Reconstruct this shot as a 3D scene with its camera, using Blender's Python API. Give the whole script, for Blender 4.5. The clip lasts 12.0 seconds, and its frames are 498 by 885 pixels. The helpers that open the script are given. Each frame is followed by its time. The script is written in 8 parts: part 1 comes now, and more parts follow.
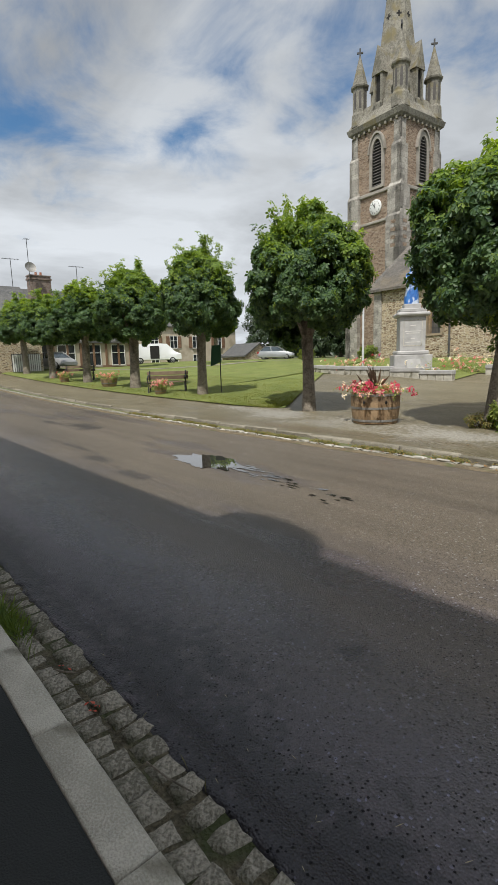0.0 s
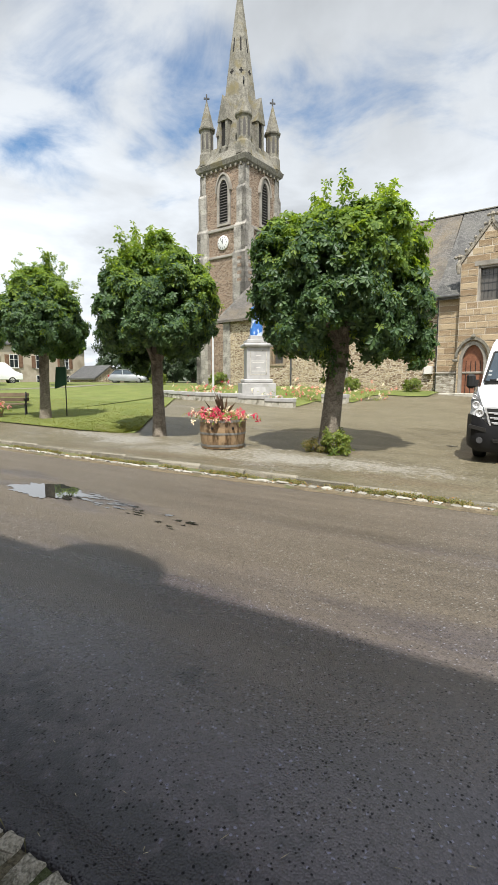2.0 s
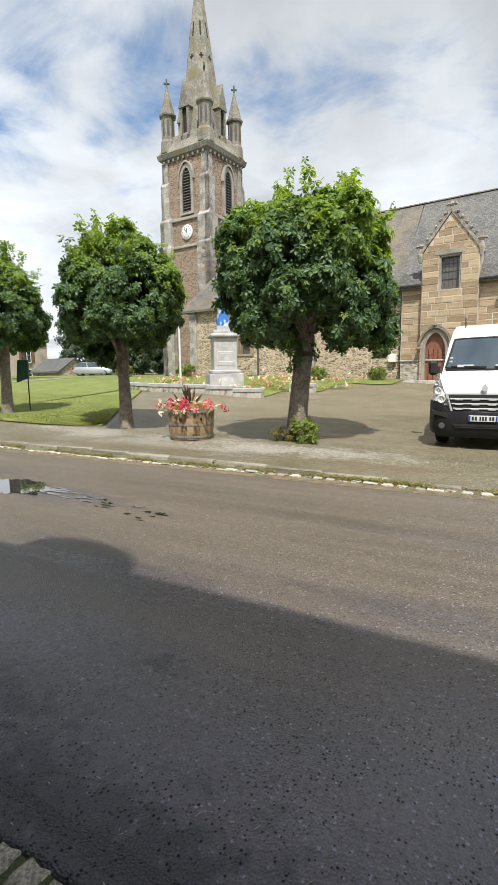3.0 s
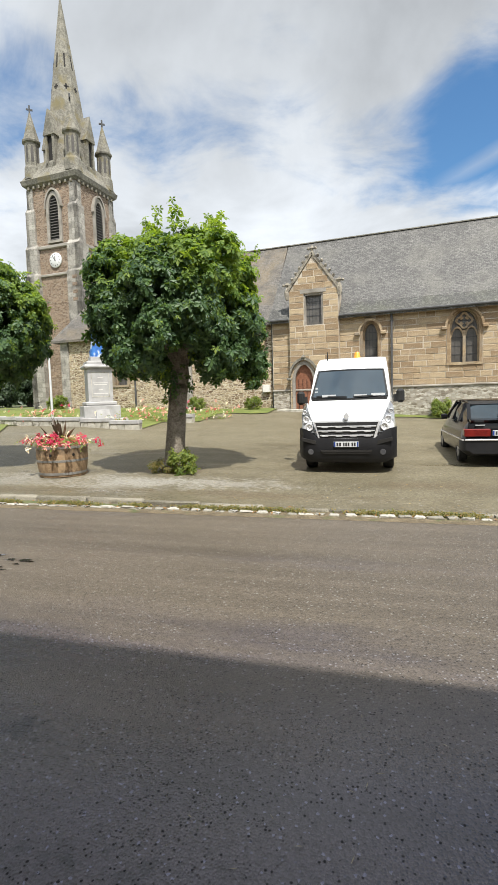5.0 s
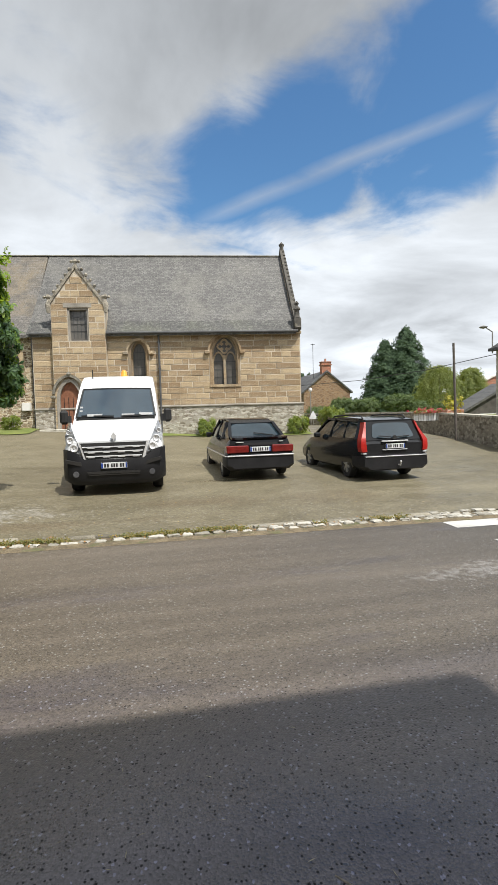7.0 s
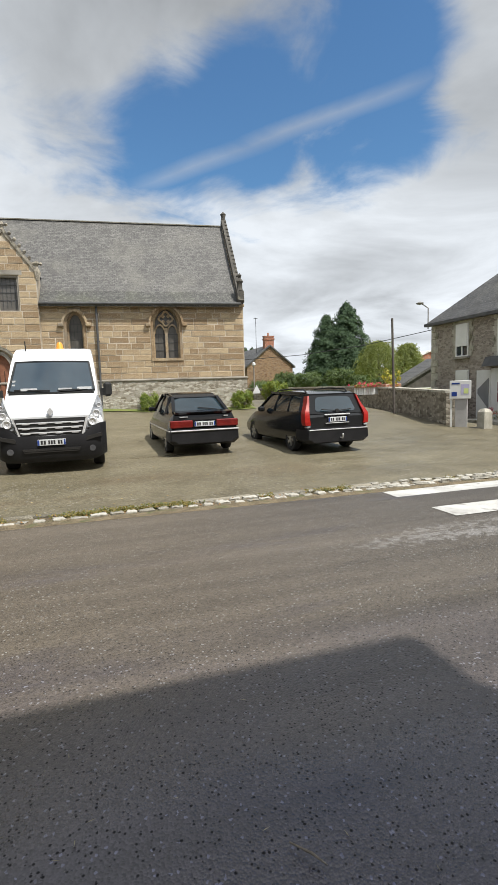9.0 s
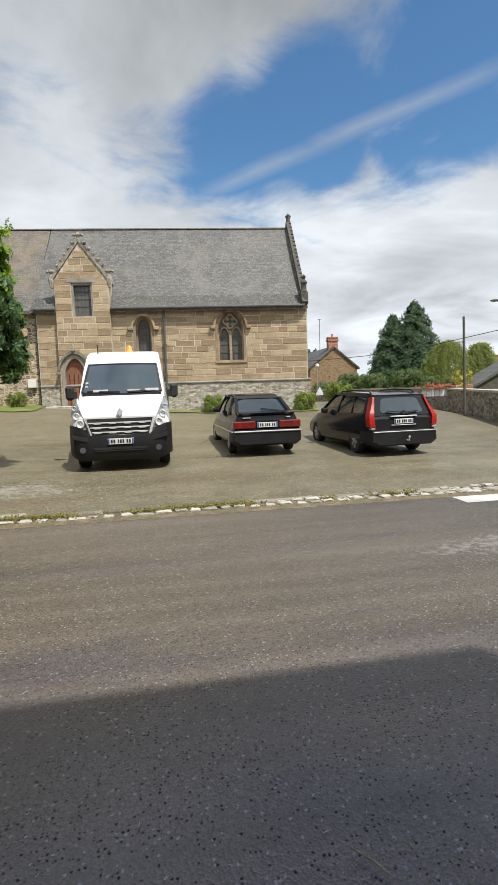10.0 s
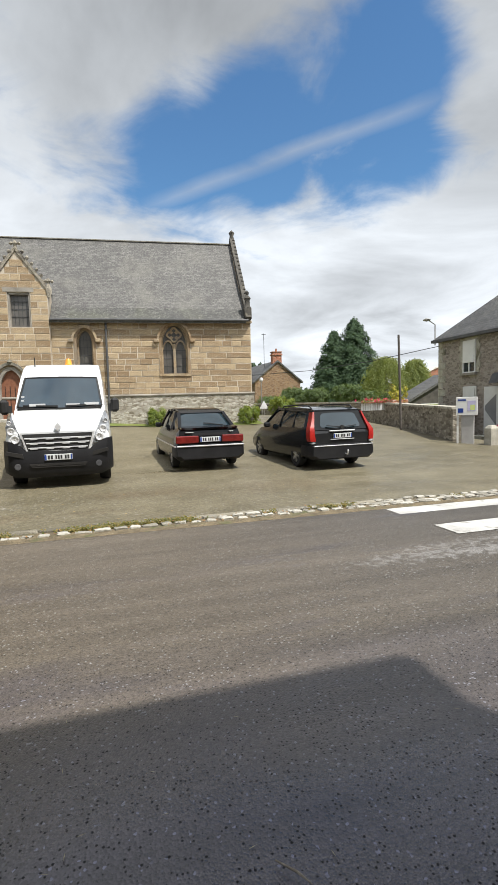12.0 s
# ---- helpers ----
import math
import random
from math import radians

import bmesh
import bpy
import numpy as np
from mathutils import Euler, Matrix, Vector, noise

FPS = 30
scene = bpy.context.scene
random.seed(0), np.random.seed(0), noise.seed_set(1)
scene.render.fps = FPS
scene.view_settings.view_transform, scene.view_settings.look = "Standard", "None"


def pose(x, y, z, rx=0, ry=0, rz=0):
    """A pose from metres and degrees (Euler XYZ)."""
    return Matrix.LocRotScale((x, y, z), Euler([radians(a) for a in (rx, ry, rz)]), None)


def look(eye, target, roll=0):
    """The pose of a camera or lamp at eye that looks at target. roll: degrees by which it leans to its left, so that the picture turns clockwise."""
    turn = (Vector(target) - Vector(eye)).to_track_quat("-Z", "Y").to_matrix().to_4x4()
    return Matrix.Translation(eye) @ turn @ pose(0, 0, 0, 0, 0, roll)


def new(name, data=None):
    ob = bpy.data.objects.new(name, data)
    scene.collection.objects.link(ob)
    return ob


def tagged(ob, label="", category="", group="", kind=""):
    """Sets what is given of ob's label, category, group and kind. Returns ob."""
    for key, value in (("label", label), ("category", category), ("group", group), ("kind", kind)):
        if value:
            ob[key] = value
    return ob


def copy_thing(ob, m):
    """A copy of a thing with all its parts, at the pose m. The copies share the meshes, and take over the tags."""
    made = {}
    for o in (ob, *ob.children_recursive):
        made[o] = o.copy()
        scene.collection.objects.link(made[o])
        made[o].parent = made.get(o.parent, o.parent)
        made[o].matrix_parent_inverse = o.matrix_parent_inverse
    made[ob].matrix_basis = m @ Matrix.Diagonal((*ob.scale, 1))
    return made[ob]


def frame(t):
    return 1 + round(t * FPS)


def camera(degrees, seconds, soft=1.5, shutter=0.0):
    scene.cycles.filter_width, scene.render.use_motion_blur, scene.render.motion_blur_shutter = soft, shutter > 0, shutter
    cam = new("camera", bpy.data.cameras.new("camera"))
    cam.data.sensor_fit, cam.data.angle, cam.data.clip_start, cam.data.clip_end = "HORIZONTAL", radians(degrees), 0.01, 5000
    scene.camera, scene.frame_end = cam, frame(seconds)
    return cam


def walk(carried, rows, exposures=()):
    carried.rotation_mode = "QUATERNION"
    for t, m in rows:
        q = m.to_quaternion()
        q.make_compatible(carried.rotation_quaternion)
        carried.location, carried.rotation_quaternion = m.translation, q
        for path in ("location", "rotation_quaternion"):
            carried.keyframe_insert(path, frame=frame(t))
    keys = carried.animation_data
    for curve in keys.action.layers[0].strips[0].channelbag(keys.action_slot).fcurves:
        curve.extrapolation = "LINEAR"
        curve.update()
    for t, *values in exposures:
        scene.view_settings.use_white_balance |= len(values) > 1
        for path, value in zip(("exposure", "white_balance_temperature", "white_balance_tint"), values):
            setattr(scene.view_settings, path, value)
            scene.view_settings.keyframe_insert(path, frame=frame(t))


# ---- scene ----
cam = camera(53.5, 12.0)
# seconds, eye x y z, then the three angles of pose()
ROWS = [
    (0.0, 0.033, -0.028, 1.570, 80.61, 1.65, 49.48),
    (0.5, 0.045, -0.024, 1.571, 80.59, 1.40, 46.93),
    (1.0, 0.067, -0.025, 1.582, 81.39, 0.59, 43.83),
    (1.5, 0.091, -0.012, 1.590, 82.53, -0.26, 38.64),
    (2.0, 0.168, -0.017, 1.604, 83.18, -0.04, 32.81),
    (2.5, 0.193, -0.018, 1.596, 82.94, 0.47, 30.05),
    (4.3, 0.221, -0.079, 1.561, 79.72, 0.74, 26.50),
    (4.5, 0.238, -0.072, 1.582, 80.67, 0.74, 24.09),
    (5.0, 0.315, -0.029, 1.628, 85.21, 1.66, 15.46),
    (5.5, 0.342, 0.005, 1.644, 87.98, 2.46, 7.30),
    (6.0, 0.359, 0.076, 1.636, 87.70, 2.03, 1.50),
    (6.5, 0.386, 0.117, 1.634, 87.12, 1.74, -4.31),
    (7.0, 0.406, 0.168, 1.621, 86.71, 1.59, -10.43),
    (7.5, 0.404, 0.168, 1.622, 85.84, 2.09, -17.74),
    (7.7, 0.407, 0.189, 1.614, 84.99, 2.30, -20.23),
    (9.3, 0.405, 0.253, 1.592, 83.34, 1.88, -14.65),
    (9.5, 0.410, 0.254, 1.575, 83.21, 2.05, -12.80),
    (10.0, 0.394, 0.251, 1.580, 84.09, 1.80, -9.77),
    (10.5, 0.375, 0.240, 1.584, 85.03, 1.49, -6.47),
    (11.0, 0.360, 0.183, 1.601, 85.30, 1.70, -2.57),
    (11.5, 0.408, 0.110, 1.637, 85.24, 1.97, -5.53),
    (12.0, 0.456, 0.177, 1.628, 85.36, 1.53, -16.00),
]
walk(cam, [(t, pose(*row)) for t, *row in ROWS],
     exposures=[(0.0, -0.08), (0.2, 0.42), (0.5, 0.54), (1.0, 0.5), (2.0, 0.42), (5.0, 0.45), (5.5, 0.36), (6.0, 0.28), (7.0, 0.31), (9.5, 0.19), (10.5, 0.28), (11.5, 0.4), (12.0, 0.32)])
# openings of blue in the cloud deck: direction, inner and outer angle, depth
GAPS = [((0.38, 0.79, 0.48), 3, 14, 0.30), ((0.20, 0.87, 0.44), 2, 11, 0.24), ((0.53, 0.71, 0.46), 2, 8, 0.12), ((-0.84, 0.30, 0.46), 2, 8, 0.05), ((-0.75, 0.56, 0.35), 1, 6, 0.12), ((-0.6, 0.6, 0.53), 3, 12, 0.13), ((0.0, 0.0, 1.0), 4, 30, 0.16), ((0.25, 0.73, 0.64), 2, 11, -0.2), ((0.6, 0.62, 0.5), 2, 9, -0.12), ((-0.62, 0.68, 0.36), 1, 5, 0.14), ((-0.52, 0.66, 0.46), 2, 7, 0.12)]

# ---- light ----
SUN_TO = Vector((0.30, -0.47, 0.95)).normalized()
world = bpy.data.worlds.new("sky")
scene.world = world
world.use_nodes = True
wn, wl = world.node_tree.nodes, world.node_tree.links
wn.clear()


def wnode(kind, **values):
    n = wn.new(kind)
    for k, v in values.items():
        n.inputs[k].default_value = v
    return n


def wmath(op, a, b=None, c=None, clamp=False):
    n = wn.new("ShaderNodeMath")
    n.operation, n.use_clamp = op, clamp
    for i, v in enumerate((a, b, c)):
        if v is None:
            continue
        if isinstance(v, (int, float)):
            n.inputs[i].default_value = v
        else:
            wl.new(v, n.inputs[i])
    return n.outputs[0]


sky = wn.new("ShaderNodeTexSky")
sky.sky_type, sky.sun_disc = "NISHITA", False
sky.sun_elevation = math.asin(SUN_TO.z)
sky.sun_rotation = math.atan2(SUN_TO.x, SUN_TO.y)
sky.air_density, sky.dust_density = 1.3, 0.3
coord = wn.new("ShaderNodeTexCoord")
sepd = wn.new("ShaderNodeSeparateXYZ")
wl.new(coord.outputs["Generated"], sepd.inputs[0])
# the cloud deck is a flat layer: directions are projected on it
up = wmath("ADD", wmath("MAXIMUM", sepd.outputs[2], 0.0), 0.16)
flat = wn.new("ShaderNodeCombineXYZ")
wl.new(wmath("DIVIDE", sepd.outputs[0], up), flat.inputs[0])
wl.new(wmath("DIVIDE", sepd.outputs[1], up), flat.inputs[1])


def cloud_noise(scale, detail, rough, warp, offset):
    m = wn.new("ShaderNodeMapping")
    m.inputs["Location"].default_value = offset
    wl.new(flat.outputs[0], m.inputs[0])
    n = wnode("ShaderNodeTexNoise", Scale=scale, Detail=detail, Roughness=rough, Distortion=warp)
    wl.new(m.outputs[0], n.inputs["Vector"])
    return n.outputs["Fac"]


def toward(direction, inner, outer):
    """1 near a direction of the sky, 0 away from it."""
    d = Vector(direction).normalized()
    dot = wn.new("ShaderNodeVectorMath")
    dot.operation = "DOT_PRODUCT"
    wl.new(coord.outputs["Generated"], dot.inputs[0])
    dot.inputs[1].default_value = d
    r = wnode("ShaderNodeMapRange")
    r.interpolation_type = "SMOOTHSTEP"
    r.inputs["From Min"].default_value, r.inputs["From Max"].default_value = math.cos(radians(outer)), math.cos(radians(inner))
    wl.new(dot.outputs["Value"], r.inputs["Value"])
    return r.outputs[0]


big = cloud_noise(0.75, 8, 0.52, 0.25, (3.1, 1.7, 0))
fine = cloud_noise(2.6, 10, 0.6, 0.5, (0.4, 6.2, 0))
streak_map = wn.new("ShaderNodeMapping")
streak_map.inputs["Rotation"].default_value = (0, 0, radians(24))
streak_map.inputs["Scale"].default_value = (0.5, 4.2, 1)
wl.new(flat.outputs[0], streak_map.inputs[0])
streak_tex = wnode("ShaderNodeTexNoise", Scale=0.8, Detail=6, Roughness=0.5, Distortion=0.2)
wl.new(streak_map.outputs[0], streak_tex.inputs["Vector"])
cover = wmath("ADD", wmath("MULTIPLY", big, 0.85), wmath("MULTIPLY", fine, 0.6))
gap = 0
for d, inner, outer, depth in GAPS:
    g = wmath("MULTIPLY", toward(d, inner, outer), depth)
    gap = g if gap == 0 else wmath("ADD", gap, g)
bank = wnode("ShaderNodeMapRange")
bank.interpolation_type = "SMOOTHSTEP"
bank.inputs["From Min"].default_value, bank.inputs["From Max"].default_value = 0.34, 0.1
bank.inputs["To Max"].default_value = 0.26
wl.new(sepd.outputs[2], bank.inputs["Value"])
cover = wmath("ADD", wmath("SUBTRACT", wmath("ADD", cover, -0.06), gap), bank.outputs[0])
# one long thin streak of ice cloud across the blue
s0, s1 = Vector((0.15, 0.914, 0.378)).normalized(), Vector((0.475, 0.748, 0.463)).normalized()
dotn = wn.new("ShaderNodeVectorMath")
dotn.operation = "DOT_PRODUCT"
wl.new(coord.outputs["Generated"], dotn.inputs[0])
dotn.inputs[1].default_value = s0.cross(s1).normalized()
off = wmath("ABSOLUTE", wmath("ADD", dotn.outputs["Value"], wmath("MULTIPLY", wmath("SUBTRACT", fine, 0.5), 0.016)))
line = wmath("SUBTRACT", 1.0, wmath("MULTIPLY", off, 52.0), clamp=True)
cover = wmath("ADD", cover, wmath("MULTIPLY", wmath("SUBTRACT", streak_tex.outputs["Fac"], 0.5), 0.16))
ramp = wnode("ShaderNodeMapRange")
ramp.interpolation_type = "SMOOTHSTEP"
ramp.inputs["From Min"].default_value, ramp.inputs["From Max"].default_value = 0.40, 0.66
wl.new(cover, ramp.inputs["Value"])
shade = wnode("ShaderNodeMapRange")
shade.inputs["From Min"].default_value, shade.inputs["From Max"].default_value = 0.38, 0.66
shade.inputs["To Min"].default_value, shade.inputs["To Max"].default_value = 1.0, 0.57
wl.new(cloud_noise(1.1, 7, 0.55, 0.4, (7.3, 2.2, 0)), shade.inputs["Value"])
low = wnode("ShaderNodeMapRange")
low.interpolation_type = "SMOOTHSTEP"
low.inputs["From Min"].default_value, low.inputs["From Max"].default_value = 0.05, 0.75
low.inputs["To Min"].default_value, low.inputs["To Max"].default_value = 1.14, 0.66
wl.new(sepd.outputs[2], low.inputs["Value"])
cloud = wn.new("ShaderNodeMixRGB")
cloud.blend_type = "MULTIPLY"
cloud.inputs[0].default_value = 1.0
cloud.inputs[1].default_value = (0.775, 0.82, 0.87, 1)
# thin cloud is brighter round the sun
glow = wmath("ADD", wmath("MULTIPLY", toward(SUN_TO, 5, 78), 1.5), 1.0)
wl.new(wmath("MULTIPLY", wmath("MULTIPLY", shade.outputs[0], low.outputs[0]), glow), cloud.inputs[2])
dim = wn.new("ShaderNodeMixRGB")
dim.blend_type = "MULTIPLY"
dim.inputs[0].default_value = 1.0
wl.new(sky.outputs[0], dim.inputs[1])
dim.inputs[2].default_value = (0.06, 0.09, 0.113, 1)
mixed = wn.new("ShaderNodeMixRGB")
wisp = wmath("MULTIPLY", wmath("MULTIPLY", line, toward(s0 + s1, 8, 19)), wmath("ADD", fine, 0.1))
wl.new(wmath("MAXIMUM", ramp.outputs[0], wmath("MULTIPLY", wisp, 0.62)), mixed.inputs[0])
wl.new(dim.outputs[0], mixed.inputs[1])
wl.new(cloud.outputs[0], mixed.inputs[2])
back = wn.new("ShaderNodeBackground")
wl.new(mixed.outputs[0], back.inputs[0])
back.inputs[1].default_value = 0.95
wout = wn.new("ShaderNodeOutputWorld")
wl.new(back.outputs[0], wout.inputs[0])

sun = new("sun", bpy.data.lights.new("sun", "SUN"))
sun.data.energy, sun.data.angle, sun.data.color = 4.7, radians(0.6), (1.0, 0.96, 0.885)
sun.matrix_world = look(SUN_TO * 50, (0, 0, 0))


# ---- materials ----
def material(name, a, b, rough=0.8, scale=3.0, bump=0.3, fine=60.0, metal=0.0, spread=0.25, stain=None, stain_scale=0.6, stain_at=(0.55, 0.7), by_object=0.0, rough_to=None, spec=0.5, coat=0.0, stretch=None):
    """Two colours mixed by a broad and a fine noise, optional stains of a third, bump of the fine grain."""
    m = bpy.data.materials.new(name)
    m.use_nodes = True
    n, l = m.node_tree.nodes, m.node_tree.links
    p = n["Principled BSDF"]
    p.inputs["Metallic"].default_value = metal
    p.inputs["Roughness"].default_value = rough
    p.inputs["Specular IOR Level"].default_value = spec
    p.inputs["Coat Weight"].default_value = coat
    p.inputs["Coat Roughness"].default_value = 0.05
    tc = n.new("ShaderNodeTexCoord")
    t1, t2 = n.new("ShaderNodeTexNoise"), n.new("ShaderNodeTexNoise")
    for t, s, d in ((t1, scale, 5), (t2, fine, 3)):
        t.inputs["Scale"].default_value, t.inputs["Detail"].default_value = s, d
        l.new(tc.outputs["Object"], t.inputs["Vector"])
    add = n.new("ShaderNodeMath")
    add.operation = "ADD"
    l.new(t1.outputs["Fac"], add.inputs[0])
    mul = n.new("ShaderNodeMath")
    mul.operation = "MULTIPLY_ADD"
    mul.inputs[1].default_value, mul.inputs[2].default_value = spread * 2, -spread
    l.new(t2.outputs["Fac"], mul.inputs[0])
    l.new(mul.outputs[0], add.inputs[1])
    fac = add.outputs[0]
    if by_object:
        oi = n.new("ShaderNodeObjectInfo")
        mo = n.new("ShaderNodeMath")
        mo.operation = "MULTIPLY_ADD"
        mo.inputs[1].default_value, mo.inputs[2].default_value = by_object, -by_object / 2
        l.new(oi.outputs["Random"], mo.inputs[0])
        a2 = n.new("ShaderNodeMath")
        a2.operation = "ADD"
        l.new(fac, a2.inputs[0])
        l.new(mo.outputs[0], a2.inputs[1])
        fac = a2.outputs[0]
    mr = n.new("ShaderNodeMapRange")
    mr.inputs["From Min"].default_value, mr.inputs["From Max"].default_value = 0.3, 0.7
    l.new(fac, mr.inputs["Value"])
    mix = n.new("ShaderNodeMixRGB")
    mix.inputs[1].default_value, mix.inputs[2].default_value = (*a, 1), (*b, 1)
    l.new(mr.outputs[0], mix.inputs[0])
    colour = mix.outputs[0]
    if stain:
        t3 = n.new("ShaderNodeTexNoise")
        t3.inputs["Scale"].default_value, t3.inputs["Detail"].default_value, t3.inputs["Distortion"].default_value = stain_scale, 6, 0.4
        if stretch:
            ms = n.new("ShaderNodeMapping")
            ms.inputs["Scale"].default_value = stretch
            l.new(tc.outputs["Object"], ms.inputs[0])
            l.new(ms.outputs[0], t3.inputs["Vector"])
        else:
            l.new(tc.outputs["Object"], t3.inputs["Vector"])
        sr = n.new("ShaderNodeMapRange")
        sr.inputs["From Min"].default_value, sr.inputs["From Max"].default_value = stain_at
        l.new(t3.outputs["Fac"], sr.inputs["Value"])
        m2 = n.new("ShaderNodeMixRGB")
        l.new(sr.outputs[0], m2.inputs[0])
        l.new(colour, m2.inputs[1])
        m2.inputs[2].default_value = (*stain, 1)
        colour = m2.outputs[0]
        if rough_to is not None:
            rr = n.new("ShaderNodeMapRange")
            rr.inputs["To Min"].default_value, rr.inputs["To Max"].default_value = rough, rough_to
            l.new(sr.outputs[0], rr.inputs["Value"])
            l.new(rr.outputs[0], p.inputs["Roughness"])
    l.new(colour, p.inputs["Base Color"])
    if bump:
        bp = n.new("ShaderNodeBump")
        bp.inputs["Strength"].default_value, bp.inputs["Distance"].default_value = bump, 0.02
        l.new(add.outputs[0], bp.inputs["Height"])
        l.new(bp.outputs[0], p.inputs["Normal"])
    return m


def masonry(name, stone_a, stone_b, mortar, size, rough=0.9, wobble=0.35, flatten=2.0, joint=0.08, bump=0.8):
    """Irregular stones: stretched Voronoi cells, each with its own tone, and recessed joints."""
    m = bpy.data.materials.new(name)
    m.use_nodes = True
    n, l = m.node_tree.nodes, m.node_tree.links
    p = n["Principled BSDF"]
    p.inputs["Roughness"].default_value = rough
    tc = n.new("ShaderNodeTexCoord")
    mp = n.new("ShaderNodeMapping")
    mp.inputs["Scale"].default_value = (1, 1, flatten)
    l.new(tc.outputs["Object"], mp.inputs[0])
    nz = n.new("ShaderNodeTexNoise")
    nz.inputs["Scale"].default_value = 2.5
    l.new(tc.outputs["Object"], nz.inputs["Vector"])
    av = n.new("ShaderNodeMixRGB")
    av.blend_type = "ADD"
    av.inputs[0].default_value = wobble * size
    l.new(mp.outputs[0], av.inputs[1])
    l.new(nz.outputs["Color"], av.inputs[2])
    v1, v2 = n.new("ShaderNodeTexVoronoi"), n.new("ShaderNodeTexVoronoi")
    v2.feature = "DISTANCE_TO_EDGE"
    for v in (v1, v2):
        v.inputs["Scale"].default_value = 1 / size
        l.new(av.outputs[0], v.inputs["Vector"])
    rgb = n.new("ShaderNodeSeparateColor")
    l.new(v1.outputs["Color"], rgb.inputs[0])
    mix = n.new("ShaderNodeMixRGB")
    mix.inputs[1].default_value, mix.inputs[2].default_value = (*stone_a, 1), (*stone_b, 1)
    l.new(rgb.outputs[0], mix.inputs[0])
    gr = n.new("ShaderNodeTexNoise")
    gr.inputs["Scale"].default_value, gr.inputs["Detail"].default_value = 14, 5
    l.new(tc.outputs["Object"], gr.inputs["Vector"])
    gm = n.new("ShaderNodeMapRange")
    gm.inputs["To Min"].default_value, gm.inputs["To Max"].default_value = 0.72, 1.2
    l.new(gr.outputs["Fac"], gm.inputs["Value"])
    mul = n.new("ShaderNodeMixRGB")
    mul.blend_type = "MULTIPLY"
    mul.inputs[0].default_value = 1
    l.new(mix.outputs[0], mul.inputs[1])
    l.new(gm.outputs[0], mul.inputs[2])
    jr = n.new("ShaderNodeMapRange")
    jr.inputs["From Min"].default_value, jr.inputs["From Max"].default_value = joint * 0.4, joint
    l.new(v2.outputs["Distance"], jr.inputs["Value"])
    jm = n.new("ShaderNodeMixRGB")
    l.new(jr.outputs[0], jm.inputs[0])
    jm.inputs[1].default_value = (*mortar, 1)
    l.new(mul.outputs[0], jm.inputs[2])
    l.new(jm.outputs[0], p.inputs["Base Color"])
    bp = n.new("ShaderNodeBump")
    bp.inputs["Strength"].default_value, bp.inputs["Distance"].default_value = bump, 0.03
    l.new(jr.outputs[0], bp.inputs["Height"])
    l.new(bp.outputs[0], p.inputs["Normal"])
    return m


def slates(name, a, b, lichen, w=0.22, h=0.11):
    m = bpy.data.materials.new(name)
    m.use_nodes = True
    n, l = m.node_tree.nodes, m.node_tree.links
    p = n["Principled BSDF"]
    p.inputs["Roughness"].default_value = 0.62
    tc = n.new("ShaderNodeTexCoord")
    sp, cb = n.new("ShaderNodeSeparateXYZ"), n.new("ShaderNodeCombineXYZ")
    l.new(tc.outputs["Object"], sp.inputs[0])
    l.new(sp.outputs[0], cb.inputs[0])
    l.new(sp.outputs[2], cb.inputs[1])
    br = n.new("ShaderNodeTexBrick")
    br.inputs["Scale"].default_value = 1
    br.inputs["Brick Width"].default_value, br.inputs["Row Height"].default_value = w, h
    br.inputs["Mortar Size"].default_value, br.inputs["Mortar Smooth"].default_value = 0.008, 0.3
    br.inputs["Color1"].default_value, br.inputs["Color2"].default_value = (*a, 1), (*b, 1)
    br.inputs["Mortar"].default_value = (a[0] * 0.45, a[1] * 0.45, a[2] * 0.45, 1)
    l.new(cb.outputs[0], br.inputs["Vector"])
    last = br.outputs["Color"]
    for s, d, lo, hi, c, amount in ((0.5, 6, 0.5, 0.68, lichen, 0.75), (9.0, 6, 0.5, 0.66, (0.2, 0.195, 0.175), 0.5), (1.7, 7, 0.5, 0.66, (0.05, 0.048, 0.045), 0.55), (26.0, 4, 0.56, 0.68, (0.26, 0.25, 0.225), 0.5), (17.0, 4, 0.56, 0.66, (0.035, 0.034, 0.032), 0.6)):
        t = n.new("ShaderNodeTexNoise")
        t.inputs["Scale"].default_value, t.inputs["Detail"].default_value = s, d
        l.new(tc.outputs["Object"], t.inputs["Vector"])
        r = n.new("ShaderNodeMapRange")
        r.inputs["From Min"].default_value, r.inputs["From Max"].default_value, r.inputs["To Max"].default_value = lo, hi, amount
        l.new(t.outputs["Fac"], r.inputs["Value"])
        mx = n.new("ShaderNodeMixRGB")
        l.new(r.outputs[0], mx.inputs[0])
        l.new(last, mx.inputs[1])
        mx.inputs[2].default_value = (*c, 1)
        last = mx.outputs[0]
    l.new(last, p.inputs["Base Color"])
    bp = n.new("ShaderNodeBump")
    bp.inputs["Strength"].default_value, bp.inputs["Distance"].default_value = 0.5, 0.02
    l.new(br.outputs["Fac"], bp.inputs["Height"])
    bp.invert = True
    l.new(bp.outputs[0], p.inputs["Normal"])
    return m


def glass(name, tint, rough=0.03):
    """Dark window glass: a glossy skin over a dim interior."""
    return material(name, tint, tuple(c * 1.6 + 0.004 for c in tint), rough=rough, scale=1.2, bump=0.02, fine=6, spec=0.8)


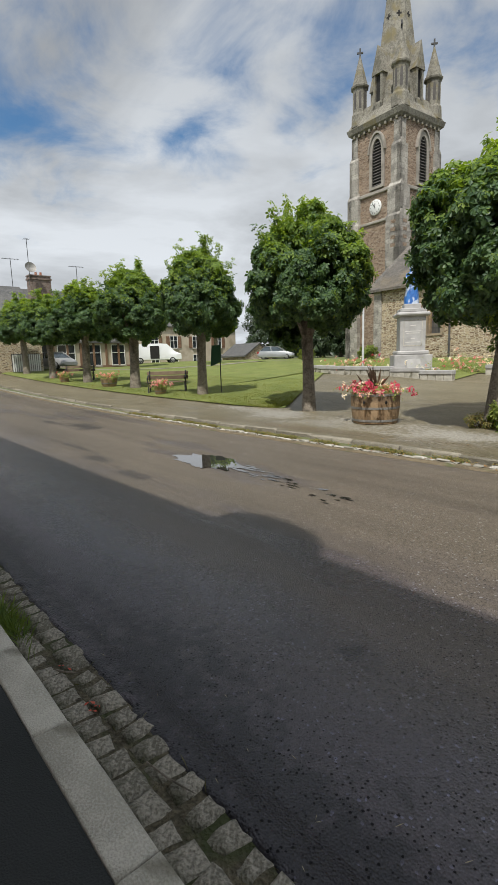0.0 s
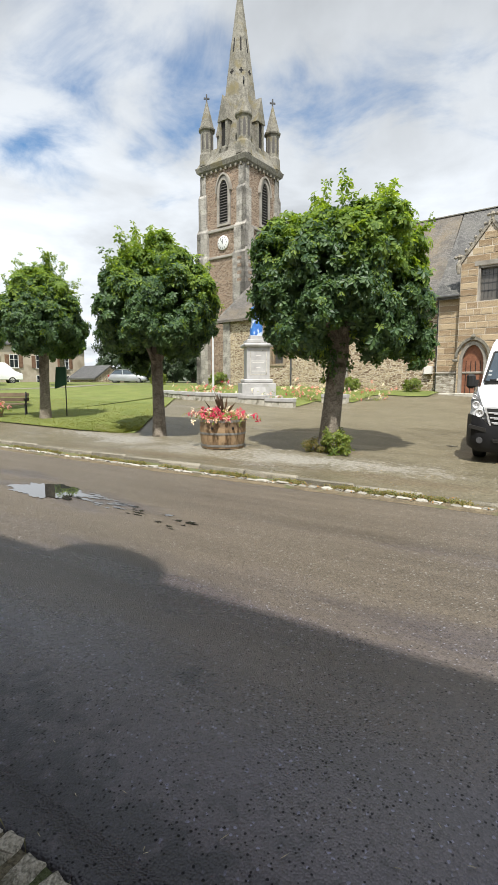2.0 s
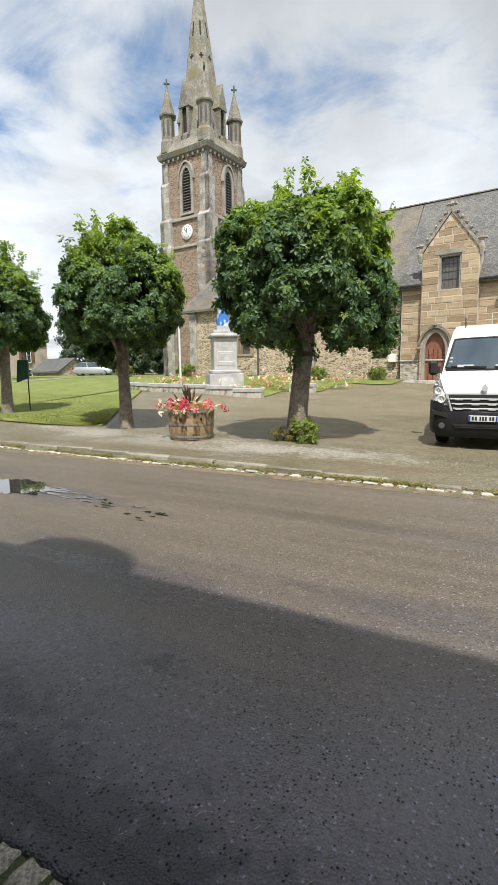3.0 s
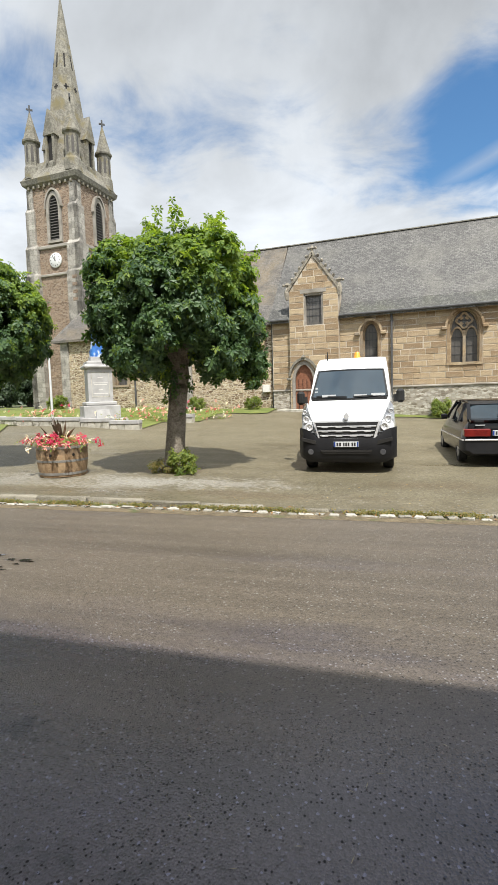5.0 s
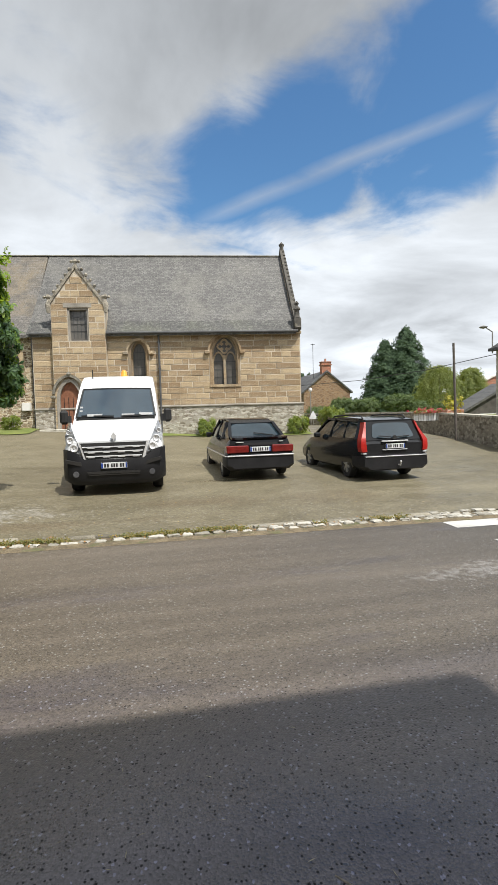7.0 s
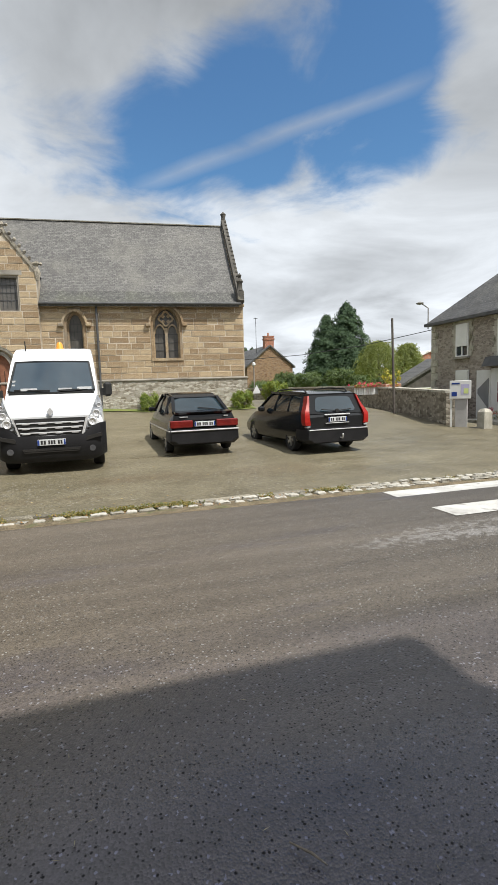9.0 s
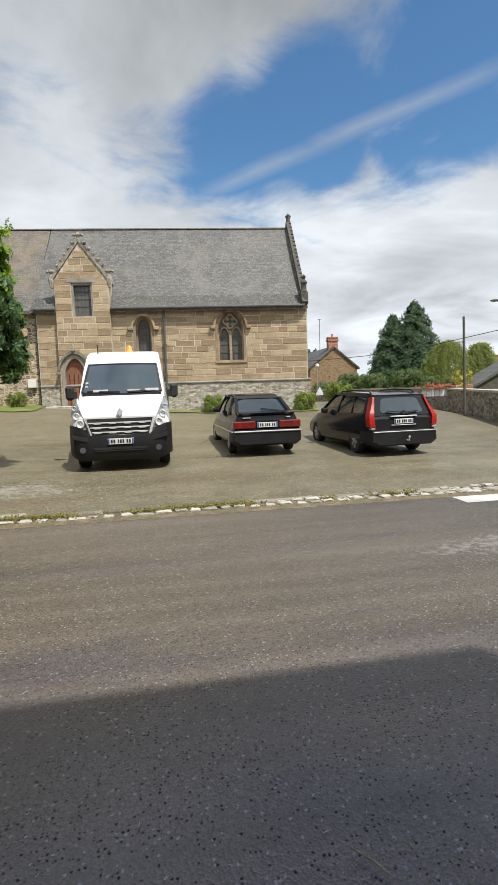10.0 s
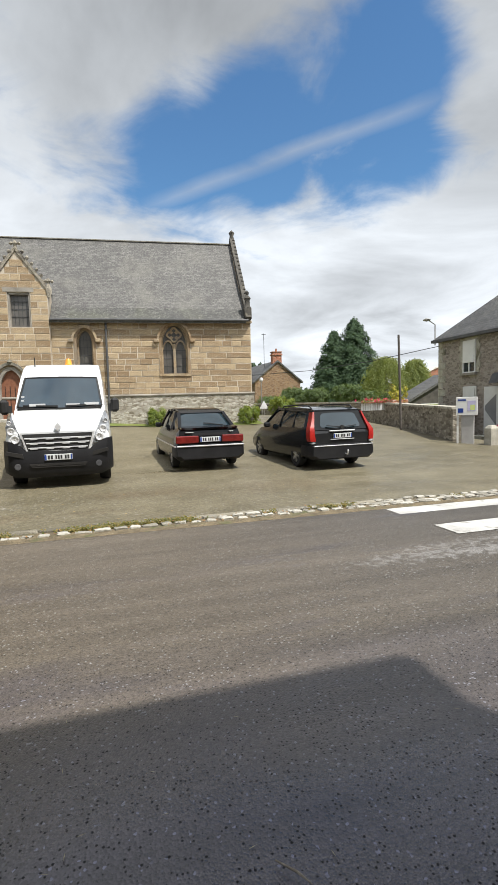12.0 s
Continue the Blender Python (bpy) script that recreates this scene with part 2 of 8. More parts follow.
def leaves(name, a, b, gloss=0.42, through_light=0.35):
    m = bpy.data.materials.new(name)
    m.use_nodes = True
    n, l = m.node_tree.nodes, m.node_tree.links
    p = n["Principled BSDF"]
    p.inputs["Roughness"].default_value = gloss
    g = n.new("ShaderNodeNewGeometry")
    mix = n.new("ShaderNodeMixRGB")
    mix.inputs[1].default_value, mix.inputs[2].default_value = (*a, 1), (*b, 1)
    l.new(g.outputs["Random Per Island"], mix.inputs[0])
    l.new(mix.outputs[0], p.inputs["Base Color"])
    tr = n.new("ShaderNodeBsdfTranslucent")
    warm = n.new("ShaderNodeMixRGB")
    warm.blend_type = "MULTIPLY"
    warm.inputs[0].default_value = 1
    warm.inputs[2].default_value = (2.2, 2.0, 0.7, 1)
    l.new(mix.outputs[0], warm.inputs[1])
    l.new(warm.outputs[0], tr.inputs[0])
    ms = n.new("ShaderNodeMixShader")
    ms.inputs[0].default_value = through_light
    l.new(p.outputs[0], ms.inputs[1])
    l.new(tr.outputs[0], ms.inputs[2])
    l.new(ms.outputs[0], n["Material Output"].inputs[0])
    return m


def asphalt(name, a, b, damp, y0, y1, streaks=(0.07, 2.0, 1), grain=95.0, tone_patches=(), pits=0.0):
    """Worn asphalt: stones in the binder, streaks along the traffic, a damp strip by the gutter tinted for shade too,
    wet patches.
    """
    m = bpy.data.materials.new(name)
    m.use_nodes = True
    n, l = m.node_tree.nodes, m.node_tree.links
    p = n["Principled BSDF"]
    tc = n.new("ShaderNodeTexCoord")

    def math_node(op, x, y=None, z=None):
        k = n.new("ShaderNodeMath")
        k.operation = op
        for i, v in enumerate((x, y, z)):
            if v is None:
                continue
            if isinstance(v, (int, float)):
                k.inputs[i].default_value = v
            else:
                l.new(v, k.inputs[i])
        return k.outputs[0]

    def ranged(v, lo, hi, to_lo=0.0, to_hi=1.0):
        k = n.new("ShaderNodeMapRange")
        for key, q in (("From Min", lo), ("From Max", hi), ("To Min", to_lo), ("To Max", to_hi)):
            k.inputs[key].default_value = q
        l.new(v, k.inputs["Value"])
        return k.outputs[0]

    def noisy(scale, detail, stretch=None, shift=0.0):
        k = n.new("ShaderNodeTexNoise")
        k.inputs["Scale"].default_value, k.inputs["Detail"].default_value, k.inputs["Roughness"].default_value = scale, detail, 0.6
        mp = n.new("ShaderNodeMapping")
        mp.inputs["Scale"].default_value = stretch or (1, 1, 1)
        mp.inputs["Location"].default_value = (shift, shift * 0.7, 0)
        l.new(tc.outputs["Object"], mp.inputs[0])
        l.new(mp.outputs[0], k.inputs["Vector"])
        return k.outputs["Fac"]

    def tinted(c, fac, other, blend="MIX"):
        k = n.new("ShaderNodeMixRGB")
        k.blend_type = blend
        if isinstance(fac, (int, float)):
            k.inputs[0].default_value = fac
        else:
            l.new(fac, k.inputs[0])
        l.new(c, k.inputs[1])
        if isinstance(other, tuple):
            k.inputs[2].default_value = (*other, 1)
        else:
            l.new(other, k.inputs[2])
        return k.outputs[0]

    def flat_colour(v):
        k = n.new("ShaderNodeRGB")
        k.outputs[0].default_value = (*v, 1)
        return k.outputs[0]

    vor = n.new("ShaderNodeTexVoronoi")
    vor.inputs["Scale"].default_value = grain
    l.new(tc.outputs["Object"], vor.inputs["Vector"])
    sep = n.new("ShaderNodeSeparateColor")
    l.new(vor.outputs["Color"], sep.inputs[0])
    chips = n.new("ShaderNodeTexVoronoi")
    chips.inputs["Scale"].default_value = 9.0
    l.new(tc.outputs["Object"], chips.inputs["Vector"])
    broad = math_node("ADD", math_node("MULTIPLY", noisy(0.6, 6, (0.25, 1, 1)), 0.55), math_node("MULTIPLY", noisy(1.6, 6, streaks, 3.0), 0.55))
    base = n.new("ShaderNodeMixRGB")
    base.inputs[1].default_value, base.inputs[2].default_value = (*a, 1), (*b, 1)
    l.new(ranged(broad, 0.38, 0.72), base.inputs[0])
    stones = ranged(sep.outputs[0], 0.0, 1.0, 0.66, 1.34)
    c = tinted(base.outputs[0], 1.0, stones, "MULTIPLY")
    c = tinted(c, ranged(sep.outputs[1], 0.975, 0.985), (0.3, 0.285, 0.26))
    c = tinted(c, ranged(chips.outputs["Distance"], 0.06, 0.04), (0.03, 0.03, 0.032))
    xyz = n.new("ShaderNodeSeparateXYZ")
    l.new(tc.outputs["Object"], xyz.inputs[0])
    if pits:
        c = tinted(c, ranged(xyz.outputs[0], -0.5, 6.0), tinted(c, 1.0, (0.82, 0.88, 0.98), "MULTIPLY"))
    # stains, grit and other patches of tone with ragged rims: centre, half sizes, colour, strength
    for k, (cx, cy, rx, ry, colour, amount) in enumerate(tone_patches):
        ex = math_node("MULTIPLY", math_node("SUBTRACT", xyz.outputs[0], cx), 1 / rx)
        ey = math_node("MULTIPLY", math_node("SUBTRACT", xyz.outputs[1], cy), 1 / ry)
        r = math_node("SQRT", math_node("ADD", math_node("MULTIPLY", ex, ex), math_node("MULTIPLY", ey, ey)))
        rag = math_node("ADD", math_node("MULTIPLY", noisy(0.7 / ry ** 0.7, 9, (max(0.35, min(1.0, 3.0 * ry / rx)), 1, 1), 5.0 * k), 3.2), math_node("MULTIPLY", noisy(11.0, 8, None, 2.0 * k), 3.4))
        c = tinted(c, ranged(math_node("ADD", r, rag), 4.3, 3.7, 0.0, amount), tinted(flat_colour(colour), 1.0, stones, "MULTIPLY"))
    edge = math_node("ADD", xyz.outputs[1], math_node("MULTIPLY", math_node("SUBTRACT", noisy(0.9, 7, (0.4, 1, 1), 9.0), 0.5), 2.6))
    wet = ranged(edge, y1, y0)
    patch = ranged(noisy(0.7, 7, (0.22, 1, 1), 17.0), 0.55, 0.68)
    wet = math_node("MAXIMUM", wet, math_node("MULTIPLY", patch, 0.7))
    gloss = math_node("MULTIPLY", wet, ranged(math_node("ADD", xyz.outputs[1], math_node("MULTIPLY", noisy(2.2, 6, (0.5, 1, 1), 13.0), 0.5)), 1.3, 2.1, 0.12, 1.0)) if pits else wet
    # damp darkening; on the road its blue tone also paints in the street shade
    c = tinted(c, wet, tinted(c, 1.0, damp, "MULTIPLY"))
    hole = 0.0
    if pits:
        # small open pores where the binder has gone
        pv = n.new("ShaderNodeTexVoronoi")
        pv.inputs["Scale"].default_value = 52.0
        l.new(tc.outputs["Object"], pv.inputs["Vector"])
        ps = n.new("ShaderNodeSeparateColor")
        l.new(pv.outputs["Color"], ps.inputs[0])
        lone = ranged(math_node("ADD", ps.outputs[0], math_node("MULTIPLY", noisy(1.3, 7, None, 31.0), 1.3)), 1.12, 1.2)
        hole = math_node("MULTIPLY", math_node("MULTIPLY", lone, ranged(math_node("SUBTRACT", math_node("ADD", pv.outputs["Distance"], math_node("MULTIPLY", noisy(130.0, 3, None, 3.0), 0.35)), math_node("MULTIPLY", ps.outputs[1], 0.16)), 0.4, 0.28)), ranged(edge, 4.8, 2.2, 0.4, 0.9))
        c = tinted(c, math_node("MULTIPLY", hole, pits), (0.008, 0.008, 0.009))
    l.new(c, p.inputs["Base Color"])
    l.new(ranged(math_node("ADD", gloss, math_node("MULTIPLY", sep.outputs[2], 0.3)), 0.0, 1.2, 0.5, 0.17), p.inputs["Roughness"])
    l.new(math_node("MULTIPLY", ranged(gloss, 0.0, 1.0, 0.45, 1.0), math_node("SUBTRACT", 1.0, hole)), p.inputs["Specular IOR Level"])
    bp = n.new("ShaderNodeBump")
    bp.inputs["Distance"].default_value = 0.007
    l.new(ranged(gloss, 0.0, 1.0, 0.62, 0.18), bp.inputs["Strength"])
    bp.invert = True
    l.new(math_node("ADD", math_node("ADD", vor.outputs["Distance"], math_node("MULTIPLY", hole, 0.4)), math_node("MULTIPLY", noisy(28.0, 4), -0.8)), bp.inputs["Height"])
    l.new(bp.outputs[0], p.inputs["Normal"])
    return m


def coursed(name, a, b, mortar, w=0.55, h=0.32):
    """Dressed blocks in level courses, toned one by one, with thin joints."""
    m = slates(name, a, b, tuple(v * 0.75 for v in a), w, h)
    n, l = m.node_tree.nodes, m.node_tree.links
    n["Principled BSDF"].inputs["Roughness"].default_value = 0.9
    br = [k for k in n if k.bl_idname == "ShaderNodeTexBrick"][0]
    br.inputs["Mortar"].default_value = (*mortar, 1)
    br.inputs["Mortar Size"].default_value = 0.012
    cb = [k for k in n if k.bl_idname == "ShaderNodeCombineXYZ"][0]
    sp = [k for k in n if k.bl_idname == "ShaderNodeSeparateXYZ"][0]
    add = n.new("ShaderNodeMath")
    l.new(sp.outputs[0], add.inputs[0])
    l.new(sp.outputs[1], add.inputs[1])
    l.new(add.outputs[0], cb.inputs[0])
    return m


# tones of the road patches: dark damp spots, and a pale elongated streak
DAMP_STAIN, PALE_STREAK = (0.032, 0.029, 0.027), (0.4, 0.39, 0.38)
# the bluish multiplier is damp plus the house's shade put into the colour
M_ROAD = asphalt("worn_damp_shaded_asphalt", (0.08, 0.066, 0.05), (0.15, 0.124, 0.094), (0.46, 0.47, 0.76), 1.4, 3.4, pits=1.0, tone_patches=(
    (-12.1, 4.8, 0.9, 0.28, DAMP_STAIN, 0.75), (-13.6, 4.5, 0.8, 0.16, DAMP_STAIN, 0.7), (-7.9, 3.3, 0.75, 0.2, DAMP_STAIN, 0.7), (-6.4, 3.18, 0.5, 0.14, DAMP_STAIN, 0.7), (-9.5, 3.5, 0.95, 0.12, DAMP_STAIN, 0.7),
    # the last entry is a long near-black strip beside the gutter
    (-1.5, 1.95, 0.14, 0.09, DAMP_STAIN, 0.8), (4.5, 4.45, 1.4, 0.18, PALE_STREAK, 0.4), (5.0, 4.75, 1.3, 0.14, PALE_STREAK, 0.3), (0.2, 1.0, 9.0, 0.42, (0.014, 0.014, 0.015), 0.85)))
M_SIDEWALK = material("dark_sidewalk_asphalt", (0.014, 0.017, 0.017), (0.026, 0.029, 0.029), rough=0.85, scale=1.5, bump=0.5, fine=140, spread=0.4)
GRIT, DEBRIS = (0.33, 0.315, 0.28), (0.13, 0.1, 0.062)
M_LOT = asphalt("old_sandy_asphalt", (0.11, 0.095, 0.06), (0.198, 0.174, 0.117), (0.78, 0.77, 0.74), -30.0, -29.0, (0.9, 1.1, 1), 46.0, tone_patches=(
    (-4.4, 8.7, 2.2, 0.9, GRIT, 0.75), (-2.6, 9.0, 1.3, 0.4, GRIT, 0.55), (-9.4, 9.2, 2.4, 0.7, GRIT, 0.6), (-7.2, 8.5, 1.7, 0.5, GRIT, 0.4), (-2.0, 8.0, 3.4, 0.3, DEBRIS, 0.6), (1.2, 9.4, 1.3, 0.5, DEBRIS, 0.5),
    (3.5, 9.3, 2.0, 0.6, DEBRIS, 0.45), (-4.3, 10.2, 0.7, 0.5, DEBRIS, 0.8), (-7.5, 7.6, 3.0, 0.35, DEBRIS, 0.6)))
M_LOT.node_tree.links.remove(M_LOT.node_tree.nodes["Principled BSDF"].inputs["Specular IOR Level"].links[0])
M_LOT.node_tree.nodes["Principled BSDF"].inputs["Specular IOR Level"].default_value = 0.25
M_GRAVEL = material("pale_spilled_gravel", (0.16, 0.148, 0.115), (0.27, 0.25, 0.21), rough=0.95, scale=2, bump=0.9, fine=60, spread=0.5)
M_LAWN = material("mown_lawn", (0.105, 0.138, 0.027), (0.18, 0.205, 0.05), rough=0.9, scale=1.1, bump=0.9, fine=45, spread=0.6, stain=(0.18, 0.17, 0.06), stain_scale=0.8, stain_at=(0.58, 0.8))
M_FIELD = material("far_ground", (0.08, 0.1, 0.04), (0.13, 0.13, 0.06), rough=0.95, scale=0.1, bump=0.2, fine=4)
M_KERB_FAR = material("stained_granite_kerb", (0.12, 0.108, 0.08), (0.29, 0.265, 0.21), rough=0.9, scale=3, bump=0.6, fine=70, spread=0.6, stain=(0.1, 0.09, 0.055), stain_scale=2.5, by_object=0.4)
M_KERB = material("grey_granite_kerb", (0.36, 0.34, 0.285), (0.54, 0.51, 0.44), rough=0.85, scale=5, bump=0.5, fine=110, spread=0.5, stain=(0.13, 0.12, 0.08), stain_scale=2.5, by_object=0.2)
M_COBBLE = material("mossy_cobble", (0.16, 0.148, 0.115), (0.38, 0.35, 0.29), rough=0.9, scale=16, bump=1.0, fine=70, spread=0.7, stain=(0.05, 0.052, 0.026), stain_scale=5, stain_at=(0.46, 0.66), by_object=0.3)
M_EARTH = material("damp_joint_earth", (0.05, 0.043, 0.026), (0.13, 0.112, 0.072), rough=0.95, scale=9, bump=1.0, fine=70, spread=0.6, stain=(0.045, 0.055, 0.018), stain_scale=4, stain_at=(0.48, 0.6))
M_SETT = material("pale_sett", (0.22, 0.205, 0.17), (0.47, 0.45, 0.4), rough=0.85, scale=6, bump=0.4, fine=90, stain=(0.16, 0.145, 0.105), stain_scale=4, stain_at=(0.52, 0.68), by_object=0.5)
M_PAINT = material("white_road_paint", (0.4, 0.39, 0.37), (0.6, 0.6, 0.57), rough=0.7, scale=2, bump=0.4, fine=120, spread=0.2, stain=(0.2, 0.185, 0.165), stain_scale=5, stain_at=(0.56, 0.7))
M_ASHLAR = material("tan_dressed_stone", (0.255, 0.178, 0.103), (0.45, 0.35, 0.222), rough=0.92, scale=2.6, bump=0.7, fine=26, spread=0.5, stain=(0.23, 0.195, 0.15), stain_scale=1.3, stain_at=(0.46, 0.72), by_object=0.5)
M_JOINT = material("pale_lime_mortar", (0.3, 0.24, 0.165), (0.6, 0.54, 0.45), rough=0.95, scale=1.4, bump=0.3, fine=40, spread=0.3)
M_RUBBLE = masonry("brown_rubble_stone", (0.15, 0.092, 0.052), (0.52, 0.42, 0.28), (0.6, 0.54, 0.42), 0.21, flatten=2.7, joint=0.1)
M_PLINTH = masonry("whitish_rubble_plinth", (0.2, 0.17, 0.125), (0.6, 0.57, 0.5), (0.36, 0.32, 0.25), 0.17, flatten=2.2)
M_TOWER = masonry("red_brown_tower_rubble", (0.15, 0.1, 0.068), (0.35, 0.255, 0.18), (0.35, 0.29, 0.225), 0.2, flatten=2.6)
M_GRANITE = material("grey_dressed_granite", (0.225, 0.205, 0.175), (0.35, 0.325, 0.285), rough=0.9, scale=1.6, bump=0.4, fine=40, spread=0.25, stain=(0.15, 0.135, 0.11), stain_scale=0.9, stain_at=(0.52, 0.75))
M_SPIRE = material("lichened_spire_stone", (0.13, 0.122, 0.1), (0.25, 0.235, 0.195), rough=0.95, scale=1.3, bump=0.6, fine=9, spread=0.6, stain=(0.18, 0.152, 0.08), stain_scale=1.2)
M_SLATE = slates("weathered_slate", (0.07, 0.067, 0.064), (0.135, 0.13, 0.122), (0.135, 0.128, 0.112), 0.17, 0.085)
# darker, slightly greener slate for the flatter strip at the eave
M_SLATE_EAVE = slates("darker_eave_slate", (0.048, 0.048, 0.044), (0.082, 0.081, 0.074), (0.075, 0.078, 0.05), 0.17, 0.06)
M_BLOCK = coursed("coursed_grey_granite", (0.29, 0.27, 0.235), (0.46, 0.43, 0.38), (0.26, 0.235, 0.2))
M_SLATE_DARK = slates("dark_slate", (0.06, 0.06, 0.062), (0.1, 0.1, 0.1), (0.13, 0.125, 0.11))
M_WINDOW = glass("leaded_church_glass", (0.075, 0.07, 0.062), 0.3)
M_LEAD = material("lead_strip", (0.05, 0.05, 0.052), (0.09, 0.09, 0.09), rough=0.6, bump=0.1)
M_DARK = material("dark_recess", (0.012, 0.011, 0.01), (0.02, 0.018, 0.016), rough=0.9, bump=0)
M_LOUVRE = material("weathered_louvre_slate", (0.06, 0.055, 0.05), (0.1, 0.092, 0.085), rough=0.8)
M_DOOR = material("red_brown_door_wood", (0.16, 0.06, 0.03), (0.26, 0.11, 0.06), rough=0.6, scale=8, fine=80)
M_IRON = material("dark_iron", (0.03, 0.03, 0.03), (0.05, 0.05, 0.052), rough=0.55, metal=0.3)
M_WHITE = material("white_render", (0.62, 0.6, 0.56), (0.74, 0.72, 0.68), rough=0.85, scale=1.5, bump=0.1, stain=(0.5, 0.47, 0.42), stain_scale=1)


# ---- building blocks ----
def thing(name, label, category, m=None, group="", kind=""):
    ob = new(name)
    ob.empty_display_size = 0.2
    if m is not None:
        ob.matrix_world = m
    return tagged(ob, label, category, group, kind)


def finish(bm, name, mat, smooth=None):
    bmesh.ops.recalc_face_normals(bm, faces=bm.faces)
    me = bpy.data.meshes.new(name)
    bm.to_mesh(me)
    bm.free()
    me.materials.append(mat)
    if smooth is not None:
        me.polygons.foreach_set("use_smooth", [True] * len(me.polygons))
        me.set_sharp_from_angle(angle=radians(smooth))
    return me


def part(name, bm, mat, parent=None, label="", smooth=None):
    """One mesh object under a thing or a part."""
    ob = new(name, finish(bm, name, mat, smooth))
    ob.parent = parent
    return tagged(ob, label)


def structure(name, bm, mat, label, smooth=None, m=None):
    ob = new(name, finish(bm, name, mat, smooth))
    if m is not None:
        ob.matrix_world = m
    return tagged(ob, label, name.split("_")[0], kind="structure")


def box(bm, x0, x1, y0, y1, z0, z1, bevel=0.0):
    r = bmesh.ops.create_cube(bm, size=1, matrix=Matrix.Translation(((x0 + x1) / 2, (y0 + y1) / 2, (z0 + z1) / 2)) @ Matrix.Diagonal((x1 - x0, y1 - y0, z1 - z0, 1)))
    if bevel:
        edges = list({e for v in r["verts"] for e in v.link_edges})
        bmesh.ops.bevel(bm, geom=edges, offset=bevel, segments=1, affect="EDGES")
    return bm


def prism(bm, pts, y0, y1, axis="y"):
    """A polygon in the x-z plane (or y-z with axis x, x-y with axis z), given thickness."""
    def at(a, b, d):
        return (a, d, b) if axis == "y" else (d, a, b) if axis == "x" else (a, b, d)
    f, b = [bm.verts.new(at(x, z, y0)) for x, z in pts], [bm.verts.new(at(x, z, y1)) for x, z in pts]
    bm.faces.new(f)
    bm.faces.new(b[::-1])
    for i in range(len(pts)):
        j = (i + 1) % len(pts)
        bm.faces.new((f[i], b[i], b[j], f[j]))
    return bm


def beam(bm, p0, p1, w, d=None, up=(0, 0, 1)):
    """A square bar from point to point."""
    p0, p1 = Vector(p0), Vector(p1)
    d = w if d is None else d
    way = (p1 - p0).normalized()
    side = way.cross(Vector(up))
    side = side.normalized() if side.length > 1e-4 else way.cross(Vector((1, 0, 0))).normalized()
    top = side.cross(way)
    rings = [[bm.verts.new(p + side * a * w / 2 + top * b * d / 2) for a, b in ((-1, -1), (1, -1), (1, 1), (-1, 1))] for p in (p0, p1)]
    bm.faces.new(rings[0])
    bm.faces.new(rings[1][::-1])
    for i in range(4):
        j = (i + 1) % 4
        bm.faces.new((rings[0][i], rings[0][j], rings[1][j], rings[1][i]))
    return bm


def lathe(bm, profile, n=16, centre=(0, 0, 0), axis="z", cap=True):
    """Radius and height pairs turned about an axis."""
    c = Vector(centre)
    rings = []
    for r, h in profile:
        ring = []
        for i in range(n):
            a = 2 * math.pi * i / n
            v = (r * math.cos(a), r * math.sin(a), h) if axis == "z" else (h, r * math.cos(a), r * math.sin(a)) if axis == "x" else (r * math.cos(a), h, r * math.sin(a))
            ring.append(bm.verts.new(c + Vector(v)))
        rings.append(ring)
    for a, b in zip(rings, rings[1:]):
        for i in range(n):
            j = (i + 1) % n
            bm.faces.new((a[i], a[j], b[j], b[i]))
    if cap:
        bm.faces.new(rings[0][::-1])
        bm.faces.new(rings[-1])
    return bm


def loft(bm, rings, cap=True):
    vs = [[bm.verts.new(p) for p in ring] for ring in rings]
    n = len(vs[0])
    for a, b in zip(vs, vs[1:]):
        for i in range(n):
            j = (i + 1) % n
            bm.faces.new((a[i], a[j], b[j], b[i]))
    if cap:
        bm.faces.new(vs[0][::-1])
        bm.faces.new(vs[-1])
    return bm


def tube(bm, pts, radii, n=8):
    """A round bar through points with a radius at each."""
    pts = [Vector(p) for p in pts]
    rings = []
    for i, p in enumerate(pts):
        way = (pts[min(i + 1, len(pts) - 1)] - pts[max(i - 1, 0)]).normalized()
        side = way.cross(Vector((0.31, 0.2, 0.93)))
        side = side.normalized() if side.length > 1e-3 else Vector((1, 0, 0))
        top = side.cross(way)
        r = radii[i] if isinstance(radii, (list, tuple)) else radii
        rings.append([p + (side * math.cos(2 * math.pi * k / n) + top * math.sin(2 * math.pi * k / n)) * r for k in range(n)])
    return loft(bm, rings)


def arch(w, zb, zs, za, n=7):
    """Outline of an opening with a pointed head: feet, springing, apex."""
    left = []
    for i in range(n + 1):
        t = i / n
        a = t * math.pi / 2
        left.append((-w / 2 + (w / 2) * (1 - math.cos(a)) ** 0.85, zs + (za - zs) * math.sin(a) ** 0.95))
    left[-1] = (0, za)
    pts = [(-w / 2, zb)] + left + [(-x, z) for x, z in left[-2::-1]] + [(w / 2, zb)]
    return pts


def arch_wall(bm, x0, x1, z0, z1, y0, y1, openings):
    """A wall from x0 to x1 with arched openings (centre, width, bottom, springing, apex) through it."""
    at = x0
    for xc, w, zb, zs, za in sorted(openings):
        box(bm, at, xc - w / 2, y0, y1, z0, z1)
        box(bm, xc - w / 2, xc + w / 2, y0, y1, z0, zb)
        head = [(xc + x, z) for x, z in arch(w, zb, zs, za)[1:-1]]
        prism(bm, [(xc - w / 2, z1)] + head + [(xc + w / 2, z1)], y0, y1)
        at = xc + w / 2
    box(bm, at, x1, y0, y1, z0, z1)
    return bm


